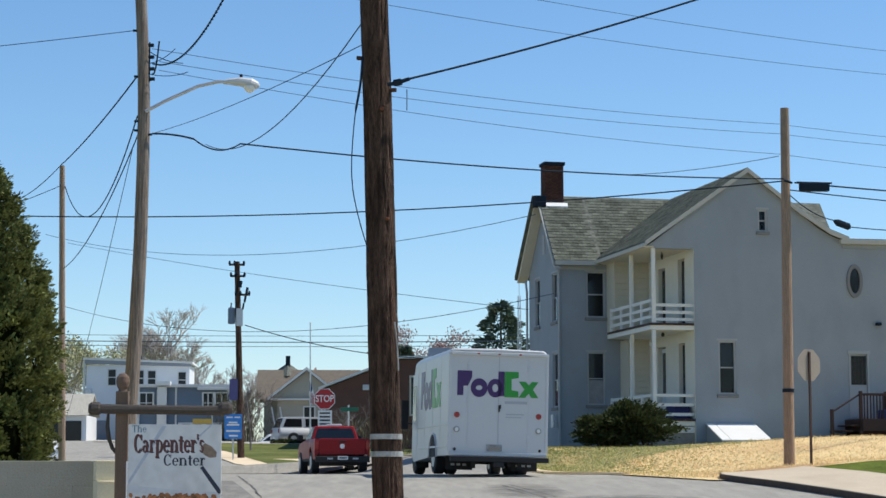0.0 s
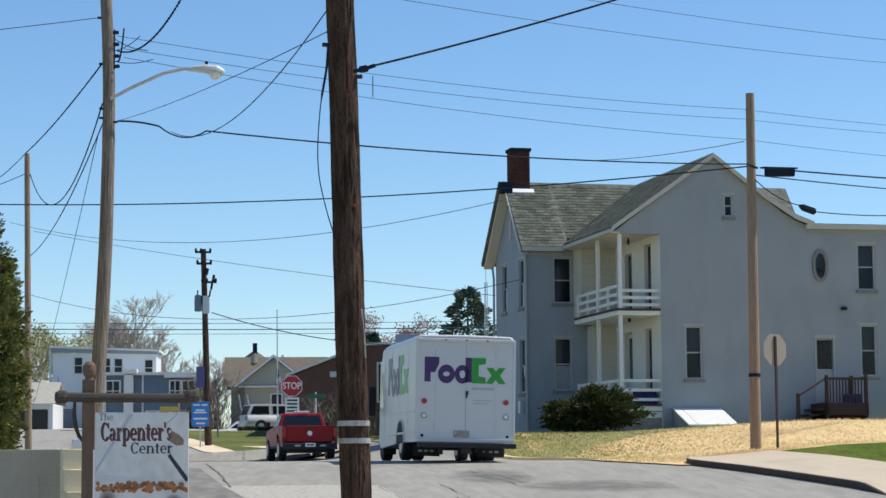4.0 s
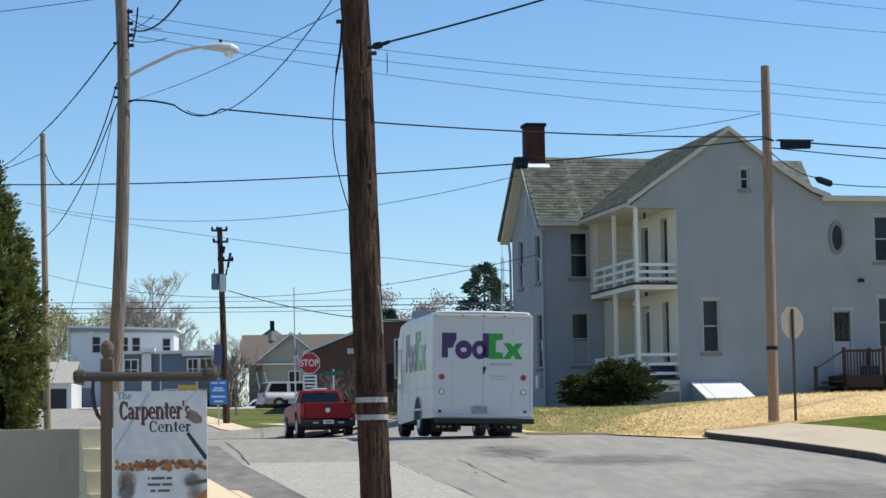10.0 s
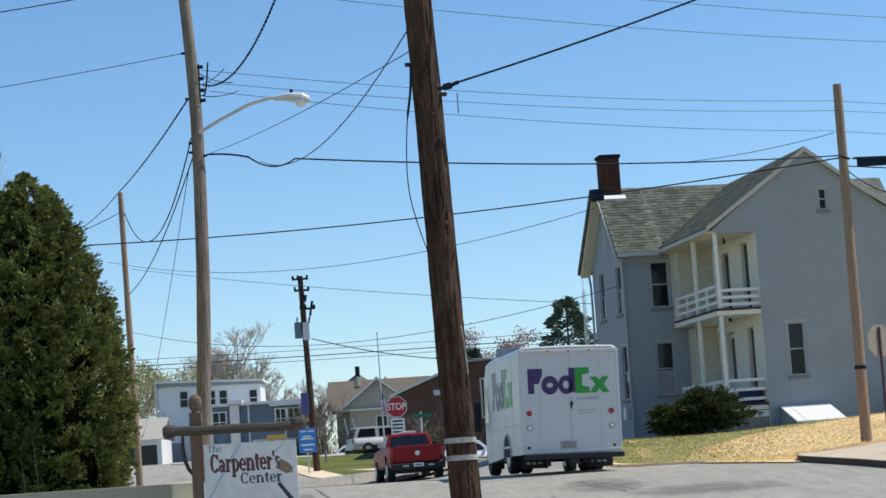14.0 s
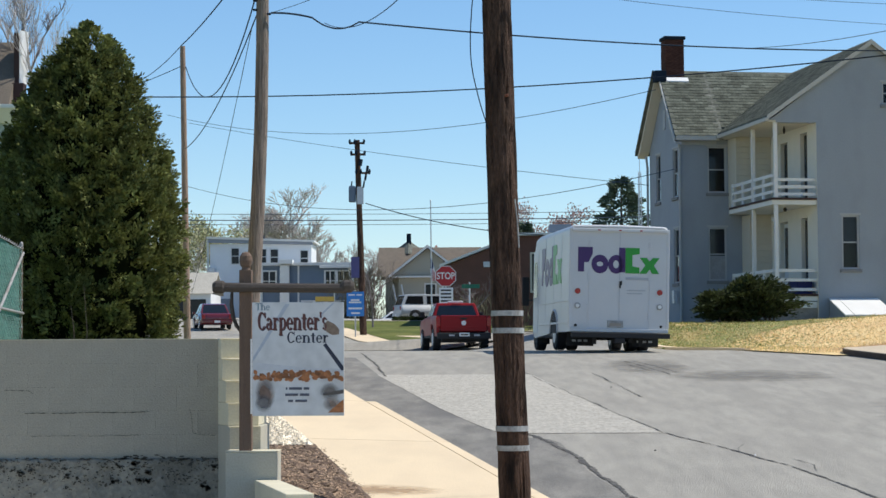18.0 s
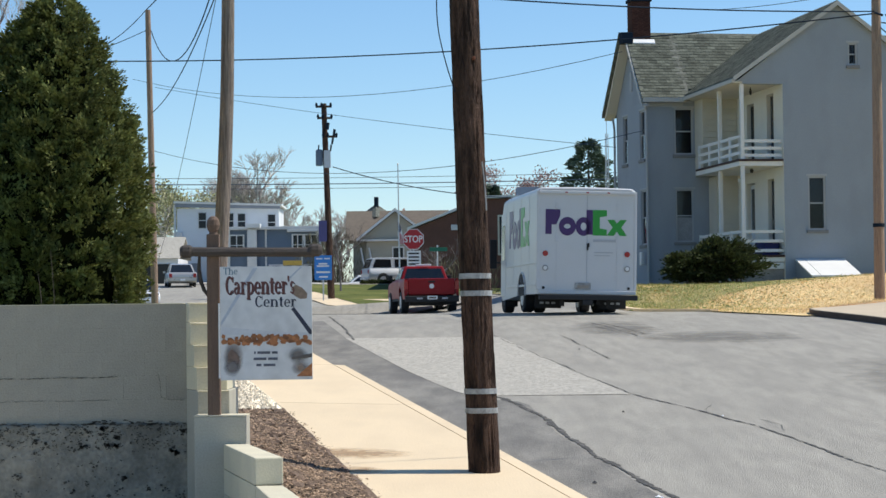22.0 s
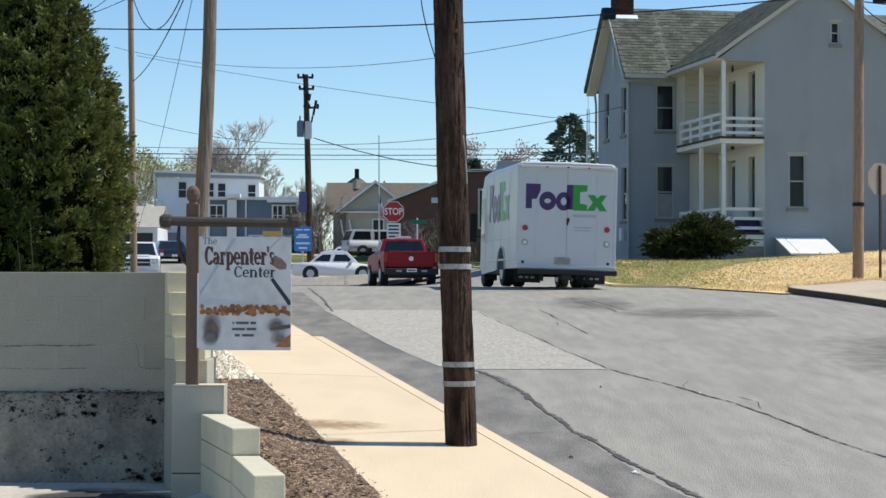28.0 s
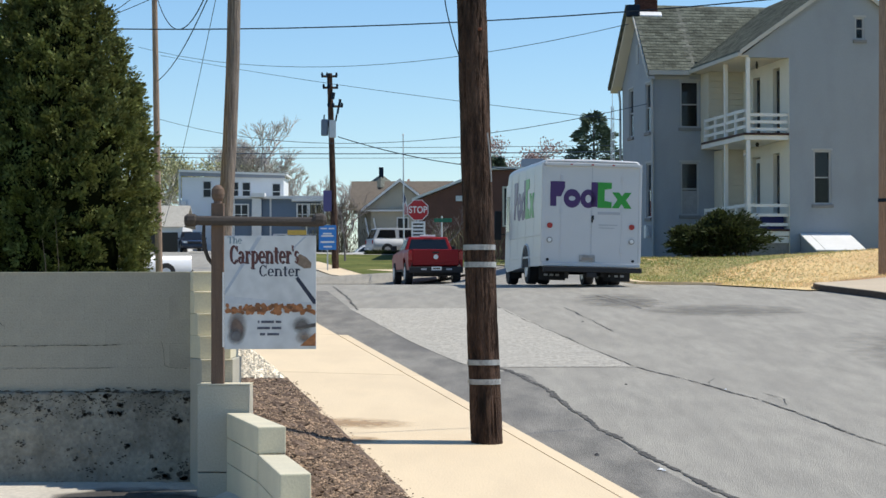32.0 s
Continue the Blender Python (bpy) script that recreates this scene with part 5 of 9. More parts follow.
        sh(Z([(0, 0), (0.155, 0), (0.155, 0.24), (0.27, 0.24), (0.37, 0.46), (0.37, 0.62), (0, 0.62)]), M_PURPLE)
        sh(ring(0.555, 0.2, 0.215, 0.235, 0.085, 0.06), M_PURPLE)
        sh(ring(0.965, 0.2, 0.2, 0.235, 0.075, 0.10), M_PURPLE)
        sh(Z([(1.04, 0.0), (1.2, 0.0), (1.2, 0.62), (1.04, 0.62)]), M_PURPLE)
        sh(Z([(1.205, -0.02), (1.56, -0.02), (1.56, 0.13), (1.38, 0.16), (1.38, 0.44), (1.56, 0.47), (1.56, 0.62), (1.205, 0.62)]), M_GREEN)
        sh(Z([(1.57, 0.38), (1.75, 0.38), (1.82, 0.29), (1.9, 0.38), (2.07, 0.38), (1.93, 0.19), (2.07, -0.02), (1.89, -0.02), (1.82, 0.09), (1.74, -0.02), (1.56, -0.02), (1.71, 0.19)]), M_GREEN)
    livery(pose(-0.985, 0, 1.83), 0.935, v)
    livery(pose(-W - 0.001, 4.25, 1.62, 0, 0, -90), 1.5, v)
    for z0, x0, x1, h in ((1.655, 0.15, 0.72, 0.062), (1.40, 0.18, 0.62, 0.022), (1.33, 0.18, 0.55, 0.02)):
        part("livery_bar", bx((x0, -0.008, z0), (x1, -0.002, z0 + h)), M_GREYVINYL, v)
    AX = 2.2
    part("axle", tube(bmesh.new(), [(-0.9, AX, 0.4), (-0.14, AX, 0.4), (0.14, AX, 0.4), (0.9, AX, 0.4)], [0.06, 0.15, 0.15, 0.06], 10), M_BLACK, v)
    for x in (-0.5, 0.5):
        part("leaf_spring", bx((x - 0.04, AX - 0.75, 0.3), (x + 0.04, AX + 0.7, 0.37), 0.01), M_BLACK, v)
    part("tow_bracket", bx((-0.12, -0.2, 0.17), (0.12, 0.3, 0.29), 0.02), M_BLACK, v)
    part("exhaust", tube(bmesh.new(), [(0.3, 0.05, 0.24), (0.3, 0.9, 0.28)], 0.05, 8), M_BLACK, v)
    for x in (-0.55, 0.55):
        part("hanger", bx((x - 0.05, 0.1, 0.14), (x + 0.05, 0.14, 0.3), 0.006), M_BLACK, v)
    for x in (-0.5, 0.0, 0.5):
        part("marker_light", bx((x - 0.03, -0.06, H - 0.128), (x + 0.03, -0.051, H - 0.1)), M_REDLENS, v)
    for z in (0.62, 1.14):
        part("side_rub_rail", bx((-W - 0.02, 0.1, z), (-W - 0.001, 4.7, z + 0.05), 0.005), M_TRUCK, v)
    for y in (1.2, 2.4, 3.6, 4.72):
        part("panel_joint", bx((-W - 0.004, y - 0.006, B + 0.3), (-W - 0.001, y + 0.006, H - 0.14)), M_GREYPAINT, v)
    dr = part("cab_door", bx((-W - 0.006, 4.85, 0.42), (-W + 0.02, 5.62, 2.55), 0.01), M_TRUCK, v)
    part("cab_window", bx((-W - 0.012, 4.97, 1.35), (-W - 0.007, 5.5, 2.25)), M_CARGLASSDARK, dr, "dark cab window")
    part("mirror", bx((-W - 0.3, 5.6, 1.15), (-W - 0.12, 5.68, 1.9), 0.02), M_BLACK, v)
    part("mirror_arm", tube(bmesh.new(), [(-W, 5.62, 1.3), (-W - 0.15, 5.62, 1.3)], 0.018, 6), M_BLACK, v)
    part("step_tank", bx((-W + 0.02, 5.0, 0.16), (-W + 0.35, 5.6, 0.36), 0.02), M_BLACK, v)
    # arch: a flat plate, its recess shade put in as black, with a lipped rim
    rim = bmesh.new()
    for y0, x in ((AX, -W - 0.012),):
        pts = [(y0 + 0.56 * math.cos(math.pi * k / 16), B - 0.02 + 0.56 * math.sin(math.pi * k / 16)) for k in range(17)]
        tube(rim, [(x, p, q) for p, q in pts], 0.022, 6)
    part("arch_rim", rim, M_TRUCK, v)
    part("wheel_arch", prism(bmesh.new(), [(AX + 0.54 * math.cos(math.pi * k / 16), B - 0.02 + 0.54 * math.sin(math.pi * k / 16)) for k in range(17)], 0.05, "x", -W - 0.004), M_BLACK, v)
    wheel_set(v, [(-1.03, AX, 0.4), (1.0, AX, 0.4), (-0.74, AX, 0.4), (0.72, AX, 0.4), (-0.98, 5.55, 0.4), (0.98, 5.55, 0.4)], 0.4, 0.25, M_GALV)
    return v


M_CARGLASSDARK = mat("dark_car_glass", (0.012, 0.014, 0.016), 0.06, 0.1, 2, 20, 0, spec=0.6)
M_GREYPAINT = mat("greyed_white_paint", (0.58, 0.58, 0.58), 0.5, 0.05, 3, 30, 0)
build_van()


# ---- cars ----
def car(name, label, paint, m, kind="sedan", length=4.7, width=1.78, height=1.45, group=""):
    """A car at m: x right, y forward, ground z = 0, centre of the wheelbase at y = 0."""
    c = thing(name, label, "pickup truck" if kind == "pickup" else "car", m, group)
    L, W, H = length / 2, width / 2, height
    belt, low = H * (0.63 if kind == "pickup" else 0.60), 0.22 * H / 1.45
    if kind == "sedan":
        body = [(-L, low + 0.12), (-L + 0.02, belt - 0.12), (-L + 0.12, belt - 0.03), (-L + 0.8, belt), (L - 1.35, belt), (L - 0.3, belt - 0.14), (L - 0.03, belt - 0.3), (L, low + 0.1), (L - 0.15, low), (-L + 0.15, low)]
        cab = [(-L + 0.85, belt - 0.02), (-L + 1.5, H - 0.05), (-L + 1.85, H), (0.2, H), (0.5, H - 0.05), (L - 1.15, belt - 0.02)]
    elif kind == "suv":
        body = [(-L, low + 0.15), (-L + 0.02, belt - 0.05), (-L + 0.1, belt), (L - 1.3, belt), (L - 0.25, belt - 0.1), (L, belt - 0.3), (L, low + 0.1), (L - 0.15, low), (-L + 0.15, low)]
        cab = [(-L + 0.06, belt - 0.02), (-L + 0.35, H - 0.06), (-L + 0.6, H), (0.5, H), (0.75, H - 0.05), (L - 1.2, belt - 0.02)]
    else:
        body = [(-L, low + 0.2), (-L, belt), (L - 1.3, belt), (L - 0.15, belt - 0.06), (L, belt - 0.2), (L, low + 0.15), (L - 0.15, low + 0.05), (-L + 0.15, low + 0.1)]
        cab = [(-L + 1.95, belt - 0.02), (-L + 2.15, H - 0.04), (-L + 2.35, H), (0.55, H), (0.75, H - 0.04), (L - 1.25, belt - 0.02)]
    bm = bmesh.new()
    rr = [[bm.verts.new((x * (1 if not (s == 0 or s == 5) else 1), y * (1 if 0 < s < 5 else 0.985), z)) for y, z in body] for s, x in enumerate((-W, -W + 0.02, -W + 0.1, W - 0.1, W - 0.02, W))]
    n = len(body)
    for r, s in zip(rr, rr[1:]):
        for k in range(n):
            bm.faces.new((r[k], r[(k + 1) % n], s[(k + 1) % n], s[k]))
    bm.faces.new(rr[0][::-1])
    bm.faces.new(rr[-1])
    bmesh.ops.recalc_face_normals(bm, faces=bm.faces)
    part("body", bm, paint, c, smooth=True)
    tw = W * (0.84 if kind == "suv" else 0.74)
    cb = bmesh.new()
    cr = [[cb.verts.new((s * ((W - 0.06) + (tw - W + 0.06) * min(1, max(0, (z - belt) / (H - belt)))), y, z)) for y, z in cab] for s in (-1, 1)]
    n = len(cab)
    for k in range(n):
        cb.faces.new((cr[0][k], cr[0][(k + 1) % n], cr[1][(k + 1) % n], cr[1][k]))
    cb.faces.new(cr[0][::-1])
    cb.faces.new(cr[1])
    bmesh.ops.recalc_face_normals(cb, faces=cb.faces)
    bmesh.ops.bevel(cb, geom=cb.edges[:], offset=0.035, segments=2, affect="EDGES", profile=0.6)
    part("cabin", cb, paint, c)
    # glass: inset quads lying on the cabin's faces
    def pane(name, quad):
        q = [Vector(p) for p in quad]
        mid = sum(q, Vector()) / 4
        nrm = (q[1] - q[0]).cross(q[3] - q[0]).normalized()
        q = [mid + (p - mid) * 0.88 + nrm * 0.006 for p in q]
        g = bmesh.new()
        a, b = [g.verts.new(p) for p in q], [g.verts.new(p - nrm * 0.004) for p in q]
        g.faces.new(a)
        g.faces.new(b[::-1])
        for i in range(4):
            g.faces.new((a[i], b[i], b[(i + 1) % 4], a[(i + 1) % 4]))
        part(name, g, M_CARGLASSDARK, c)
    P3 = lambda s, k: (s * ((W - 0.06) + (tw - W + 0.06) * min(1, max(0, (cab[k][1] - belt) / (H - belt)))), cab[k][0], cab[k][1])
    pane("rear_window", (P3(-1, 0), P3(1, 0), P3(1, 1), P3(-1, 1)))
    pane("windscreen", (P3(1, 5), P3(-1, 5), P3(-1, 4), P3(1, 4)))
    for s in (-1, 1):
        y0, y1 = cab[0][0] + 0.15, cab[5][0] - 0.2
        z0, z1 = belt + 0.03, H - 0.09
        xa = s * (W - 0.055)
        xb = s * (tw + 0.012)
        t0, t1 = cab[1][0] + 0.12, cab[4][0] - 0.1
        m0, m1 = (y0 + y1) / 2 - 0.1, (t0 + t1) / 2 - 0.05
        for q in (((xa, y0, z0), (xa, m0 - 0.05, z0), (xb, m1 - 0.05, z1), (xb, t0, z1)), ((xa, m0 + 0.05, z0), (xa, y1, z0), (xb, t1, z1), (xb, m1 + 0.05, z1))):
            pane("side_window", q if s > 0 else (q[1], q[0], q[3], q[2]))
        part("mirror", bx((s * W, L - 1.55, belt + 0.0), (s * (W + 0.16), L - 1.45, belt + 0.13), 0.02), paint, c)
        part("headlight", bx((s * (W - 0.38), L - 0.16, belt - (0.40 if kind == "pickup" else 0.3)), (s * (W - 0.05), L + 0.008, belt - 0.16), 0.02), M_HEADLIGHT, c)
        if kind == "pickup":
            part("side_light", bx((s * (W - 0.12), L - 0.2, belt - 0.38), (s * (W + 0.004), L - 0.02, belt - 0.2), 0.02), M_AMBER, c, "amber side light")
        part("tail_light", bx((s * (W - 0.22), -L - 0.012, belt - 0.34), (s * (W - 0.03), -L + 0.1, belt - 0.08), 0.01), M_REDLENS, c)
    part("front_bumper", bx((-W + 0.05, L - 0.1, low + 0.02), (W - 0.05, L + 0.05, low + 0.2), 0.03), M_GALV if kind == "pickup" else paint, c)
    part("grille", bx((-W + 0.42, L - 0.08, belt - (0.50 if kind == "pickup" else 0.34)), (W - 0.42, L + 0.012, belt - 0.17), 0.01), M_BLACK, c)
    if kind == "pickup":
        for z0, z1 in ((belt - 0.19, belt - 0.15), (belt - 0.36, belt - 0.30), (belt - 0.53, belt - 0.49)):
            part("grille_bar", bx((-W + 0.38, L - 0.05, z0), (W - 0.38, L + 0.03, z1), 0.012), M_HEADLIGHT, c, "bright grille bar")
        part("bonnet", prism(bmesh.new(), [(L - 1.28, belt), (L - 1.2, belt + 0.05), (L - 0.3, belt + 0.0), (L - 0.12, belt - 0.05)], 1.1, "x", -0.55), paint, c, "raised bonnet")
    part("rear_bumper", bx((-W + 0.05, -L - 0.09, low + 0.08), (W - 0.05, -L + 0.1, low + 0.24), 0.03), M_BLACK if kind == "pickup" else paint, c)
    part("number_plate", bx((-0.16, -L - 0.1, low + 0.1), (0.16, -L - 0.092, low + 0.22)), M_SIGNWHITE, c)
    r = 0.33 if kind == "sedan" else 0.37
    wb = length * 0.29
    # black discs paint the shade inside the wheel arches
    for s in (-1, 1):
        for y in (-wb, wb):
            part("wheel_arch", tube(bmesh.new(), [(s * (W + 0.004), y, r), (s * (W - 0.12), y, r)], r + 0.06, 18), M_BLACK, c)
    wheel_set(c, [(s * (W - 0.1), y, r) for s in (-1, 1) for y in (-wb, wb)], r, 0.22, M_GALV)
    return c


M_HEADLIGHT = mat("bright_lamp_chrome", (0.62, 0.62, 0.62), 0.25, 0.1, 4, 30, 0, metal=0.5)
M_AMBER = mat("amber_lens", (0.55, 0.20, 0.03), 0.3, 0.1, 4, 30, 0)
M_CARWHITE = mat("white_car_paint", (0.75, 0.75, 0.74), 0.25, 0.03, 2, 30, 0, coat=0.5)
M_CARMAROON = mat("maroon_car_paint", (0.12, 0.012, 0.016), 0.25, 0.05, 2, 30, 0, coat=0.6)
M_CARSILVER = mat("silver_car_paint", (0.42, 0.41, 0.38), 0.3, 0.05, 2, 30, 0, metal=0.4, coat=0.5)
M_CARDARK = mat("dark_blue_car_paint", (0.012, 0.016, 0.03), 0.22, 0.05, 2, 30, 0, coat=0.6)


def build_pickup():
    """The pickup that waits at the stop sign: cab, open bed, flared fenders, high on its wheels."""
    c = thing("red_pickup", "bright red pickup truck waiting at the stop sign", "pickup truck", pose(-0.62, 76.6, 1.70, 0, 0, 8.0))
    W = 0.98
    # cab: lower shell and tapered greenhouse
    shell = bmesh.new()
    prof = [(-0.75, 0.55), (-0.75, 1.2), (1.05, 1.2), (2.35, 1.12), (2.62, 0.98), (2.66, 0.6), (2.5, 0.5)]
    prism(shell, prof, 2 * W - 0.06, "x", -W + 0.03)
    bmesh.ops.bevel(shell, geom=shell.edges[:], offset=0.05, segments=2, affect="EDGES", profile=0.6)
    part("cab_shell", shell, M_RED, c)
    cab = bmesh.new()
    low = [(-0.88, -0.73), (0.88, -0.73), (0.88, 1.15), (-0.88, 1.15)]
    top = [(-0.70, -0.56), (0.70, -0.56), (0.68, 0.45), (-0.68, 0.45)]
    a = [cab.verts.new((x, y, 1.19)) for x, y in low]
    b = [cab.verts.new((x, y, 1.72)) for x, y in top]
    cab.faces.new(b)
    cab.faces.new(a[::-1])
    for i in range(4):
        cab.faces.new((a[i], a[(i + 1) % 4], b[(i + 1) % 4], b[i]))
    bmesh.ops.bevel(cab, geom=cab.edges[:], offset=0.045, segments=3, affect="EDGES", profile=0.6)
    part("cab", cab, M_RED, c)
    def pane(name, q):
        g = bmesh.new()
        q = [Vector(p) for p in q]
        nrm = (q[1] - q[0]).cross(q[3] - q[0]).normalized()
        f, k = [g.verts.new(p + nrm * 0.012) for p in q], [g.verts.new(p - nrm * 0.004) for p in q]
        g.faces.new(f)
        g.faces.new(k[::-1])
        for i in range(4):
            g.faces.new((f[i], k[i], k[(i + 1) % 4], f[(i + 1) % 4]))
        return part(name, g, M_CARGLASSDARK, c, "dark glass")
    pane("rear_window", ((-0.74, -0.706, 1.26), (0.74, -0.706, 1.26), (0.62, -0.588, 1.63), (-0.62, -0.588, 1.63)))
    for sx in (-1, 1):
        q = [(sx * 0.86, 0.05, 1.25), (sx * 0.86, -0.6, 1.25), (sx * 0.735, -0.48, 1.62), (sx * 0.735, 0.05, 1.62)]
        pane("side_window", q if sx < 0 else q[::-1])
        q = [(sx * 0.86, 0.95, 1.25), (sx * 0.86, 0.12, 1.25), (sx * 0.735, 0.12, 1.62), (sx * 0.73, 0.42, 1.62)]
        pane("side_window", q if sx < 0 else q[::-1])
        # bed side with flared fender
        bed = bmesh.new()
        yy = [-2.58 + 1.83 * k / 20 for k in range(21)]
        rows = []
        for y in yy:
            bulge = 0.045 * max(0.0, 1 - ((y + 1.62) / 0.62) ** 2)
            arch = 0.50 + (max(0.0, 0.47 ** 2 - (y + 1.62) ** 2) ** 0.5 if abs(y + 1.62) < 0.47 else 0) * 0.95
            rows.append([bed.verts.new((sx * (W + d + bulge * f), y, z)) for d, f, z in ((-0.02, 1, max(0.5, arch)), (0.0, 1, max(0.78, arch + 0.02)), (0.0, 0.4, 1.12), (-0.03, 0, 1.235), (-0.11, 0, 1.235), (-0.12, 0, 0.7))])
        for p, r in zip(rows, rows[1:]):
            for k in range(5):
                bed.faces.new((p[k], r[k], r[k + 1], p[k + 1]))
        for r in (rows[0], rows[-1]):
            bed.faces.new(r)
        bmesh.ops.recalc_face_normals(bed, faces=bed.faces)
        part("bed_side", bed, M_RED, c, smooth=False)
        part("tail_light", bx((sx * (W - 0.15), -2.615, 0.84), (sx * (W + 0.002), -2.56, 1.17), 0.015), M_REDLENS, c, "red tail light")
        part("mirror", bx((sx * (W + 0.02), 0.62, 1.22), (sx * (W + 0.2), 0.72, 1.42), 0.03), M_BLACK, c)
        part("rocker", bx((sx * (W - 0.12), -0.7, 0.45), (sx * (W - 0.04), 1.5, 0.56), 0.02), M_BLACK, c)
    part("bed_floor", bx((-W + 0.12, -2.56, 0.68), (W - 0.12, -0.77, 0.74)), M_BLACK, c)
    part("bed_front", bx((-W + 0.12, -0.82, 0.7), (W - 0.12, -0.765, 1.22), 0.01), M_RED, c)
    gate = part("tailgate", bx((-W + 0.155, -2.625, 0.66), (W - 0.155, -2.56, 1.235), 0.025), M_RED, c, "red pressed tailgate")
    part("pressing", bx((-0.66, -2.632, 0.76), (0.66, -2.626, 0.84), 0.003), M_RED, gate)
    part("tailgate_handle", bx((-0.12, -2.64, 1.09), (0.12, -2.626, 1.15), 0.006), M_BLACK, gate)
    part("emblem", tube(bmesh.new(), [(0, -2.626, 0.965), (0, -2.648, 0.965)], 0.085, 16), M_SIGNWHITE, gate, "round pale emblem")
    part("step_bumper", bx((-W + 0.02, -2.8, 0.40), (W - 0.02, -2.6, 0.62), 0.03), M_BLACK, c, "black step bumper")
    pl = part("plate_frame", bx((-0.18, -2.815, 0.49), (0.18, -2.802, 0.62)), M_SIGNWHITE, c)
    part("print_bar", bx((-0.13, -2.82, 0.53), (0.13, -2.8155, 0.58)), M_CARDARK, pl)
    for x in (-0.45, 0.45):
        part("bumper_sticker", bx((x - 0.1, -2.806, 0.5), (x + 0.1, -2.802, 0.56)), M_GREYVINYL, c)
    part("underbody", bx((-0.75, -2.4, 0.3), (0.75, 2.3, 0.56)), M_BLACK, c)
    part("roof_light_bar", bx((-0.28, -0.48, 1.722), (0.28, -0.34, 1.80), 0.02), M_SIGNWHITE, c, "white roof clearance lights")
    part("third_brake_light", bx((-0.16, -0.62, 1.655), (0.16, -0.585, 1.70), 0.006), M_REDLENS, c)
    wheel_set(c, [(sx * (W - 0.12), y, 0.4) for sx in (-1, 1) for y in (-1.62, 1.72)], 0.4, 0.26, M_GALV)
    return c


red_pickup = build_pickup()
M_SUVSILVER = mat('pale_silver_paint', (0.55, 0.56, 0.56), 0.3, 0.04, 2, 30, 0, coat=0.5)
parked_suv = car("parked_suv", "silver-grey parked sport utility vehicle", M_SUVSILVER, pose(-2.7, 143, 3.80, 0, 0, -72), "suv", 4.9, 1.9, 1.85)
parked_car = car("parked_car", "small white parked car beyond the lawn", M_CARWHITE, pose(-5.05, 146, 3.2, 0, 0, -82), "sedan", 4.2, 1.7, 1.4)


# ---- pole fittings ----
for z in (1.96, 1.79, 0.83, 0.64):
    part("steel_band", band(bmesh.new(), NP(z), 0.162 if z < 1 else 0.160, 0.052, 24), M_BAND, near_pole, "galvanised steel band")
for z, sx in ((5.40, 1), (5.72, -1)):
    p = NP(z)
    part("eye_bolt", tube(bmesh.new(), [(p.x + sx * 0.12, p.y - 0.06, z), (p.x + sx * 0.19, p.y - 0.08, z)], 0.022, 8), M_BROWN, near_pole, "rusty eye bolt")
part("ground_wire", tube(bmesh.new(), [(NP(z).x + 0.11 + 0.03 * math.sin(3 * z), 20.47, z) for z in (2.6, 2.7, 2.8, 2.9, 3.0, 3.08)], 0.007, 6), M_BAND, near_pole, "pale bent ground wire")
_key = [(0.115, 5.72), (0.095, 5.45), (0.045, 5.15), (0.018, 4.85), (0.01, 4.59), (0.025, 4.38), (0.06, 4.2), (0.105, 4.02), (0.16, 3.84), (0.185, 3.76)]
_pts = []
for _i in range(len(_key) - 1):
    _p0, _p1, _p2, _p3 = (_key[max(0, _i - 1)], _key[_i], _key[_i + 1], _key[min(len(_key) - 1, _i + 2)])
    for _j in range(5):
        _u = _j / 5
        _pts.append(tuple(0.5 * (2 * b1 + (c1 - a1) * _u + (2 * a1 - 5 * b1 + 4 * c1 - d1) * _u ** 2 + (3 * b1 - a1 - 3 * c1 + d1) * _u ** 3) for a1, b1, c1, d1 in zip(_p0, _p1, _p2, _p3)))
part("cable_strand", tube(bmesh.new(), [(x, 20.47, z) for x, z in _pts], [0.012 if z > 5.2 else 0.0055 for x, z in _pts], 6), M_WIRE, near_pole, "loose black cable", smooth=True)
part("strain_insulator", tube(bmesh.new(), [(0.36, 20.45, 5.44), (0.42, 20.45, 5.45), (0.43, 20.45, 5.455), (0.5, 20.45, 5.47), (0.51, 20.45, 5.475), (0.58, 20.45, 5.5)], [0.02, 0.02, 0.035, 0.035, 0.02, 0.02], 8), M_WIRE, near_pole)


def build_lamp():
    s = thing("street_lamp", "pale grey cobra-head street lamp on a wooden pole", "street lamp")
    bm = bmesh.new()
    OX = 0.055
    pts = [(-2.52, 39.9, 9.15), (-2.4, 39.9, 9.165), (-2.2, 39.9, 9.165), (-1.98, 39.9, 9.13), (-1.86, 39.9, 9.09), (-1.82, 39.9, 9.08)]
    tube(bm, [(x + OX, y, z) for x, y, z in pts], [0.04, 0.06, 0.09, 0.105, 0.075, 0.025], 12)
    part("housing", bm, M_GREYPAINT, s)
    part("refractor", tube(bmesh.new(), [(-1.95, 39.9, 9.08), (-1.95, 39.9, 9.02), (-1.95, 39.9, 8.97), (-1.95, 39.9, 8.95)], [0.11, 0.105, 0.07, 0.02], 12), M_SIGNWHITE, s, "glass refractor bowl")
    part("photocell", tube(bmesh.new(), [(-2.12, 39.9, 9.23), (-2.12, 39.9, 9.31)], 0.03, 8), M_WIRE, s)
    return s


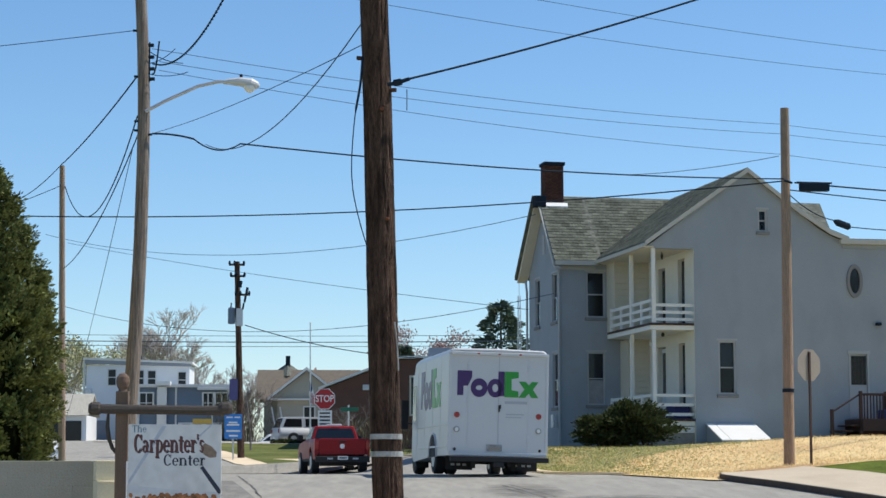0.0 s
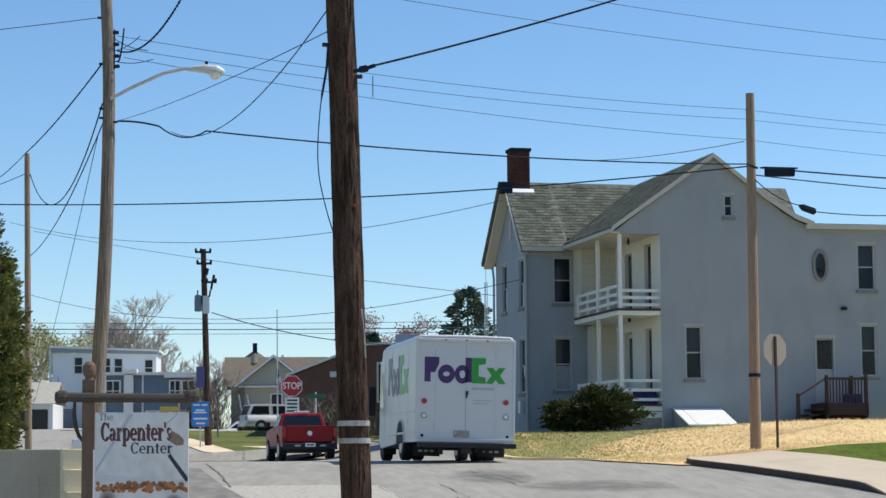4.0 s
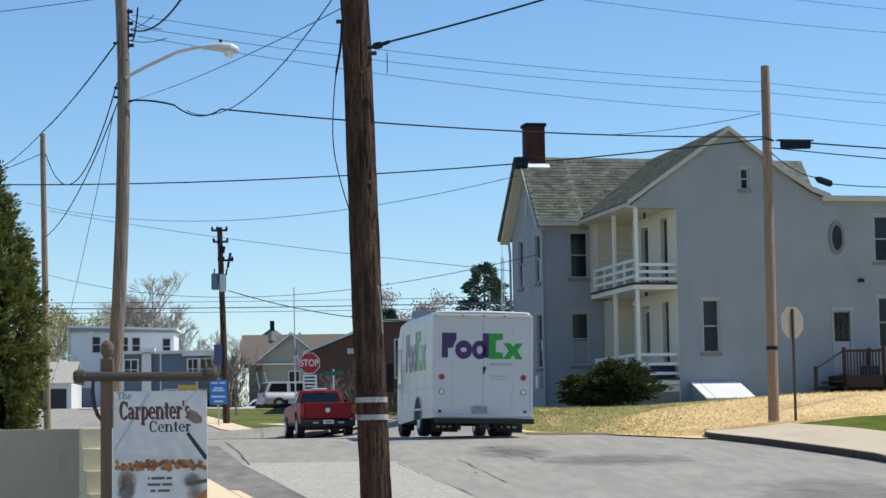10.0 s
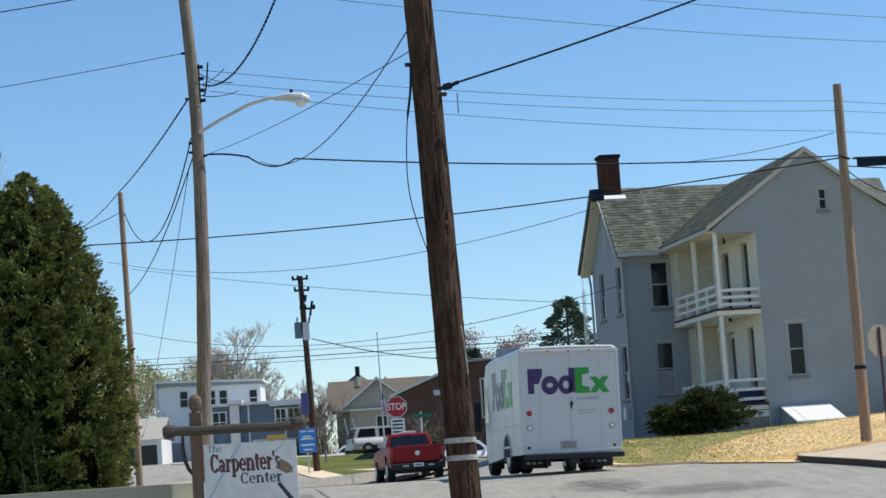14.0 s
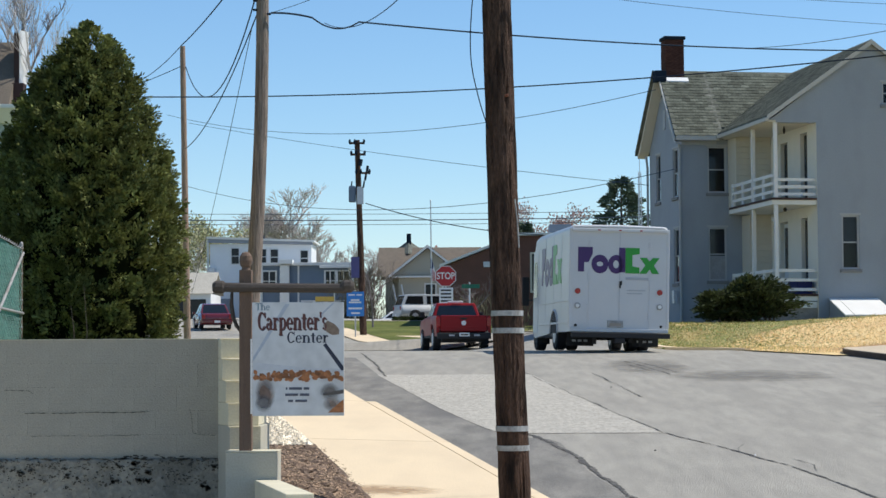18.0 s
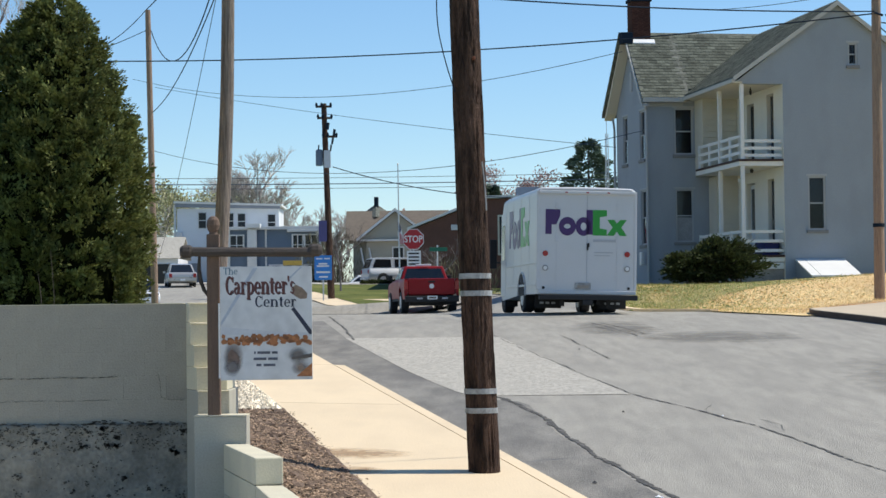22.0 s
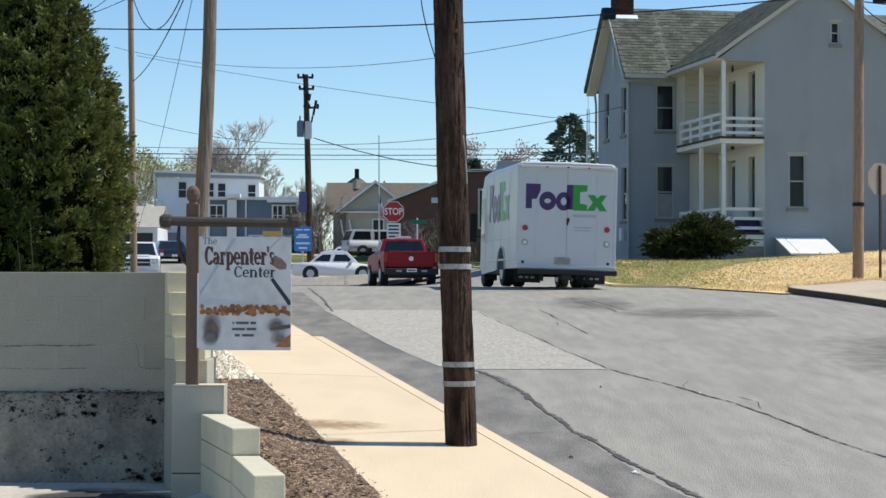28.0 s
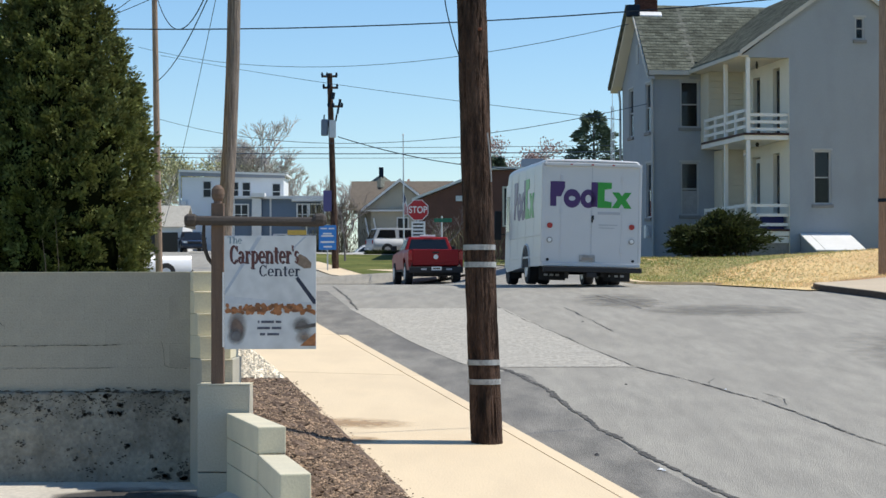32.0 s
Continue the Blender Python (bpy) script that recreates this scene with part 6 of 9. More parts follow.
build_lamp()
for z in (9.86, 9.63, 9.40, 9.2):
    p = LP(z)
    part("spool", tube(bmesh.new(), [(p.x + 0.12, 39.88, z), (p.x + 0.22, 39.86, z)], [0.036, 0.036], 8), M_WIRE, lamp_pole, "dark wire spool")
part("rack", bx((LP(9.6).x + 0.12, 39.86, 9.14), (LP(9.6).x + 0.145, 39.9, 9.92)), M_WIRE, lamp_pole)
for dx in (-0.13, 0.13):
    p = LP(12.0)
    part("top_bracket", bx((p.x + dx - 0.045, 39.8, 11.55), (p.x + dx + 0.045, 39.95, 12.25), 0.01), M_TIMBER_GREY, lamp_pole)
    part("top_insulator", tube(bmesh.new(), [(p.x + dx, 39.87, 12.25), (p.x + dx, 39.87, 12.3), (p.x + dx, 39.87, 12.38)], [0.05, 0.07, 0.05], 8), M_WIRE, lamp_pole)
part("side_insulator", tube(bmesh.new(), [(LP(11.5).x + 0.1, 39.9, 11.52), (LP(11.5).x + 0.26, 39.9, 11.52)], 0.05, 8), M_WIRE, lamp_pole)
for z, s in ((10.15, -1), (9.25, -1), (8.2, -1), (8.12, 1), (8.38, -1)):
    part("hook", tube(bmesh.new(), [(LP(z).x + s * 0.1, 39.9, z), (LP(z).x + s * 0.17, 39.88, z)], 0.025, 6), M_WIRE, lamp_pole)
# far pole
for z, w, dx in ((11.2, 0.36, -0.05), (10.68, 0.34, 0.0), (9.83, 0.34, 0.22)):
    arm = part("crossarm", bx((-5.1 - w + dx, 94.8, z - 0.045), (-5.1 + w + dx, 94.95, z + 0.045), 0.01), M_POLE, far_pole)
    for k in (-1, -0.3, 1):
        part("insulator", tube(bmesh.new(), [(-5.1 + dx + k * w * 0.9, 94.8, z - 0.06), (-5.1 + dx + k * w * 0.9, 94.8, z + 0.07), (-5.1 + dx + k * w * 0.9, 94.8, z + 0.17)], [0.03, 0.06, 0.03], 8), M_WIRE, arm)
for x, z, r in ((-4.78, 9.62, 0.05), (-4.7, 10.0, 0.06), (-5.0, 10.3, 0.08), (-4.86, 9.3, 0.04)):
    part("cutout", tube(bmesh.new(), [(x, 94.75, z - 0.15), (x + 0.05, 94.75, z + 0.15)], r, 8), M_WIRE, far_pole)
tf = part("transformer", tube(bmesh.new(), [(-5.37, 94.9, 8.5), (-5.37, 94.9, 8.53), (-5.37, 94.9, 9.18), (-5.37, 94.9, 9.24)], [0.14, 0.165, 0.165, 0.13], 14), M_CLAP_BLUE, far_pole, "grey transformer can")
part("bushing", tube(bmesh.new(), [(-5.4, 94.8, 9.2), (-5.38, 94.8, 9.45)], 0.03, 6), M_WIRE, tf)
part("band_plate", bx((-5.15, 94.75, 8.4), (-4.85, 94.85, 9.2), 0.01), M_GALV, far_pole)
part("banner", bx((-5.42, 94.7, 5.05), (-5.05, 94.73, 6.0)), mat("violet_banner", (0.10, 0.09, 0.22), 0.7), far_pole, "small violet banner")
# right pole
part("collar", band(bmesh.new(), (10.98, 52, 3.72), 0.15, 0.09), M_WIRE, right_pole, "dark steel collar")
part("hook", tube(bmesh.new(), [(10.94, 51.85, 9.02), (11.15, 51.85, 8.95)], 0.03, 6), M_WIRE, right_pole)
spl = thing("cable_splice_box", "black cable splice box hung on overhead wires", "splice box")
part("case", bx((11.36, 51.9, 8.76), (12.12, 52.1, 8.98), 0.04), M_WIRE, spl)
part("lug", tube(bmesh.new(), [(11.3, 52, 8.99), (12.2, 52, 8.97)], 0.025, 6), M_WIRE, spl)
spl2 = thing("cable_splice_box", "small black splice sleeve on a sagging cable", "splice box")
part("case", tube(bmesh.new(), [(12.45, 53, 8.14), (12.55, 53, 8.09), (12.85, 53, 7.98), (12.9, 53, 7.97)], [0.03, 0.09, 0.09, 0.03], 8), M_WIRE, spl2)


# ---- overhead wires ----
T = 0.011
for dz in (12.28, 11.62):
    wire((-4.4, 40, dz), (-21.3, 40, dz - 0.9), 0.35, T)
wire((-4.26, 40, 10.17), (-21.5, 40, 8.68), 0.2, 0.008, M_WIRE_GREY)
wire((-4.0, 40, 12.3), (24.5, 64, 14.3), 0.5, 0.007, M_WIRE_GREY)
wire((-3.9, 40, 11.55), (24.4, 64, 13.7), 0.5, 0.007, M_WIRE_GREY)
for (xa, za), (xb, zb), zc in (((-3.83, 9.80), (10.94, 10.46), 12.4), ((-3.7, 9.55), (10.93, 10.21), 12.2), ((-3.7, 9.38), (10.89, 9.69), 11.3)):
    wire((xa, 39.9, za), (xb, 51.9, zb), 0.2, 0.0065, M_WIRE_GREY, shift=0.0)
    wire((10.97, 52, zb), (25.5, 68, zc), 0.15, 0.0065, M_WIRE_GREY)
for k, (z0, x1, z1) in enumerate(((9.75, -3.2, 9.42), (9.5, -3.35, 9.7), (9.3, -3.1, 9.25))):
    wire((-3.9, 39.85, z0), (x1, 39.4, z1), 0.06, 0.008, label="short dark tap wire at the pole rack", n=8, shift=0.0)
wire((-16.5, 63, 9.65), (10.85, 51.9, 9.0), 0.56, 0.018, label="thick black overhead cable")
wire((11.2, 52, 8.98), (25.5, 68, 10.6), 0.08, 0.022, label="thick black overhead cable")
wire((11.0, 52, 8.8), (25.5, 68, 10.2), 0.12, 0.016)
wire((11.05, 51.9, 8.65), (12.46, 53, 8.14), 0.12, 0.014)
wire((12.88, 53, 7.97), (22.0, 66, 9.9), 0.25, 0.014)
W0 = dict(shift=0.0)
wire((-2.18, 41, 8.13), (10.93, 51.9, 9.06), 0.16, 0.017, label="thick black overhead cable", **W0)
wire((-3.81, 39.9, 8.14), (-3.05, 40.4, 8.12), -0.03, 0.02, label="thick black overhead cable", **W0)
wire((-3.05, 40.4, 8.12), (-2.18, 41, 8.13), 0.17, 0.016, label="slack black overhead cable", **W0)
wire((0.58, 20.45, 5.5), (6.9, 23.5, 8.12), 0.12, 0.0115, label="black service cable", **W0)
wire((0.10, 20.5, 6.06), (-2.85, 40.4, 8.02), 0.52, 0.0075, M_WIRE_GREY)
wire((0.11, 20.5, 5.85), (-3.82, 39.85, 8.14), 0.08, 0.0055, M_WIRE_GREY)
twisted((-0.29, 24, 10.6), (-3.82, 39.85, 9.5), 1.25, 0.012, "thick twisted black overhead cable at the pole")
wire((-3.6, 38.5, 9.65), (-3.85, 39.85, 9.3), 0.2, 0.016)
wire((-4.15, 40, 9.24), (-9.02, 65, 11.28), 0.1, 0.017, label="black overhead cable", **W0)
wire((-9.02, 65, 11.28), (-12.3, 78, 11.95), 0.1, 0.014, **W0)
wire((-9.1, 64.9, 10.6), (-13.5, 66, 9.4), 0.15, 0.012)
wire((-8.89, 65, 10.6), (-4.11, 40, 8.5), 1.42, 0.014, label="black overhead cable", **W0)
wire((-8.89, 65, 8.03), (-4.08, 40, 8.17), 0.41, 0.013, **W0)
wire((-4.2, 39.9, 7.9), (-13.5, 100, 4.5), 0.3, 0.008, M_WIRE_GREY)
wire((6.62, 74, 10.92), (-17.19, 118, 15.23), 1.32, 0.013, M_WIRE_GREY, **W0)
wire((-15.11, 112, 14.08), (6.43, 75, 7.59), 0.2, 0.011, M_WIRE_GREY, **W0)
wire((-16.8, 118, 11.39), (7.15, 73, 7.99), 1.5, 0.013, M_WIRE_GREY, **W0)
wire((-5.95, 115.8, 9.97), (4.0, 118.5, 8.3), 0.35, 0.026, label="dark service cable")
for z, r in ((9.0, 0.026), (9.35, 0.015), (8.75, 0.015)):
    wire((-40, 120, z + 0.9), (30, 118, z + 0.75), 0.6, r, M_WIRE_GREY)
wire((10.8, 52, 9.66), (8.6, 66, 11.2), 0.1, 0.01, M_WIRE_GREY)
wire((1.25, 46, 10.18), (1.25, 46, 9.71), 0.0, 0.012, M_WIRE_GREY, "short grey spacer rod hanging between wires", 2, 0.0)


# ---- writing and print on the board ----
def serif_word(word, x0, x1, base, cap, y, material, parent):
    """A word in heavy serif letters made of stems, bows and feet, as one mesh."""
    bm = bmesh.new()
    pen = 0.0
    polys = []
    def rect(a, b, c, d):
        polys.append([(a, c), (b, c), (b, d), (a, d)])
    def bow(cx, cz, rx, rz, a0, a1, tv=0.26, th=0.14):
        n = max(5, int(abs(a1 - a0) / 18))
        for i in range(n):
            p, q = radians(a0 + (a1 - a0) * i / n), radians(a0 + (a1 - a0) * (i + 1) / n)
            polys.append([(cx + rx * math.cos(p), cz + rz * math.sin(p)), (cx + rx * math.cos(q), cz + rz * math.sin(q)), (cx + (rx - tv) * math.cos(q), cz + (rz - th) * math.sin(q)), (cx + (rx - tv) * math.cos(p), cz + (rz - th) * math.sin(p))])
    def stem(x, z0, z1, foot=True, head=False):
        rect(x - 0.02, x + 0.25, z0, z1)
        if foot:
            rect(x - 0.12, x + 0.34, z0, z0 + 0.11)
        if head:
            rect(x - 0.12, x + 0.02, z1 - 0.1, z1)
    def letter(ch):
        o = len(polys)
        w = {"C": 1.12, "a": 0.92, "r": 0.78, "p": 1.0, "e": 0.9, "n": 1.14, "t": 0.68, "'": 0.34, "s": 0.74, "T": 1.15, "h": 1.14}[ch]
        if ch == "C":
            bow(0.56, 0.72, 0.53, 0.76, 42, 318, 0.25, 0.12)
            rect(0.92, 1.02, 0.98, 1.44)
            rect(0.92, 1.0, 0.1, 0.34)
        elif ch == "a":
            bow(0.34, 0.27, 0.32, 0.3, 0, 360, 0.19, 0.1)
            bow(0.38, 0.68, 0.33, 0.33, 0, 165, 0.2, 0.11)
            stem(0.52, 0.0, 0.7, False)
            rect(0.6, 0.9, 0.0, 0.1)
        elif ch == "r":
            stem(0.14, 0.0, 1.0, True, True)
            bow(0.52, 0.66, 0.24, 0.34, 20, 175, 0.16, 0.16)
        elif ch == "p":
            stem(0.14, -0.45, 1.0, True, True)
            bow(0.5, 0.5, 0.44, 0.52, -165, 165, 0.22, 0.11)
        elif ch == "e":
            bow(0.45, 0.5, 0.42, 0.52, 0, 318, 0.22, 0.11)
            rect(0.2, 0.84, 0.47, 0.57)
        elif ch in "nh":
            stem(0.14, 0.0, 1.45 if ch == "h" else 1.0, True, True)
            bow(0.57, 0.62, 0.40, 0.4, 0, 170, 0.21, 0.15)
            stem(0.76, 0.0, 0.64)
        elif ch == "t":
            stem(0.2, 0.12, 1.3, False)
            rect(0.02, 0.62, 0.89, 1.0)
            bow(0.44, 0.22, 0.24, 0.24, 180, 320, 0.2, 0.12)
        elif ch == "'":
            polys.append([(0.06, 1.45), (0.28, 1.45), (0.2, 1.0), (0.12, 1.0)])
        elif ch == "s":
            bow(0.36, 0.74, 0.29, 0.28, 25, 250, 0.17, 0.12)
            bow(0.36, 0.27, 0.31, 0.29, -155, 75, 0.19, 0.12)
        elif ch == "T":
            stem(0.47, 0.0, 1.45)
            rect(0.04, 1.12, 1.33, 1.45)
            rect(0.04, 0.12, 1.08, 1.4)
            rect(1.04, 1.12, 1.08, 1.4)
        for k in range(o, len(polys)):
            polys[k] = [(x + pen, z) for x, z in polys[k]]
        return w
    for ch in word:
        pen += letter(ch)
    sx, sz = (x1 - x0) / pen, cap / 1.45
    for k, pts in enumerate(polys):
        vs = [bm.verts.new((x0 + x * sx, y - 0.00001 * (k % 9), base + z * sz)) for x, z in pts]
        f = bm.faces.new(vs)
        f.normal_update()
        if f.normal.y > 0:
            f.normal_flip()
    return part("lettering", bm, material, parent)



def dress_board():
    navy = mat("navy_print", (0.02, 0.025, 0.05), 0.5, 0.05, 3, 30, 0)
    brown = mat("maroon_print", (0.115, 0.035, 0.03), 0.5, 0.15, 8, 40, 0)
    teal = mat("teal_print", (0.12, 0.2, 0.25), 0.5, 0.05, 3, 30, 0)
    grey = mat("grey_print", (0.42, 0.46, 0.52), 0.5, 0.15, 5, 40, 0)
    grey_ink = mat("thin_navy_print", (0.085, 0.09, 0.12), 0.5, 0.5, 60, 120, 0)
    shav = mat("wood_shaving_print", (0.32, 0.125, 0.045), 0.6, 0.5, 18, 60, 0, per_island=0.4)
    tan = mat("brown_print", (0.24, 0.17, 0.12), 0.6, 0.4, 9, 40, 0)
    serif_word("The", 0.095, 0.225, 1.255, 0.062, -0.0868, teal, board)
    serif_word("Carpenter's", 0.121, 0.745, 1.072, 0.158, -0.0866, navy, board)
    serif_word("Carpenter's", 0.1165, 0.7405, 1.077, 0.158, -0.087, brown, board)
    serif_word("Carpenter's", 0.112, 0.736, 1.08, 0.158, -0.0875, brown, board)
    serif_word("Center", 0.376, 0.748, 0.962, 0.098, -0.0875, navy, board)
    for z, words in ((0.555, ((0.365, 0.38), (0.395, 0.51), (0.525, 0.575))), (0.5, ((0.36, 0.475), (0.49, 0.575))), (0.445, ((0.385, 0.43), (0.45, 0.555)))):
        for a, b in words:
            part("print_bar", bx((a, -0.0885, z - 0.011), (b, -0.0855, z + 0.011)), grey_ink, board)
    for pts, m in (([(0.07, 0.79), (0.07, 0.83), (0.36, 1.31), (0.40, 1.31)], grey), ([(0.66, 1.2), (0.78, 1.315), (0.8, 1.315), (0.68, 1.2)], grey)):
        part("print_stripe", prism(bmesh.new(), pts, 0.0015, "y", -0.0868), m, board)
    part("pencil_print", prism(bmesh.new(), [(0.70, 0.94), (0.725, 0.96), (0.882, 0.75), (0.882, 0.715), (0.86, 0.715)], 0.002, "y", -0.0872), navy, board, "dark pencil printed on the board")
    part("plane_print", prism(bmesh.new(), [(0.70, 1.12), (0.74, 1.16), (0.80, 1.13), (0.845, 1.08), (0.84, 1.035), (0.78, 1.03), (0.73, 1.06)], 0.002, "y", -0.0872), tan, board)
    # out-of-focus tools printed in the lower corners
    for nm, c, x0, x1, z0, z1, most in (("brush", (0.18, 0.115, 0.085), 0.066, 0.30, 0.32, 0.71, 0.95), ("bristle", (0.20, 0.185, 0.18), 0.068, 0.27, 0.314, 0.53, 0.85), ("brush", (0.17, 0.15, 0.135), 0.64, 0.884, 0.42, 0.63, 0.9), ("handle", (0.22, 0.14, 0.09), 0.67, 0.884, 0.33, 0.50, 0.7)):
        m = mat("blurred_print", c, 0.6, 0.4, 9, 30, 0)
        soft_stain_and_shade(m, 5.0, 0.3, most, "xz")
        sheet = bmesh.new()
        sheet.faces.new([sheet.verts.new((x, -0.0864 - (0.0008 if nm == "bristle" else 0), z)) for x, z in ((x0, z0), (x1, z0), (x1, z1), (x0, z1))])
        part(nm + "_print", sheet, m, board)
    part("handle_print", prism(bmesh.new(), [(0.70, 0.492), (0.70, 0.512), (0.882, 0.545), (0.882, 0.51)], 0.0012, "y", -0.0884), mat("dark_handle_print", (0.10, 0.085, 0.075), 0.6, 0.2, 9, 40, 0), board)
    part("shadow_print", prism(bmesh.new(), [(0.07, 0.72), (0.07, 0.79), (0.62, 0.735), (0.882, 0.73), (0.882, 0.70)], 0.0006, "y", -0.0858), mat("soft_shadow_print", (0.56, 0.57, 0.59), 0.6, 0.1, 6, 30, 0), board)
    part("wood_print", prism(bmesh.new(), [(0.74, 0.34), (0.882, 0.34), (0.882, 0.46)], 0.002, "y", -0.0872), shav, board)
    rng = random.Random(8)
    bm = bmesh.new()
    for k in range(90):
        x, z = 0.085 + 0.78 * rng.random(), 0.665 + rng.uniform(-0.03, 0.04)
        n = 6
        r = rng.uniform(0.014, 0.034)
        y = -0.0868 - 0.0006 * k / 10
        bm.faces.new([bm.verts.new((min(0.883, x + r * rng.uniform(0.6, 1.3) * math.cos(2 * math.pi * i / n)), y, z + r * rng.uniform(0.5, 1.1) * math.sin(2 * math.pi * i / n))) for i in range(n)])
    part("shavings_print", bm, shav, board, "printed band of brown wood shavings")["kind"] = "stuff"


dress_board()
part("post_plate", bx((0.046, -0.058, 0.33), (0.06, -0.0505, 1.0)), M_SIGNWHITE, sign, "thin white strip")


M_RUST = mat("rusty_iron", (0.20, 0.065, 0.03), 0.85, 0.5, 12, 60, 0.4, dirt=(0.06, 0.025, 0.018), dirt_amount=0.7, dirt_scale=9)
for _a, _z, _r in ((-0.5, 6.72, 0.035), (-0.35, 6.5, 0.045), (-1.3, 5.2, 0.02), (-1.1, 4.1, 0.016)):
    _c = NP(_z)
    _d = Vector((math.cos(_a), math.sin(_a), 0))
    part("bolt_head", tube(bmesh.new(), [_c + _d * 0.13, _c + _d * 0.165, _c + _d * 0.175], [_r, _r, _r * 0.6], 8), M_RUST, near_pole, "rusty bolt head")
# service wire rising from the near pole over the street
part("eye_bolt", tube(bmesh.new(), [(0.30, 20.56, 6.49), (0.39, 20.55, 6.49), (0.40, 20.55, 6.37)], 0.012, 6), M_WIRE, near_pole, "dark wire clamp with a hanging tail")
wire((0.39, 20.55, 6.49), (3.65, 20.55, 8.87), 0.71, 0.0085, M_WIRE)


# ---- road signs ----
def octagon(r, y0, y1):
    pts = [(r / math.cos(math.pi / 8) * math.cos(math.pi / 8 + k * math.pi / 4), r / math.cos(math.pi / 8) * math.sin(math.pi / 8 + k * math.pi / 4)) for k in range(8)]
    return prism(bmesh.new(), pts, y1 - y0, "y", y0)


def stop_sign(m, post_len, label, face):
    s = thing("stop_sign", label, "stop sign", m)
    f = part("plate", octagon(0.38, -0.012, -0.006), M_SIGNWHITE if face else M_SIGNBACK, s)
    if face:
        part("red_face", octagon(0.355, -0.016, -0.0125), M_SIGNRED, s)
        text_mesh("lettering", "STOP", 0.33, M_SIGNWHITE, s, pose(0, -0.018, 0, 90) @ Matrix.Diagonal((0.85, 1.05, 1, 1)), 0.001, 0.006)
    part("post", bx((-0.03, 0.0 if face else -0.05, -post_len), (0.03, 0.05 if face else -0.013, 0.32), 0.004), M_GALV if face else M_BROWN, s)
    return s


ss = stop_sign(pose(-1.10, 92, 5.0) @ Matrix.Diagonal((1.2, 1.2, 1.2, 1)), 2.8, "red octagonal stop sign with a white plate below", True)
pl = part("plate_below", bx((-0.24, -0.012, -1.05), (0.27, -0.006, -0.42), 0.003), M_SIGNWHITE, ss, "white regulatory plate")
for k in range(4):
    part("print_bar", bx((-0.18, -0.016, -0.55 - 0.13 * k), (0.2, -0.0125, -0.49 - 0.13 * k)), mat("black_print", (0.03, 0.03, 0.03), 0.6), pl)
street = thing("street_name_sign", "small green street name sign on a thin post", "street sign")
part("post", tube(bmesh.new(), [(-0.05, 94, 1.7), (-0.05, 94, 4.8)], 0.035, 8), M_GALV, street)
part("blade", bx((-0.4, 93.95, 4.52), (0.4, 93.97, 4.7), 0.003), mat("sign_green", (0.01, 0.14, 0.08), 0.5), street)
stop_sign(pose(11.06, 50, 4.25, 0, 0, 33), 2.9, "tan weathered back of an octagonal stop sign", False)
blue = thing("blue_road_sign", "blue rectangular information sign on a thin post", "road sign", pose(-6.3, 114, 2.35) @ Matrix.Diagonal((1.25, 1.25, 1.25, 1)))
part("post", bx((-0.03, 0, -0.3), (0.03, 0.05, 1.3), 0.004), M_GALV, blue)
bp = part("plate", bx((-0.38, -0.012, 1.05), (0.38, -0.004, 2.12), 0.004), M_SIGNBLUE, blue)
for x0, x1, z, h in ((-0.3, -0.02, 1.95, 0.06), (0.05, 0.3, 1.95, 0.06), (-0.28, 0.26, 1.62, 0.07), (-0.2, 0.18, 1.72, 0.07), (-0.3, 0.3, 1.35, 0.08), (-0.18, 0.2, 1.15, 0.07)):
    part("print_bar", bx((x0, -0.016, z), (x1, -0.0125, z + h)), M_SIGNWHITE, bp)
fp = thing("flagpole", "slim pale flagpole with a flag at half height", "flagpole")
part("pole", tube(bmesh.new(), [(-2.2, 118, 2.7), (-2.24, 118, 10.2)], [0.05, 0.03], 8), M_GALV, fp)
part("truck_ball", tube(bmesh.new(), [(-2.24, 118, 10.2), (-2.24, 118, 10.26), (-2.24, 118, 10.3)], [0.03, 0.05, 0.01], 8), M_GALV, fp)
flag = part("flag", prism(bmesh.new(), [(-2.27, 7.0), (-2.2, 6.98), (-2.06, 6.5), (-1.95, 5.75), (-2.2, 5.65), (-2.28, 6.2)], 0.02, "y", 117.99), M_SIGNWHITE, fp, "drooping red, white and blue flag")
for _k in range(4):
    _x = -2.24 + 0.075 * _k
    part("flag_stripe", prism(bmesh.new(), [(_x + 0.02, 6.45 - 0.12 * _k), (_x + 0.055, 6.42 - 0.12 * _k), (_x + 0.085, 5.72), (_x + 0.04, 5.69)], 0.01, "y", 117.975), M_SIGNRED, flag)
part("flag_canton", prism(bmesh.new(), [(-2.27, 6.99), (-2.2, 6.97), (-2.09, 6.55), (-2.14, 6.38), (-2.27, 6.42)], 0.01, "y", 117.972), mat("flag_navy", (0.02, 0.03, 0.10), 0.8), flag)


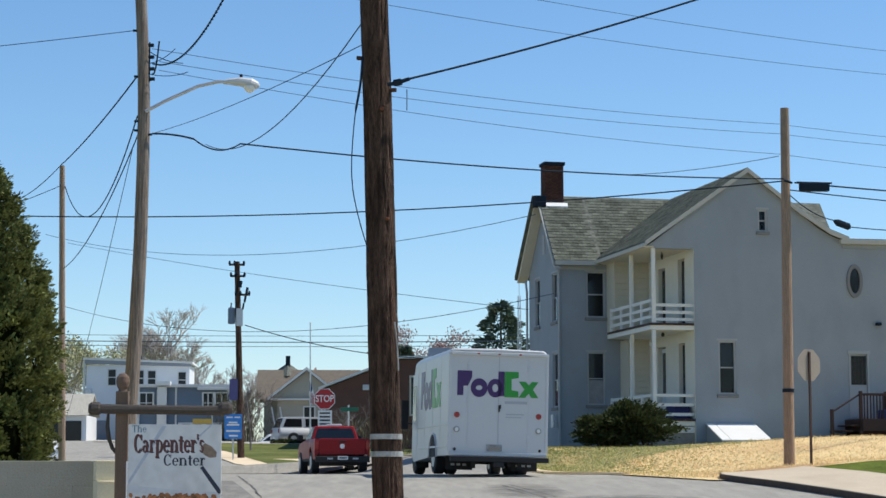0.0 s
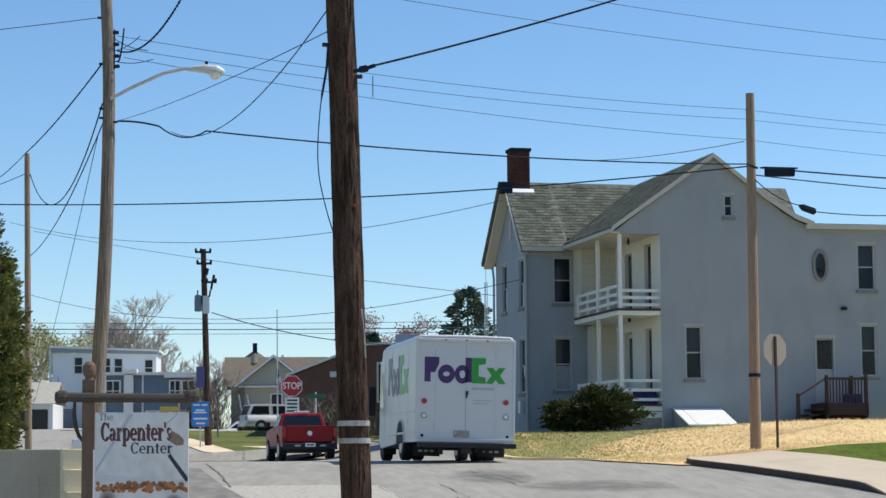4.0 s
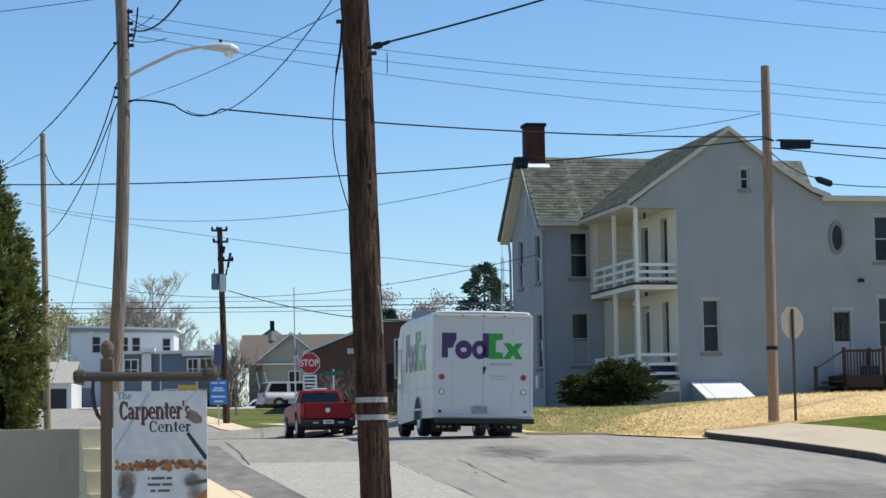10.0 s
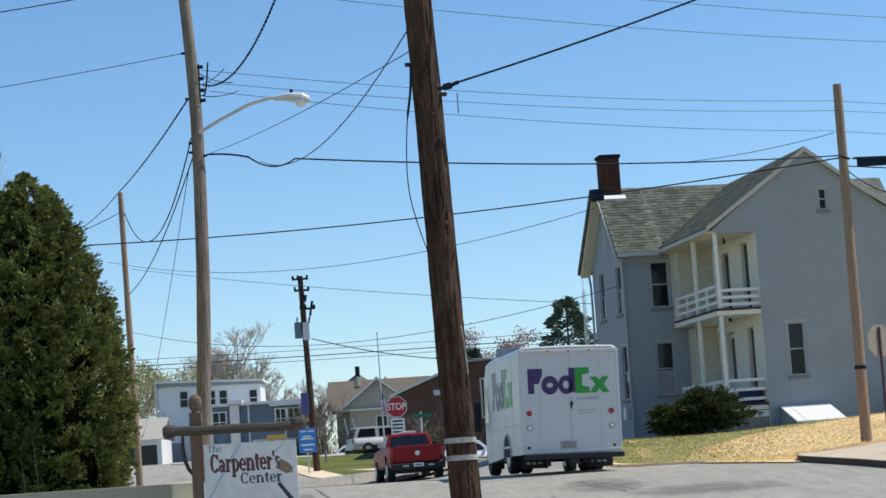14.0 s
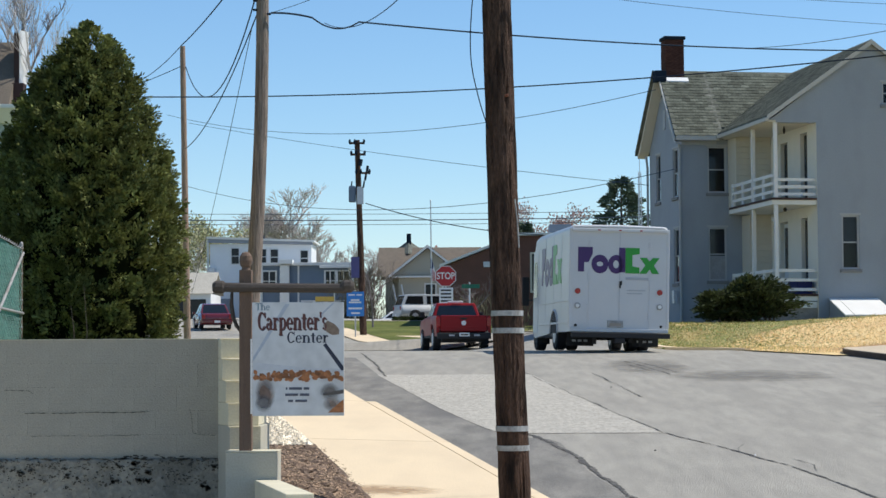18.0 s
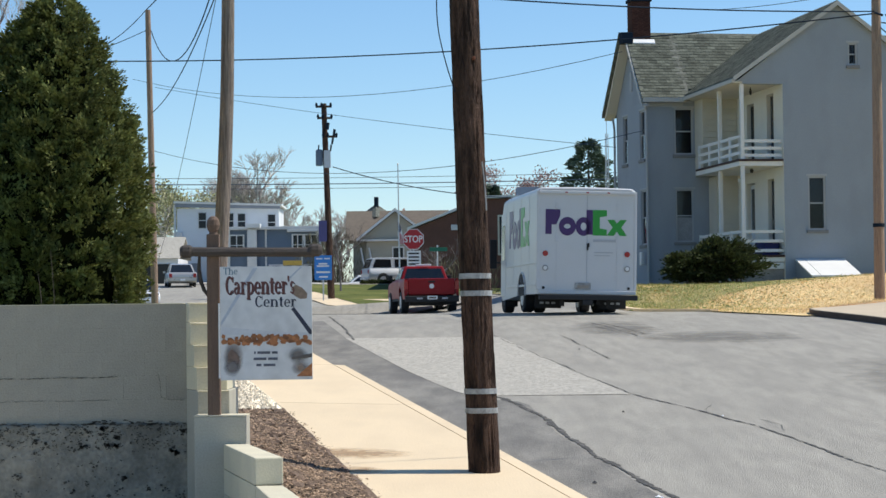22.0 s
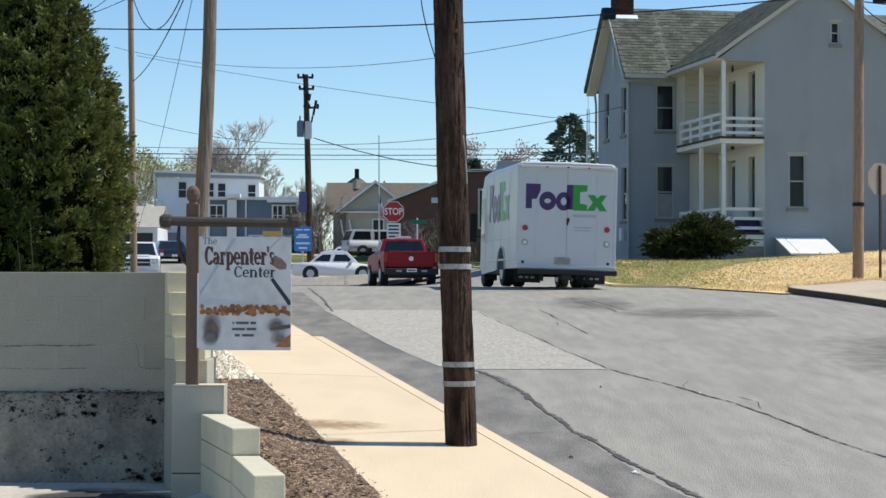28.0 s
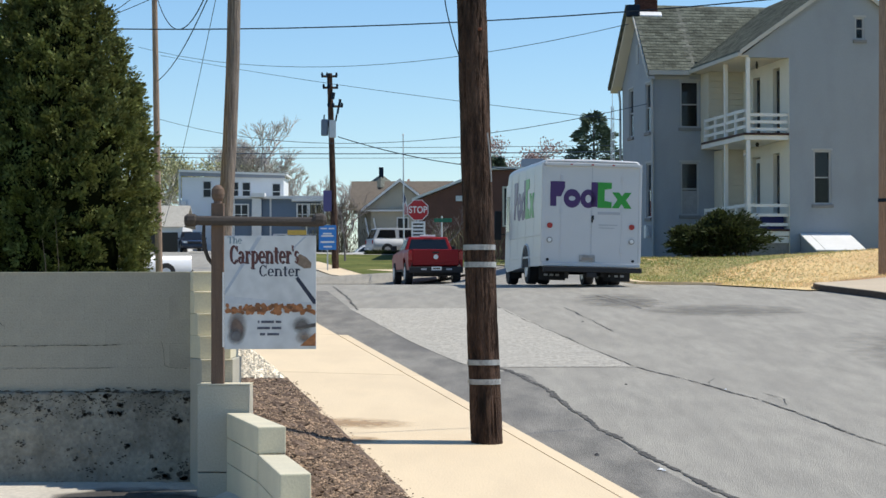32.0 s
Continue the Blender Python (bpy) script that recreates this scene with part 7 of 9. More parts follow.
# ---- open-fronted shed, fence, wood pile ----
def build_barn():
    # local: eave's right end at the origin, x along the eave, y back under the roof
    b = thing("open_shed", "open-fronted shed with tan ribbed metal roof and yellow end trim", "shed", pose(-8.27, 35.5, 0.02, 0, -0.85, 12.6))
    E, R = Vector((0, 0, 5.82)), Vector((0, 3.3, 8.61))
    n, w = 40, 0.2465
    Wd = n * w
    dirn = R - E
    def at(x, k, up=0.0):
        p = E + dirn * k + Vector((0, -dirn.z, dirn.y)).normalized() * up
        return (x, p.y, p.z)
    me = bpy.data.meshes.new("roof_panel")
    bm = bmesh.new()
    prof = [(0.0, 0.0), (0.006, 0.024), (0.02, 0.026), (0.05, 0.005), (w * 0.35, 0.004), (w * 0.37, 0.009), (w * 0.40, 0.004), (w * 0.65, 0.004), (w * 0.67, 0.009), (w * 0.70, 0.004), (w - 0.001, 0.003)]
    a = [bm.verts.new(at(x, 0, u)) for x, u in prof]
    c = [bm.verts.new(at(x, 1, u)) for x, u in prof]
    for i in range(len(prof) - 1):
        bm.faces.new((a[i], a[i + 1], c[i + 1], c[i]))
    bm.to_mesh(me)
    bm.free()
    me.materials.append(M_TAN_METAL)
    for k in range(n):
        shared("roof_panel", me, b, pose(-w * (k + 1), 0, 0))
    part("ridge_cap", prism(bmesh.new(), [(3.16, 8.525), (3.3, 8.63), (3.48, 8.48), (3.48, 8.52), (3.3, 8.675), (3.16, 8.57)], Wd + 0.06, "x", -Wd - 0.03), mat("tan_ridge_metal", (0.33, 0.27, 0.20), 0.6, 0.1, 2, 20, 0.05), b)
    part("back_roof", prism(bmesh.new(), [(3.31, 8.56), (7.4, 5.40), (7.4, 5.44), (3.31, 8.60)], Wd, "x", -Wd), M_TAN_METAL, b)
    part("fascia", bx((-Wd, -0.02, 5.60), (0, 0.06, 5.79)), M_DARKWOOD, b)
    part("end_wall", prism(bmesh.new(), [(0.1, 1.0), (0.1, 5.60), (3.3, 8.43), (7.2, 5.40), (7.2, 1.0)], 0.06, "x", -0.14), M_YELLOWWOOD, b, "yellow boarded end wall")
    part("end_wall", prism(bmesh.new(), [(0.1, 1.0), (0.1, 5.60), (3.3, 8.43), (7.2, 5.40), (7.2, 1.0)], 0.06, "x", -Wd), M_DARKWOOD, b)
    part("verge_trim", prism(bmesh.new(), [(-0.02, 5.72), (3.3, 8.62), (3.3, 8.46), (-0.02, 5.56)], 0.03, "x", 0.002), M_BROWN, b)
    part("back_wall", bx((-Wd, 7.1, 1.0), (-0.15, 7.2, 5.40)), M_SHEDBACK, b)
    part("ceiling_panel", prism(bmesh.new(), [(0.1, 5.65), (3.3, 8.40), (7.1, 5.40), (7.1, 5.30), (3.3, 8.30), (0.1, 5.55)], Wd - 0.2, "x", -Wd), M_DARKWOOD, b)
    part("header_beam", bx((-Wd, 0.12, 5.05), (-0.16, 0.32, 5.55), 0.01), M_DARKWOOD, b)
    for x in (-0.32, -3.4, -6.4, -9.10):
        part("front_post", bx((x - 0.11, 0.12, 1.0), (x + 0.11, 0.33, 5.04), 0.01), M_DARKWOOD, b)
        part("knee_brace", tube(bmesh.new(), [(x - 0.05, 0.22, 4.7), (x - 0.75, 0.22, 5.10)], 0.06, 6), M_DARKWOOD, b)
    for z in (3.55, 2.75):
        part("girt", bx((-Wd, 6.9, z), (-0.15, 7.08, z + 0.16)), M_DARKWOOD, b)
    for k in range(6):
        part("downlight", tube(bmesh.new(), [(-1.1 - 1.3 * k, 0.6, 5.42), (-1.1 - 1.3 * k, 0.6, 5.32)], 0.075, 10), M_GREYVINYL, b)
    return b


M_SHEDBACK = mat("dark_green_grey_panels", (0.085, 0.094, 0.095), 0.85, 0.2, 2, 40, 0.2)
build_barn()


def chain_link(bm, p, q, z0, z1, step=0.075, r=0.0022):
    """A diamond mesh of thin wires between two plan points."""
    p, q = Vector(p), Vector(q)
    L = (q - p).length
    H = z1 - z0
    d = (q - p) / L
    n = int((L + H) / step)
    for k in range(n):
        for s in (0, 1):
            a0 = k * step - H
            u0, u1 = a0, a0 + H
            za, zb = (z0, z1) if s == 0 else (z1, z0)
            if u0 < 0:
                f = -u0 / H
                za, u0 = za + (zb - za) * f, 0
            if u1 > L:
                f = (u1 - L) / H
                f = min(1, f * H / max(1e-6, (u1 - u0)))
                zb, u1 = zb - (zb - za) * f, L
            if u1 - u0 < 0.02:
                continue
            A, B = p + d * u0, p + d * u1
            tube(bm, [(A.x, A.y, za), (B.x, B.y, zb)], r, 3, caps=False)
    return bm


M_MESHWIRE = mat("pale_mesh_wire", (0.10, 0.25, 0.21), 0.6, 0.2, 5, 30, 0)


def build_fence():
    f = thing("chain_link_fence", "galvanised chain-link fence with green privacy mesh and a gate", "fence")
    posts = [((-6.45, 24.0), 3.62, 0.036), ((-6.67, 27.5), 3.38, 0.05), ((-6.69, 31.0), 3.19, 0.024)]
    for (x, y), z, r in posts:
        lean = 0.26 if y < 25 else 0.0
        p = part("post", tube(bmesh.new(), [(x + lean, y, 1.0), (x, y, z)], r, 10), M_FENCE if y < 30 else M_BROWNROOF, f)
        part("cap", tube(bmesh.new(), [(x, y, z), (x, y, z + 0.05), (x, y, z + 0.08)], [r * 1.25, r * 1.2, r * 0.4], 10), M_FENCE, p)
        for k in range(5):
            zz = 1.6 + 0.4 * k
            xx = x + lean * (z - zz) / (z - 1.0)
            part("tie_band", band(bmesh.new(), (xx, y, zz), r * 1.12, 0.02, 10), M_FENCE, p)
    part("latch", bx((-6.70, 27.42, 3.06), (-6.56, 27.46, 3.14), 0.01), M_BROWN, f, "rusty gate latch")
    part("inner_post", tube(bmesh.new(), [(-6.80, 29.6, 1.0), (-6.80, 29.6, 2.82), (-6.80, 29.6, 2.88)], [0.07, 0.07, 0.03], 12), M_FENCE, f, "thick capped post behind the screen")
    part("second_post", tube(bmesh.new(), [(-6.40, 24.1, 1.0), (-6.56, 24.1, 3.55)], 0.018, 8), M_BROWNROOF, f, "thin rusty end post")
    part("top_rail", tube(bmesh.new(), [(-13, 24, 3.475), (-6.5, 24, 3.50)], 0.016, 8), M_BROWNROOF, f, "rusty top rail")
    tines = bmesh.new()
    for k in range(60):
        tube(tines, [(-6.7 - 0.085 * k, 23.99, 3.49), (-6.69 - 0.085 * k, 23.99, 3.545), (-6.715 - 0.085 * k, 23.99, 3.58)], [0.006, 0.005, 0.002], 4)
    part("wire_tines", tines, M_FENCE, f, "twisted wire ends over the rail")["kind"] = "stuff"
    part("chain_mesh", chain_link(bmesh.new(), (-11.5, 24.0, 0), (-6.5, 24.0, 0), 1.2, 3.47, 0.075, 0.0017), M_WIRE_GREY, f, "grey diamond wire mesh")["kind"] = "stuff"
    for (a, za), (b, zb) in (((posts[0][0], 3.5), (posts[1][0], 3.28)), ((posts[1][0], 3.26), (posts[2][0], 3.15))):
        bm = bmesh.new()
        n, m = 30, 14
        g = []
        rng = random.Random(int(za * 100))
        for i in range(n + 1):
            k = i / n
            x, y = a[0] + (b[0] - a[0]) * k, a[1] + (b[1] - a[1]) * k
            zt = za + (zb - za) * k + 0.05 * math.sin(math.pi * k) + rng.uniform(-0.008, 0.008)
            g.append([bm.verts.new((x - 0.03 + 0.03 * math.sin(5 * k * math.pi + j * 0.7) * (1 if 0 < i < n else 0), y, 1.1 + (zt - 1.1) * j / m)) for j in range(m + 1)])
        for r1, r2 in zip(g, g[1:]):
            for j in range(m):
                bm.faces.new((r1[j], r2[j], r2[j + 1], r1[j + 1]))
        part("privacy_mesh", bm, M_MESH, f, "green woven privacy screen")
        part("panel_mesh", chain_link(bmesh.new(), (a[0] + 0.012, a[1], 0), (b[0] + 0.012, b[1], 0), 1.2, zb + 0.03, 0.11, 0.003), M_MESHWIRE, f, "pale diamond wire mesh")["kind"] = "stuff"
        top = [(a[0] + (b[0] - a[0]) * i / 10 + 0.01, a[1] + (b[1] - a[1]) * i / 10, za + (zb - za) * i / 10 + 0.05 * math.sin(math.pi * i / 10) + 0.008) for i in range(11)]
        part("edge_wire", tube(bmesh.new(), top, 0.008, 6), M_FENCE, f)
        loops = bmesh.new()
        for i in range(26):
            k = i / 25
            p = Vector((a[0] + (b[0] - a[0]) * k + 0.01, a[1] + (b[1] - a[1]) * k, za + (zb - za) * k + 0.05 * math.sin(math.pi * k)))
            tube(loops, [p, p + Vector((0.01, 0.03, 0.035)), p + Vector((0, 0.06, 0.0))], 0.005, 4)
        part("edge_loops", loops, M_FENCE, f, "wire loops along the top edge")["kind"] = "stuff"
    (xa, ya), (xb, yb) = posts[1][0], posts[2][0]
    part("gate_brace", tube(bmesh.new(), [(xa + 0.03, ya + 0.4, 1.4), (xb + 0.03, yb, 3.1)], 0.022, 8), M_FENCE, f)
    part("gate_rail", tube(bmesh.new(), [(xa + 0.03, ya, 2.3), (xb + 0.03, yb, 2.2)], 0.022, 8), M_FENCE, f)
    return f


build_fence()


def build_logs():
    rng = random.Random(12)
    pile = thing("wood_pile", "heap of rough grey bark-covered logs behind the fence", "wood pile", kind="stuff")
    # thick gnarled logs lying along the fence
    for row, (z, y, r, x0, x1) in enumerate(((1.28, 25.4, 0.22, -12.5, -7.25), (1.30, 25.9, 0.24, -12.3, -7.2), (1.66, 25.5, 0.20, -12.6, -7.3), (1.98, 25.7, 0.19, -12.5, -6.98), (2.25, 25.6, 0.17, -12.5, -6.96), (2.42, 25.95, 0.14, -12.4, -7.2))):
        n, m = 90, 22
        bm = bmesh.new()
        rings = []
        for i in range(n + 1):
            k = i / n
            x = x0 + (x1 - x0) * k
            cz = z + 0.05 * noise.noise((x * 0.7, row * 3.1, 0)) - (0.10 if row > 2 else 0.0) * (1 - k)
            ring = []
            for j in range(m):
                a = 2 * math.pi * j / m
                q = r * (1 + 0.5 * noise.noise((x * 1.6, math.cos(a) * 1.4 + row * 5, math.sin(a) * 1.4)) + 0.5 * noise.noise((x * 4.5, math.cos(a) * 3.2 + row, math.sin(a) * 3.2)) + 0.12 * rng.uniform(-1, 1))
                ring.append(bm.verts.new((x, y + q * math.cos(a), cz + q * math.sin(a))))
            rings.append(ring)
        for p, q in zip(rings, rings[1:]):
            for j in range(m):
                bm.faces.new((p[j], p[(j + 1) % m], q[(j + 1) % m], q[j]))
        bm.faces.new(rings[0][::-1])
        bm.faces.new(rings[-1])
        part("log", bm, M_LOG, pile)
    flakes = bmesh.new()
    for _ in range(170):
        x, z = rng.uniform(-12.3, -6.98), 1.5 + 1.05 * rng.random() ** 0.7
        y = 25.3 + 0.25 * max(0, z - 2.1) + rng.uniform(-0.06, 0.1)
        a, ln, h = rng.gauss(0, 0.25), rng.uniform(0.03, 0.13), rng.uniform(0.008, 0.03)
        c, sn = math.cos(a), math.sin(a)
        q = [(-ln, -h), (ln * rng.uniform(0.5, 1), -h * 0.6), (ln, h * 0.5), (-ln * rng.uniform(0.3, 1), h)]
        vs = [flakes.verts.new((x + u * c - v * sn, y + 0.03 * k, z + u * sn + v * c + 0.02 * k)) for k in (0, 1) for u, v in q]
        for f in ((0, 1, 2, 3), (7, 6, 5, 4), (0, 4, 5, 1), (1, 5, 6, 2), (2, 6, 7, 3), (3, 7, 4, 0)):
            flakes.faces.new([vs[i] for i in f])
    part("bark_flakes", flakes, mat("pale_bark_flake", (0.42, 0.35, 0.27), 0.95, 0.6, 9, 40, 0.4, per_island=0.9), pile, "pale flaking bark")["kind"] = "stuff"
    part("stake", tube(bmesh.new(), [(-6.84, 25.0, 1.0), (-6.86, 25.0, 1.8), (-6.83, 25.0, 2.3), (-6.86, 25.0, 2.55)], [0.075, 0.065, 0.07, 0.05], 9), M_LOG, pile)
    return pile


build_logs()


# ---- plants ----
def leaf_mesh(name, pts, size, material, parent, seed, up=0.6, aspect=0.45, label=""):
    """Many small leaf sprays at points (with outward directions), as one mesh."""
    rng = random.Random(seed)
    vs, fs = [], []
    for p, o in pts:
        d = (Vector(o) + Vector((rng.gauss(0, 0.35), rng.gauss(0, 0.35), up + rng.gauss(0, 0.3)))).normalized()
        side = d.cross(Vector((rng.gauss(0, 1), rng.gauss(0, 1), rng.gauss(0, 1)))).normalized()
        s = size * rng.uniform(0.6, 1.35)
        p = Vector(p)
        k = len(vs)
        mid = p + d * s * 0.55
        vs += [p, mid + side * s * aspect * 0.5, p + d * s, mid - side * s * aspect * 0.5]
        fs.append((k, k + 1, k + 2, k + 3))
    me = bpy.data.meshes.new(name)
    me.from_pydata([tuple(v) for v in vs], [], fs)
    me.materials.append(material)
    ob = new(name, me)
    ob.parent = parent
    if label:
        ob["label"] = label
    return ob


def build_arborvitae():
    t = thing("arborvitae", "tall dense cone-shaped arborvitae with dark green foliage", "conifer")
    C = (-6.2, 33.2)
    mid_x = along([(0, -6.16), (5.0, -6.17), (6.9, -6.06), (8, -6.06)])
    prof = along([(0.8, 1.2), (1.6, 1.32), (2.3, 1.42), (3.0, 1.49), (3.8, 1.45), (4.4, 1.30), (5.0, 1.12), (5.5, 0.93), (6.0, 0.68), (6.3, 0.48), (6.6, 0.27), (6.9, 0.05), (7.1, 0.02)])
    rng = random.Random(21)
    fans = []
    # drooping clumps of flat sprays, with dark gaps between them
    for _ in range(2100):
        while True:
            z, a = rng.uniform(0.9, 6.85), rng.uniform(0, 2 * math.pi)
            if rng.random() < prof(z) / 1.5 + 0.10:
                break
        big = min(1.0, prof(z) * 1.3 + 0.25)
        r = prof(z) * (1 - abs(rng.gauss(0, 0.10))) + rng.uniform(-0.02, 0.11) * big + 0.06 * noise.noise((a * 2.2, z * 1.6, 0.3))
        o = Vector((math.cos(a), math.sin(a), 0))
        c = Vector((mid_x(z) + r * o.x, C[1] + r * o.y, z))
        axis = (o * rng.uniform(0.5, 1.0) + Vector((rng.gauss(0, 0.3), rng.gauss(0, 0.3), rng.uniform(0.1, 0.9)))).normalized()
        nrm = (axis.cross(Vector((rng.gauss(0, 1), rng.gauss(0, 1), rng.gauss(0, 0.5)))) + o * 0.6).normalized()
        side = nrm.cross(axis).normalized()
        w = rng.uniform(0.11, 0.2) * big
        for _ in range(70):
            u, q = rng.uniform(-0.9, 1.0), rng.uniform(-1, 1) * 0.75
            d = (axis * (0.8 - 0.2 * abs(q)) + side * q + nrm * rng.gauss(0.0, 0.32)).normalized()
            p = c + axis * w * u * 0.9 + side * w * q * (1 - 0.5 * u) + nrm * rng.gauss(0, 0.03)
            fans.append((p, d, (d.cross(nrm) + Vector((rng.gauss(0, 0.25), rng.gauss(0, 0.25), rng.gauss(0, 0.25)))).normalized(), rng.uniform(0.045, 0.095)))
    vs, fs = [], []
    for p, d, sd, s in fans:
        k = len(vs)
        mid = p + d * s * 0.5
        vs += [tuple(p), tuple(mid + sd * s * 0.26), tuple(p + d * s), tuple(mid - sd * s * 0.26)]
        fs.append((k, k + 1, k + 2, k + 3))
    me = bpy.data.meshes.new("crown")
    me.from_pydata(vs, [], fs)
    me.materials.append(M_CLEAF)
    new("crown", me).parent = t
    # near-black core: the shade between the clumps is put into its colour
    part("inner_crown", tube(bmesh.new(), [(mid_x(z), C[1], z) for z in (0.9, 2, 3, 4, 5, 5.8, 6.4)], [prof(z) * 0.72 for z in (0.9, 2, 3, 4, 5, 5.8, 6.4)], 20), mat("painted_foliage_shade", (0.010, 0.013, 0.005), 1.0, 0.3, 8, 40, 0.5, spec=0.0), t)
    part("trunk", tube(bmesh.new(), [(C[0], C[1], 0.4), (C[0], C[1], 6.0)], [0.14, 0.03], 10), M_BARK, t)


build_arborvitae()
weeds = thing("dry_weed_stalks", "thin dry pale weed stalks before the arborvitae", "weeds", kind="stuff")
for _x, _h in ((-5.85, 2.3), (-5.66, 2.6)):
    part("stalk", tube(bmesh.new(), [(_x, 30.6, 1.2), (_x + 0.03, 30.6, 1.9), (_x - 0.02, 30.6, _h)], [0.007, 0.006, 0.003], 5), M_BARK, weeds)


def build_bush():
    b = thing("yew_bush", "broad dark green yew bush in front of the porch", "shrub")
    rng = random.Random(31)
    pts = []
    # spreading limbs that end in flat layered fans
    for k in range(64):
        a = rng.uniform(0, 2 * math.pi)
        reach = rng.uniform(0.25, 1.0)
        root = Vector((8.65 + rng.uniform(-0.9, 0.8), 64.7 + rng.uniform(-0.3, 0.3), 2.35))
        tip = Vector((8.5 + 1.84 * reach * math.cos(a), 64.7 + 0.95 * reach * math.sin(a), 2.55 + 1.3 * (1 - 0.55 * reach ** 2.6) * rng.uniform(0.7, 1.05)))
        if math.cos(a) < -0.3:
            tip.z -= 0.32
        mid = root.lerp(tip, 0.55) + Vector((0, 0, 0.18))
        part("limb", tube(bmesh.new(), [root, mid, tip], [0.03, 0.018, 0.006], 5), M_BARK, b)
        out = (tip - root)
        out.z *= 0.35
        out.normalize()
        for _ in range(430):
            u = rng.random()
            q = (mid if u > 0.45 else root.lerp(mid, 0.6)).lerp(tip, u)
            fan = 0.30 * (1.15 - 0.6 * u)
            o = Vector((rng.gauss(0, 1), rng.gauss(0, 1), rng.gauss(0, 0.35)))
            q = q + Vector((o.x * fan * 0.7, o.y * fan * 0.7, o.z * fan * 0.17 - 0.12 * abs(o.x) * fan)) + out * rng.uniform(0, 0.16)
            if q.z > 2.32:
                pts.append((q, (out + 0.7 * o.normalized())))
    leaf_mesh("foliage", pts, 0.13, M_BUSH, b, 7, 0.02, 0.36)


build_bush()


def bare_tree(name, label, base, height, spread, seed, twig=M_TWIG, leaves=None, leaf_size=0.5, levels=5, thick=0.2, leaf_n=1, taper=0.58):
    t = thing(name, label, "tree", group="trees behind the street")
    rng = random.Random(seed)
    bm = bmesh.new()
    tips = []

    def grow(p, d, L, r, lev):
        q = p + d * L
        mid = p.lerp(q, 0.5) + Vector((rng.gauss(0, 0.05), rng.gauss(0, 0.05), 0)) * L
        tube(bm, [p, mid, q], [r, r * 0.85, r * 0.65], 5 if lev < 3 else 3, caps=False)
        if lev >= levels:
            tips.append((q, d))
            return
        for _ in range(3 if lev < levels - 1 else 4):
            nd = (d + Vector((rng.gauss(0, 1), rng.gauss(0, 1), rng.gauss(0.15, 0.5))) * spread).normalized()
            grow(p.lerp(q, rng.uniform(0.6, 1.0)), nd, L * rng.uniform(0.58, 0.8), r * taper, lev + 1)
    b = Vector(base)
    grow(b, Vector((rng.gauss(0, 0.05), 0, 1)).normalized(), height * 0.32, thick, 0)
    part("trunk", bm, twig, t)
    if leaves:
        pts = [(p + Vector((rng.gauss(0, 0.35), rng.gauss(0, 0.35), rng.gauss(0, 0.3))), d) for p, d in tips for _ in range(leaf_n)]
        leaf_mesh("crown", pts, leaf_size, leaves, t, seed, 0.3, 0.7)
    return t


bare_tree("bare_tree", "large bare tree in early spring behind the white building", (-22.2, 203, 4), 14.5, 0.44, 2, levels=7, thick=0.2, taper=0.7)
bare_tree("bare_tree", "large bare tree in early spring behind the white building", (-18.4, 200, 4), 14.0, 0.44, 3, levels=7, thick=0.2, taper=0.7)
bare_tree("bare_tree", "large bare tree in early spring behind the white building", (-20.4, 206, 4), 15.0, 0.40, 5, levels=7, thick=0.2, taper=0.7)
for i, (x, y, h) in enumerate(((-25.0, 185, 13.0), (-22.3, 182, 12.0), (-28, 190, 13.5), (-31, 186, 12.5))):
    bare_tree("leafing_tree", "yellow-green leafing tree behind the houses", (x, y, 4), h, 0.5, 40 + i, leaves=M_SPRING, leaf_size=0.2, levels=6, leaf_n=4, thick=0.12, taper=0.66)
bare_tree("bare_tree", "small bare tree beside the beige house", (-8.2, 175, 4), 8.5, 0.45, 6, levels=5)
bare_tree("bare_tree", "small bare tree beside the beige house", (-5.9, 126, 3), 6.0, 0.5, 9, twig=M_DARKTWIG, levels=5, thick=0.07)
for i, (x, y, h) in enumerate(((-7.6, 148, 5.2), (-6.9, 149, 4.4), (-7.3, 146, 3.6), (-0.6, 147, 4.5))):
    bare_tree("bare_shrub", "brown bare shrub beside the beige house", (x, y, 3.6), h, 0.3, 70 + i, twig=M_BARK, levels=5, thick=0.07)
bare_tree("bare_tree", "thin bare sapling before the brick building", (0.2, 111, 2.3), 4.6, 0.5, 10, twig=M_DARKTWIG, levels=5, thick=0.05)
bare_tree("bare_tree", "thin bare sapling before the brick building", (-0.3, 112.5, 2.4), 4.0, 0.5, 19, twig=M_DARKTWIG, levels=5, thick=0.045)
bare_tree("budding_tree", "reddish budding tree behind the brick building", (5.7, 172, 4), 10.2, 0.42, 11, leaves=M_REDBUD, leaf_size=0.17, levels=6, leaf_n=9, thick=0.14, taper=0.68)
bare_tree("budding_tree", "reddish budding tree behind the brick building", (-2.0, 190, 4), 8.5, 0.45, 12, leaves=M_REDBUD, leaf_size=0.4, levels=5, leaf_n=2)
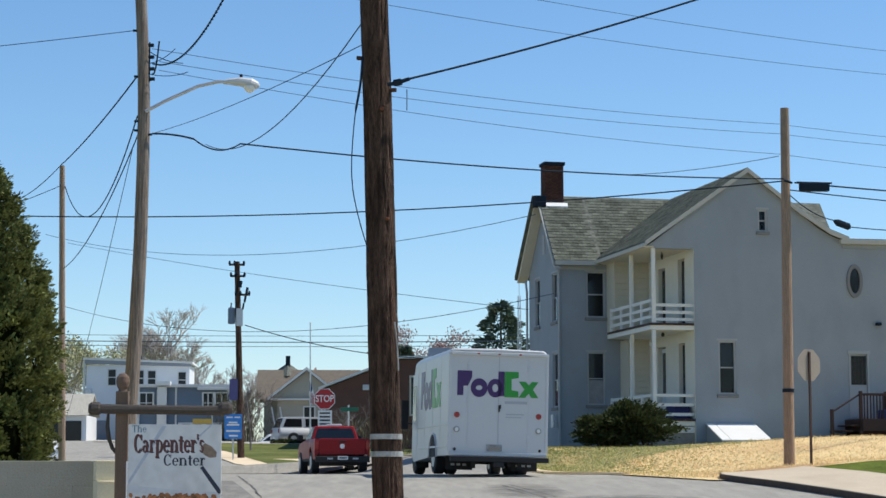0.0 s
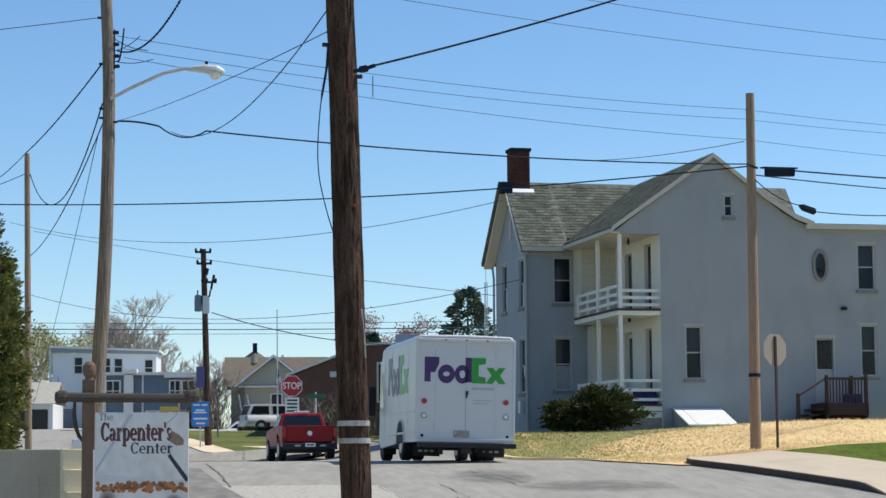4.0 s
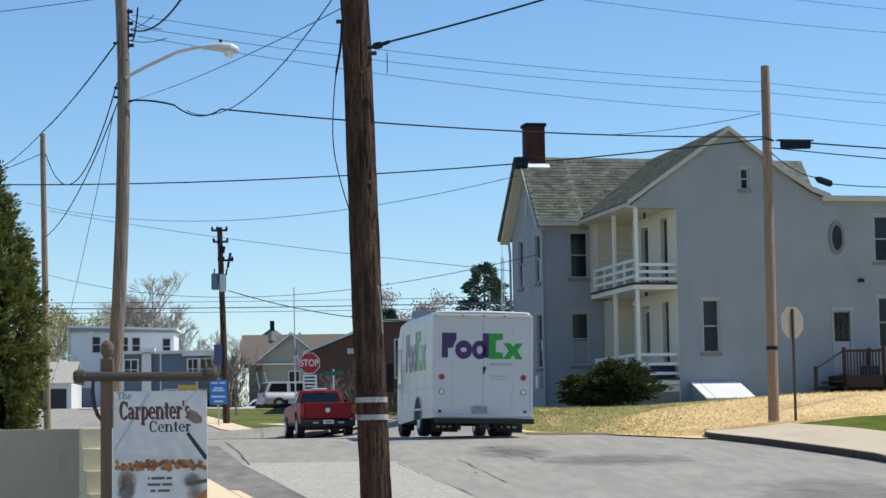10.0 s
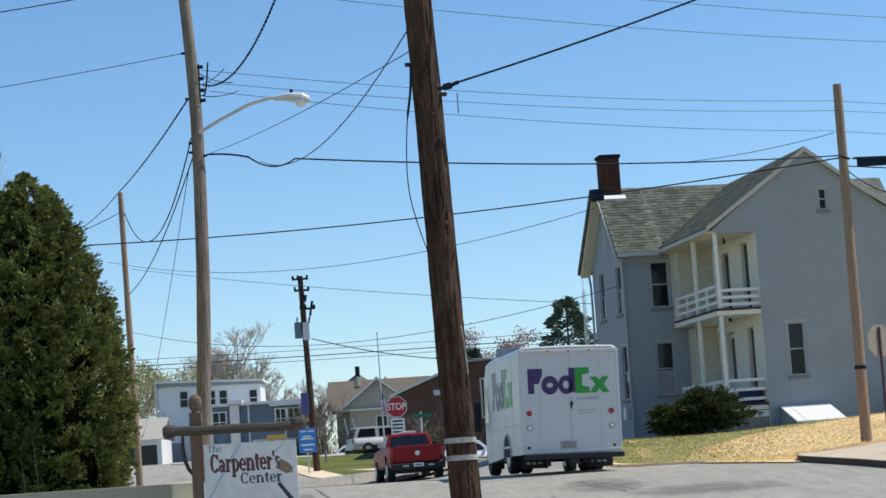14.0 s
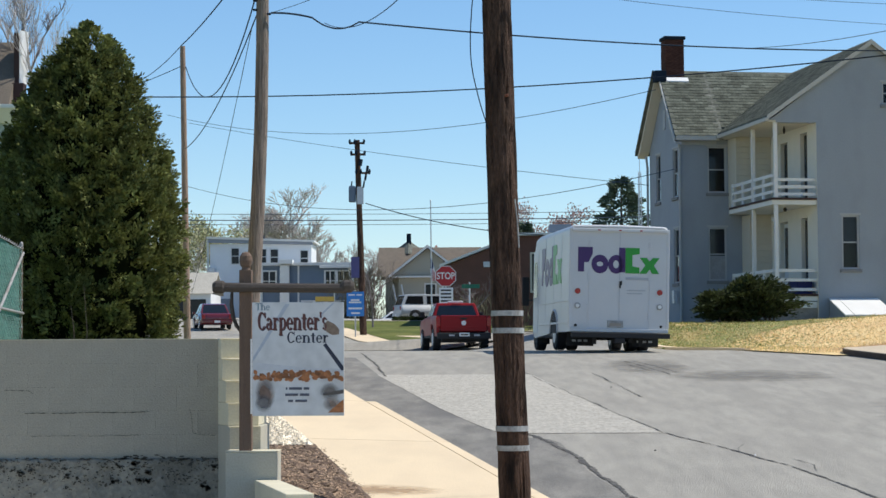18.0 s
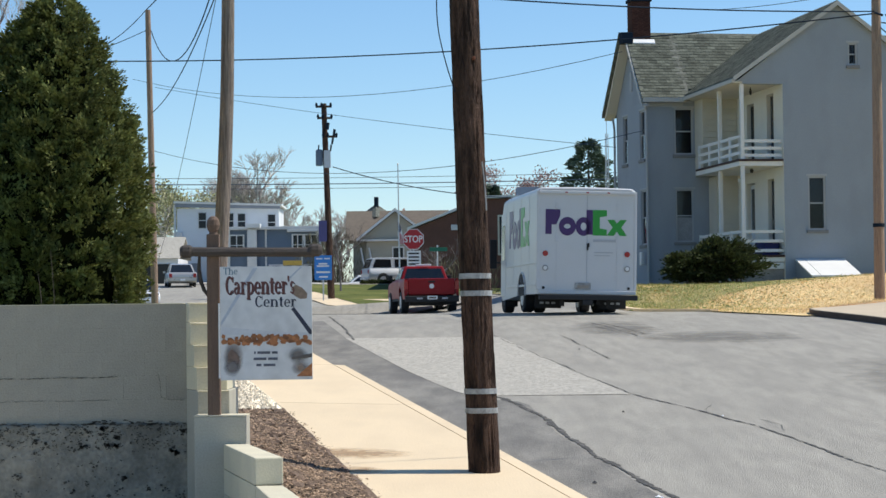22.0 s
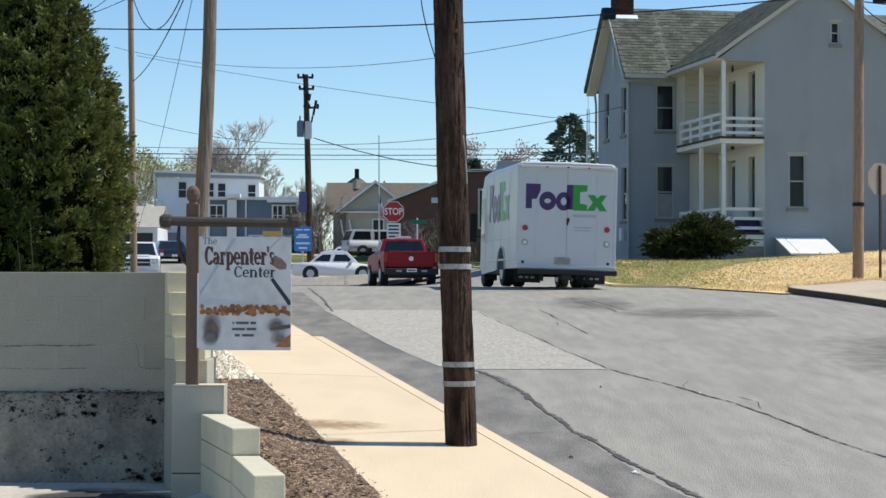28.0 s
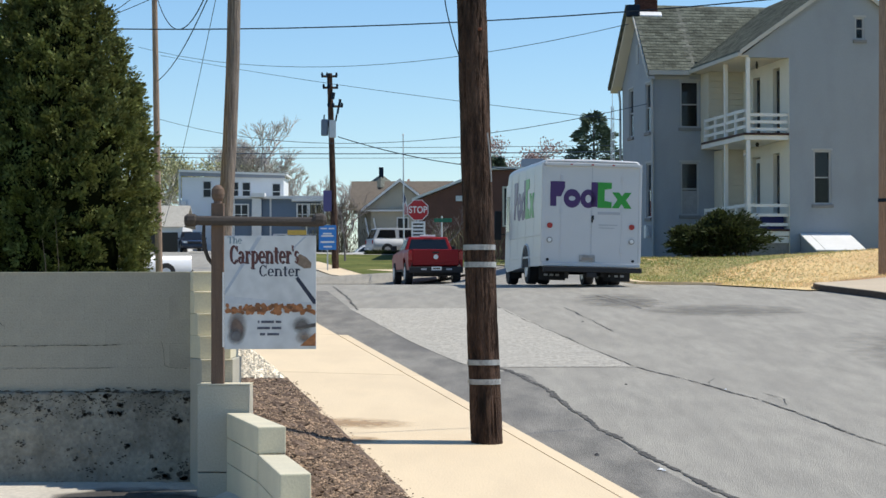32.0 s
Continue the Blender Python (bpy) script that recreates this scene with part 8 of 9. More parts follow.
def upright_tree(label, leaders, seed):
    """A slim bare tree: a few steep leaders, each set with rising twigs."""
    t = thing("bare_tree", label, "tree", group="trees behind the street")
    rng = random.Random(seed)
    bm = bmesh.new()
    for pts, r in leaders:
        pts = [Vector(p) for p in pts]
        line = []
        for a, b in zip(pts, pts[1:]):
            line += [a.lerp(b, k / 6) + Vector((rng.gauss(0, 0.03), rng.gauss(0, 0.03), 0)) for k in range(6)]
        line.append(pts[-1])
        n = len(line)
        tube(bm, line, [r * (1 - 0.88 * k / (n - 1)) for k in range(n)], 5, caps=False)
        L = (pts[-1] - pts[0]).length
        for _ in range(28):
            k = rng.uniform(0.3, 0.99)
            p = line[int(k * (n - 1))]
            a = rng.uniform(0, 2 * math.pi)
            d = Vector((math.cos(a) * 0.55, math.sin(a) * 0.55, 1)).normalized()
            ln = 0.22 * L * (1.12 - k) * rng.uniform(0.5, 1.2) + 0.25
            q = p + d * ln
            tube(bm, [p, p.lerp(q, 0.5) + Vector((0, 0, -0.04 * ln)), q], [0.022 * (1.2 - k) + 0.006, 0.010, 0.005], 4, caps=False)
            for _ in range(5):
                s0 = p.lerp(q, rng.uniform(0.3, 1.0))
                e = (d + Vector((rng.gauss(0, 0.5), rng.gauss(0, 0.5), rng.gauss(0.2, 0.3)))).normalized()
                tube(bm, [s0, s0 + e * ln * rng.uniform(0.2, 0.5)], [0.008, 0.004], 3, caps=False)
    part("trunk", bm, M_DARKTWIG, t)


upright_tree("slim bare tree rising behind the shed roof", [([(-17.0, 75, 3), (-17.35, 75, 11), (-17.75, 75, 14.6), (-18.2, 75, 16.3)], 0.075), ([(-17.15, 75, 10.5), (-16.7, 75, 13.0), (-16.4, 75, 14.9)], 0.05), ([(-17.1, 75, 10), (-16.3, 75, 11.6), (-15.6, 75, 13.3)], 0.04)], 13)
upright_tree("slim bare tree beside the white chimney", [([(-15.9, 72, 3), (-15.5, 72, 11.4), (-15.55, 72, 13.0), (-15.42, 72, 14.8)], 0.075), ([(-15.55, 72, 10.6), (-14.9, 72, 12.4), (-14.1, 72, 13.8)], 0.05), ([(-15.5, 72, 9.6), (-14.6, 72, 11.0), (-13.6, 72, 12.4)], 0.045), ([(-15.5, 72, 10.8), (-15.5, 72, 13), (-15.75, 72, 14.2)], 0.04)], 14)
bare_tree("bare_tree", "bare tree behind the shed roof", (-12.25, 61, 4), 10.2, 0.20, 14, levels=6, thick=0.06)
for i, (x, y, h) in enumerate(((36, 118, 13), (39, 125, 14), (33.6, 112, 9), (42, 120, 15))):
    bare_tree("leafing_tree", "yellow-green leafing tree behind the house", (x, y, 3.5), h, 0.5, 60 + i, leaves=M_SPRING, leaf_size=0.4, levels=6, leaf_n=2)


M_FARFIR = mat("blue_green_needles", (0.115, 0.15, 0.10), 0.85, 0.4, 1.2, 6, 0, per_island=0.35, spec=0.1)


def conifer(base, top, width, seed, label):
    t = thing("conifer", label, "conifer", group="trees behind the street")
    rng = random.Random(seed)
    pts = []
    H = top - base[2]
    for _ in range(5200):
        k = rng.random()
        a = rng.uniform(0, 2 * math.pi)
        env = width * (1 - k) ** 0.62 * (0.75 + 0.35 * math.sin(k * 40 + a * 2)) * rng.uniform(0.25, 1.0) ** 0.5 + 0.1
        pts.append((Vector((base[0] + env * math.cos(a), base[1] + env * math.sin(a), base[2] + H * (0.15 + 0.85 * k))), (math.cos(a), math.sin(a), -0.1)))
    leaf_mesh("crown", pts, 0.38, M_FARFIR, t, seed, 0.15, 0.35)
    part("trunk", tube(bmesh.new(), [base, (base[0], base[1], top - 0.5)], [0.18, 0.04], 8), M_BARK, t)


mast = thing("antenna_mast", "slim grey lattice antenna mast behind the house", "antenna")
for _dx, _dy in ((-0.13, 0.0), (0.13, 0.0), (0.0, 0.2)):
    part("leg", tube(bmesh.new(), [(9.11 + _dx, 112 + _dy, 3.0), (9.11 + _dx * 0.5, 112 + _dy, 11.3)], 0.022, 5), M_GALV, mast)
for _k in range(14):
    _z = 5.0 + 0.45 * _k
    part("lacing", tube(bmesh.new(), [(9.11 - 0.13 + 0.0035 * _k, 112, _z), (9.11 + 0.13 - 0.0035 * _k, 112, _z + 0.42)], 0.012, 4), M_GALV, mast)
part("rod", tube(bmesh.new(), [(9.11, 112.05, 11.2), (9.11, 112.05, 12.3)], 0.018, 5), M_GALV, mast)


conifer((9.05, 125, 3), 12.0, 2.9, 51, "dark green conifer behind the white house")
conifer((3.9, 150, 4), 10.9, 1.5, 52, "small dark conifer behind the brick building")


# ---- far buildings ----
def simple_window(parent, x0, x1, y, z0, z1):
    w = part("window", bx((x0 - 0.09, y - 0.05, z0 - 0.09), (x1 + 0.09, y - 0.004, z1 + 0.09), 0.01), M_TRIM, parent)
    for za, zb in ((z0, (z0 + z1) / 2 - 0.03), ((z0 + z1) / 2 + 0.03, z1)):
        part("pane", bx((x0, y - 0.06, za), (x1, y - 0.051, zb)), M_PANE, w)
    return w


M_PANE = mat("far_window_pane", (0.022, 0.025, 0.03), 0.12, 0.1, 3, 20, 0, spec=0.2)


# leafy strip added in place of the dark band below the parked vehicle
def dark_band_strip():
    h = thing("dark_band_strip", "low dark leafy strip added before the parked cars", "hedge")
    rng = random.Random(77)
    pts = [((rng.uniform(-5.2, 0.4), rng.uniform(140.3, 141.0), rng.uniform(3.7, 4.0)), (rng.gauss(0, 1), rng.gauss(0, 1), 0.6)) for _ in range(2600)]
    leaf_mesh("foliage", pts, 0.2, M_BUSH, h, 78, 0.4, 0.5)
    part("stems", bx((-5.1, 140.5, 3.6), (0.3, 140.8, 3.9)), M_BARK, h)


def brush():
    h = thing("brush", "olive-brown leafless brush beside the beige house", "brush", kind="stuff")
    rng = random.Random(91)
    m = mat("brown_brush", (0.14, 0.125, 0.07), 0.95, 0.4, 3, 20, 0, per_island=0.6)
    pts = [((rng.gauss(-7.9, 0.9), 149.5 + rng.uniform(0, 1.2), 3.5 + 3.9 * rng.random() ** 1.4), (rng.gauss(0, 0.5), rng.gauss(0, 0.5), 1.0)) for _ in range(4600)]
    pts += [((rng.uniform(-1.0, 3.2), 112.6 + rng.uniform(0, 0.9), 2.4 + 2.2 * rng.random() ** 1.6), (rng.gauss(0, 0.5), rng.gauss(0, 0.5), 1.0)) for _ in range(1300)]
    leaf_mesh("twigs", pts, 0.45, m, h, 92, 0.8, 0.08)
    for x, y, z in ((-7.8, 150, 3.5), (-8.3, 150, 3.4), (-7.3, 150, 3.6), (0.2, 113, 2.3), (1.5, 113, 2.3)):
        part("stem", tube(bmesh.new(), [(x, y, z), (x + 0.1, y, z + 2.2)], [0.05, 0.015], 5), M_BARK, h)


def far_buildings():
    w = thing("white_building", "white clapboard flat-roofed building with small upper windows", "building")
    part("wall", bx((-20.0, 160, 3.5), (-12.2, 165, 10.1)), M_CLAP_WHITE, w)
    for k in range(31):
        part("clapboard", prism(bmesh.new(), [(159.998, 3.9 + 0.2 * k), (159.96, 3.9 + 0.2 * k), (159.985, 4.1 + 0.2 * k), (159.998, 4.1 + 0.2 * k)], 7.8, "x", -20.0), M_CLAP_WHITE, w)
    part("roof", prism(bmesh.new(), [(-20.25, 10.5), (-11.95, 10.2), (-11.95, 10.34), (-20.25, 10.66)], 5.6, "y", 159.6), M_TRIM, w)
    # grey strip that puts the shade under the eave into colour
    part("eave_shade", prism(bmesh.new(), [(-20.1, 10.2), (-12.1, 10.0), (-12.1, 10.19), (-20.1, 10.49)], 0.3, "y", 159.68), M_GREYWALL, w, "grey strip painted as the eave's shade")
    for x, zt in ((-18.05, 9.75), (-15.95, 9.68), (-15.05, 9.65), (-12.75, 9.55)):
        win = part("window", bx((x - 0.34, 159.9, zt - 1.22), (x + 0.34, 159.955, zt + 0.06), 0.01), M_CURTAIN, w)
        for za, zb in ((zt - 1.16, zt - 0.61), (zt - 0.55, zt)):
            part("pane", bx((x - 0.27, 159.89, za), (x + 0.27, 159.899, zb)), M_PANE, win)
    part("vent", tube(bmesh.new(), [(-16.2, 162, 10.1), (-16.2, 162, 10.9)], 0.2, 8), M_WIRE, w)
    part("downpipe", tube(bmesh.new(), [(-20.15, 159.9, 10.4), (-20.15, 159.9, 3.6)], 0.09, 6), M_GALV, w)
    part("meter", bx((-20.05, 159.75, 7.6), (-19.6, 159.95, 8.3), 0.02), M_GALV, w)
    part("entry", bx((-19.3, 159.88, 3.6), (-18.4, 159.95, 5.9), 0.01), M_GREYWALL, w, "grey entry door")
    b = thing("blue_grey_building", "blue-grey clapboard shopfront with white bay trim", "building")
    part("wall", bx((-15.6, 155, 3.3), (-8.9, 159.9, 8.25)), M_CLAP_BLUE, b)
    for k in range(23):
        part("clapboard", prism(bmesh.new(), [(154.998, 3.6 + 0.2 * k), (154.965, 3.6 + 0.2 * k), (154.985, 3.8 + 0.2 * k), (154.998, 3.8 + 0.2 * k)], 6.7, "x", -15.6), M_CLAP_BLUE, b)
    part("cornice", bx((-15.8, 154.6, 8.2), (-8.7, 160, 8.42), 0.02), M_CURTAIN, b)
    part("bay_trim", bx((-14.1, 154.3, 4.0), (-13.45, 154.9, 8.2), 0.02), M_TRIM, b, "white clad bay corner")
    for k in range(20):
        part("trim_board", bx((-14.12, 154.27, 4.05 + 0.2 * k), (-13.43, 154.298, 4.22 + 0.2 * k)), M_TRIM, b)
    part("bay_cap", bx((-14.15, 154.0, 8.3), (-13.15, 155.2, 8.62), 0.02), M_TRIM, b)
    part("corner_board", bx((-12.85, 154.88, 4.0), (-12.72, 154.96, 8.2)), M_CURTAIN, b)
    for x0, x1 in ((-15.4, -14.5), (-10.75, -10.1), (-9.85, -9.0)):
        win = part("window", bx((x0 - 0.12, 154.84, 6.25), (x1 + 0.12, 154.955, 7.85), 0.01), M_TRIM, b)
        mid = (x0 + x1) / 2
        for xa, xb in ((x0, mid - 0.04), (mid + 0.04, x1)):
            for za, zb in ((6.35, 7.02), (7.08, 7.75)):
                part("pane", bx((xa, 154.825, za), (xb, 154.838, zb)), M_PANE, win)
    for x in (-15.0, -10.4, -9.4):
        simple_window(b, x - 0.33, x + 0.33, 154.95, 4.2, 5.4)
    part("awning_rail", bx((-11.2, 154.5, 8.0), (-8.8, 154.95, 8.18), 0.02), M_TRIM, b)
    shop = part("shop_band", bx((-12.6, 154.9, 5.1), (-8.95, 154.96, 5.62), 0.01), M_CURTAIN, b, "pale shop fascia")
    for k in range(4):
        part("print_bar", bx((-12.3 + 0.85 * k, 154.88, 5.2), (-11.75 + 0.85 * k, 154.898, 5.5)), M_DARK, shop)
    for x in (-15.55, -8.95):
        part("corner_trim", bx((x - 0.1, 154.8, 3.4), (x + 0.1, 154.95, 8.2)), M_TRIM, b)
    s = thing("low_shed", "low grey-roofed building with dark open doors", "building")
    part("wall", bx((-24, 150, 3.2), (-18.7, 156, 6.0)), M_CLAP_WHITE, s)
    part("roof", prism(bmesh.new(), [(149.6, 6.0), (153, 7.5), (156.4, 6.0), (153, 7.65)], 5.8, "x", -24.3), M_PATCH, s)
    for x in (-22.3, -20.9, -19.6):
        part("door", bx((x - 0.56, 149.94, 3.4), (x + 0.56, 149.98, 5.6), 0.01), M_PANE, s)
    g = thing("beige_house", "beige clapboard bungalow with a brown gabled roof", "house")
    part("wall", bx((-6.2, 152, 3.5), (0.6, 158, 7.3)), M_CLAP_BEIGE, g)
    part("porch_gable", prism(bmesh.new(), [(-5.6, 7.25), (-0.6, 7.25), (-3.1, 9.2)], 3.5, "y", 150.5), M_CLAP_BEIGE, g)
    part("porch_wall", bx((-5.2, 150.8, 3.5), (-0.9, 151.98, 7.24)), M_CLAP_BEIGE, g)
    for pts in ([(-5.9, 7.05), (-3.1, 9.25), (-3.1, 9.45), (-5.9, 7.25)], [(-3.1, 9.25), (-0.3, 7.05), (-0.3, 7.25), (-3.1, 9.45)]):
        part("gable_roof", prism(bmesh.new(), pts, 4.5, "y", 150.1), M_BROWNROOF, g)
        part("barge_board", prism(bmesh.new(), [(x, z - 0.02) for x, z in pts], 0.06, "y", 150.03), M_TRIM, g)
    part("main_roof", prism(bmesh.new(), [(151.6, 7.2), (155, 9.3), (158.4, 7.2), (155, 9.5)], 7.6, "x", -6.8), M_BROWNROOF, g)
    part("hip_top", tube(bmesh.new(), [(-4.6, 155.5, 9.0), (-4.6, 155.5, 10.0)], [1.5, 0.08], 4), M_SHINGLE, g)
    part("chimney", bx((-4.75, 155.2, 9.3), (-4.42, 155.6, 10.55), 0.02), M_WIRE, g, "dark chimney")
    part("eave_line", bx((-5.7, 150.3, 7.1), (-0.5, 150.78, 7.22)), M_TRIM, g)
    for x in (-2.9, -1.6):
        simple_window(g, x - 0.35, x + 0.35, 150.79, 5.0, 6.6)
    for x in (-5.0, -4.4):
        part("porch_brace", tube(bmesh.new(), [(x, 149.5, 3.4), (x - 0.6, 150.7, 6.6)], 0.06, 6), M_TRIM, g)
    r = thing("brick_building", "dark red brick building with a sloping pale-edged roofline", "building", Matrix.Translation((0, 0, 1.56 * (1 - 1.123))) @ Matrix.Diagonal((1.123, 1.123, 1.123, 1)))
    part("wall", prism(bmesh.new(), [(-1.45, 1.9), (-1.45, 6.35), (2.75, 8.0), (7.2, 8.0), (7.2, 1.9)], 12, "y", 114), M_REDBRICK, r)
    part("roof_edge", prism(bmesh.new(), [(-1.7, 6.32), (2.7, 8.02), (7.3, 8.02), (7.3, 8.16), (2.68, 8.16), (-1.7, 6.46)], 12.3, "y", 113.8), M_TRIM, r)
    part("window", bx((3.35, 113.95, 5.0), (4.1, 113.995, 7.0), 0.01), M_PANE, r)
    part("window_frame", bx((3.25, 113.97, 4.9), (4.2, 113.998, 7.1)), M_SIDING, r)
    part("vent", bx((0.7, 113.93, 6.3), (1.3, 113.99, 6.6), 0.01), M_GALV, r)
    part("rooftop_unit", bx((4.4, 116, 8.16), (5.6, 118, 8.75), 0.03), M_CLAP_BLUE, r, "grey rooftop unit")
    h = thing("background_house", "grey house with brown roof and white chimney behind the conifer", "house")
    part("wall", bx((-17, 60, 3), (-12.95, 66, 8.3)), mat("pale_green_wall", (0.40, 0.43, 0.37), 0.7), h)
    part("soffit", prism(bmesh.new(), [(59.55, 8.68), (59.9, 8.68), (60.0, 8.3), (59.9, 8.3)], 4.4, "x", -17.2), M_TRIM, h, "white boxed eave")
    part("eave", bx((-17.3, 59.5, 8.68), (-12.9, 60.1, 8.80), 0.02), M_TRIM, h)
    part("roof", prism(bmesh.new(), [(59.6, 8.82), (61.5, 10.88), (61.7, 10.88), (61.7, 8.82)], 4.05, "x", -17.3), M_BROWNROOF, h)
    # light put into colour: brown for the shaded side, white for the sunlit flank
    chim = part("chimney", bx((-13.28, 60.4, 9.5), (-13.13, 61.2, 11.0), 0.01), M_BROWN, h, "chimney coloured brown for its shaded side, white for its sunlit flank")
    part("flank", prism(bmesh.new(), [(-13.125, 60.42), (-12.95, 60.85), (-13.125, 61.2)], 1.56, "z", 9.52), M_SIGNWHITE, chim)
    part("bracket_trim", bx((-13.3, 60.2, 8.9), (-12.95, 60.6, 9.5), 0.02), M_BROWN, h)


far_buildings()
brush()
for i, (x, y, h) in enumerate(((-10.6, 172, 8.6), (-12.4, 178, 9.2), (-9.2, 168, 7.0), (-14.2, 182, 9.6))):
    bare_tree("bare_tree", "hazy bare tree behind the shopfront", (x, y, 4), h, 0.36, 80 + i, levels=6, thick=0.11, taper=0.7)
dark_band_strip()


# ---- about the white house: cellar doors, side steps, chairs, bits ----
def side_deck():
    H = HOUSE
    d = thing("side_deck", "dark red-brown wooden landing with rail and steps", "deck", H @ pose(0, 0, 0))
    part("platform", bx((8.25, -7.1, 3.05), (9.75, -5.83, 3.45), 0.01), M_BROWN, d)
    part("side_box", bx((8.3, -7.05, 2.5), (9.7, -5.85, 3.04)), M_DARKWOOD, d)
    for x, y, z in ((8.3, -7.05, 4.35), (9.68, -7.05, 4.38), (9.68, -5.92, 4.38), (7.3, -7.05, 3.75)):
        part("post", bx((x - 0.05, y - 0.05, 2.5), (x + 0.05, y + 0.05, z), 0.008), M_BROWN, d)
    part("rail", bx((8.3, -7.09, 4.2), (9.68, -7.03, 4.28), 0.006), M_BROWN, d)
    part("stair_rail", tube(bmesh.new(), [(7.3, -7.05, 3.66), (8.3, -7.05, 4.26)], 0.03, 6), M_BROWN, d)
    for k in range(12):
        x = 8.42 + 0.11 * k
        part("baluster", bx((x - 0.018, -7.075, 3.45), (x + 0.018, -7.04, 4.2)), M_BROWN, d)
    for k in range(3):
        part("tread", bx((7.4 + 0.28 * k, -7.0, 2.85 + 0.18 * k), (7.75 + 0.28 * k, -5.9, 2.9 + 0.18 * k), 0.006), M_BROWN, d)
    tub = thing("blue_tub", "blue plastic tub on the side landing", "tub", H)
    part("tub", bx((9.15, -6.9, 3.46), (9.6, -6.4, 3.75), 0.02), mat("blue_plastic", (0.02, 0.03, 0.16), 0.4), tub)
    c = thing("cellar_doors", "white sloping cellar bulkhead doors", "cellar door", H)
    part("cheek", prism(bmesh.new(), [(-7.3, 2.5), (-7.3, 2.72), (-5.83, 3.25), (-5.83, 2.5)], 1.62, "x", 3.45), M_HOUSE, c)
    for x0, x1 in ((3.42, 3.72), (3.74, 5.1)):
        bm = prism(bmesh.new(), [(-7.4, 2.7), (-5.83, 3.27), (-5.83, 3.31), (-7.4, 2.75)], x1 - x0, "x", x0)
        part("leaf", bm, M_TRIM, c, "white painted door leaf")
    for k, x in enumerate((11.35, 12.35)):
        ch = thing("garden_chair", "dark metal garden chair behind the yard", "chair", H @ pose(x, -7.2, 2.8, 0, 0, 70 - 140 * k), "garden chairs")
        part("seat", bx((-0.22, -0.22, 0.4), (0.22, 0.22, 0.44), 0.01), M_BROWN, ch)
        part("backrest", prism(bmesh.new(), [(0.2, 0.44), (0.24, 0.44), (0.36, 0.95), (0.32, 0.95)], 0.44, "x", -0.22), M_BROWN, ch)
        for sx in (-0.2, 0.2):
            for sy in (-0.2, 0.2):
                part("leg", tube(bmesh.new(), [(sx, sy, 0), (sx, sy, 0.4)], 0.014, 6), M_WIRE, ch)
    tb = thing("garden_table", "small dark metal garden table", "table", H @ pose(11.9, -7.0, 2.8))
    part("tabletop", tube(bmesh.new(), [(0, 0, 0.66), (0, 0, 0.69)], 0.35, 18), M_WIRE, tb)
    for a in range(3):
        part("leg", tube(bmesh.new(), [(0.25 * math.cos(2.1 * a), 0.25 * math.sin(2.1 * a), 0), (0.1 * math.cos(2.1 * a), 0.1 * math.sin(2.1 * a), 0.66)], 0.014, 6), M_WIRE, tb)
    ub = thing("closed_umbrella", "dark closed patio umbrella beside the house", "umbrella", H @ pose(12.55, -6.9, 2.8))
    part("canopy", tube(bmesh.new(), [(0, 0, 0.9), (0, 0, 1.1), (0, 0, 1.5), (0, 0, 1.95)], [0.2, 0.34, 0.2, 0.03], 10), M_WIRE, ub)
    part("pole", tube(bmesh.new(), [(0, 0, 0), (0, 0, 2.05)], 0.02, 6), M_GALV, ub)
    fl = part("floodlight", bx((9.42, -5.95, 6.58), (9.6, -5.8, 6.68), 0.02), M_WIRE, house, "small wall floodlight")
    part("meter_box", bx((-0.12, 0.2, 3.3), (0.0, 0.45, 3.75), 0.02), M_GALV, house, "grey meter box")
    part("porch_lamp", tube(bmesh.new(), [(2.5, -3.0, 6.12), (2.5, -3.0, 6.02), (2.5, -3.0, 5.98)], [0.06, 0.08, 0.02], 8), M_SIGNWHITE, house)
    chr2 = thing("porch_bench", "dark blue covered bench on the lower porch", "bench", H @ pose(2.75, -5.0, 3.45))
    part("seat", bx((-0.25, -0.5, 0.0), (0.25, 0.5, 0.45), 0.02), mat("dark_blue_cloth", (0.01, 0.015, 0.09), 0.8), chr2)


side_deck()


# ---- loose bark and stones ----
def scatter(name, label, material, region, n, size, seed, lift=0.1, flat=0.5, heap=None):
    rng = random.Random(seed)
    bm = bmesh.new()
    vs, fs = [], []
    tri = [(0, 2, 4), (2, 1, 4), (1, 3, 4), (3, 0, 4), (2, 0, 5), (1, 2, 5), (3, 1, 5), (0, 3, 5)]
    for _ in range(n):
        x, y = region(rng)
        s = size * rng.uniform(0.4, 1.3)
        a = rng.uniform(0, math.pi)
        ca, sa = math.cos(a), math.sin(a)
        l, w, h = s, s * rng.uniform(0.35, 0.8), s * flat
        k = len(vs)
        z = land(x, y) + lift + (heap(x, y) if heap else 0.0)
        for px, py, pz in ((l, 0, 0), (-l, 0, 0), (0, w, 0), (0, -w, 0), (0, 0, h), (0, 0, -h)):
            vs.append((x + px * ca - py * sa, y + px * sa + py * ca, z + pz + px * rng.uniform(-0.3, 0.3)))
        fs += [tuple(i + k for i in t) for t in tri]
    bm.free()
    me = bpy.data.meshes.new(name)
    me.from_pydata(vs, [], fs)
    me.materials.append(material)
    return tagged(new(name, me), label, name.replace("_", " "), kind="stuff")


def _mulch(r):
    y = r.uniform(14, 26.4)
    x0, x1 = MULCH_L(y) + 0.05, SW_L(y) - 0.02
    return x0 + (x1 - x0) * r.random(), y


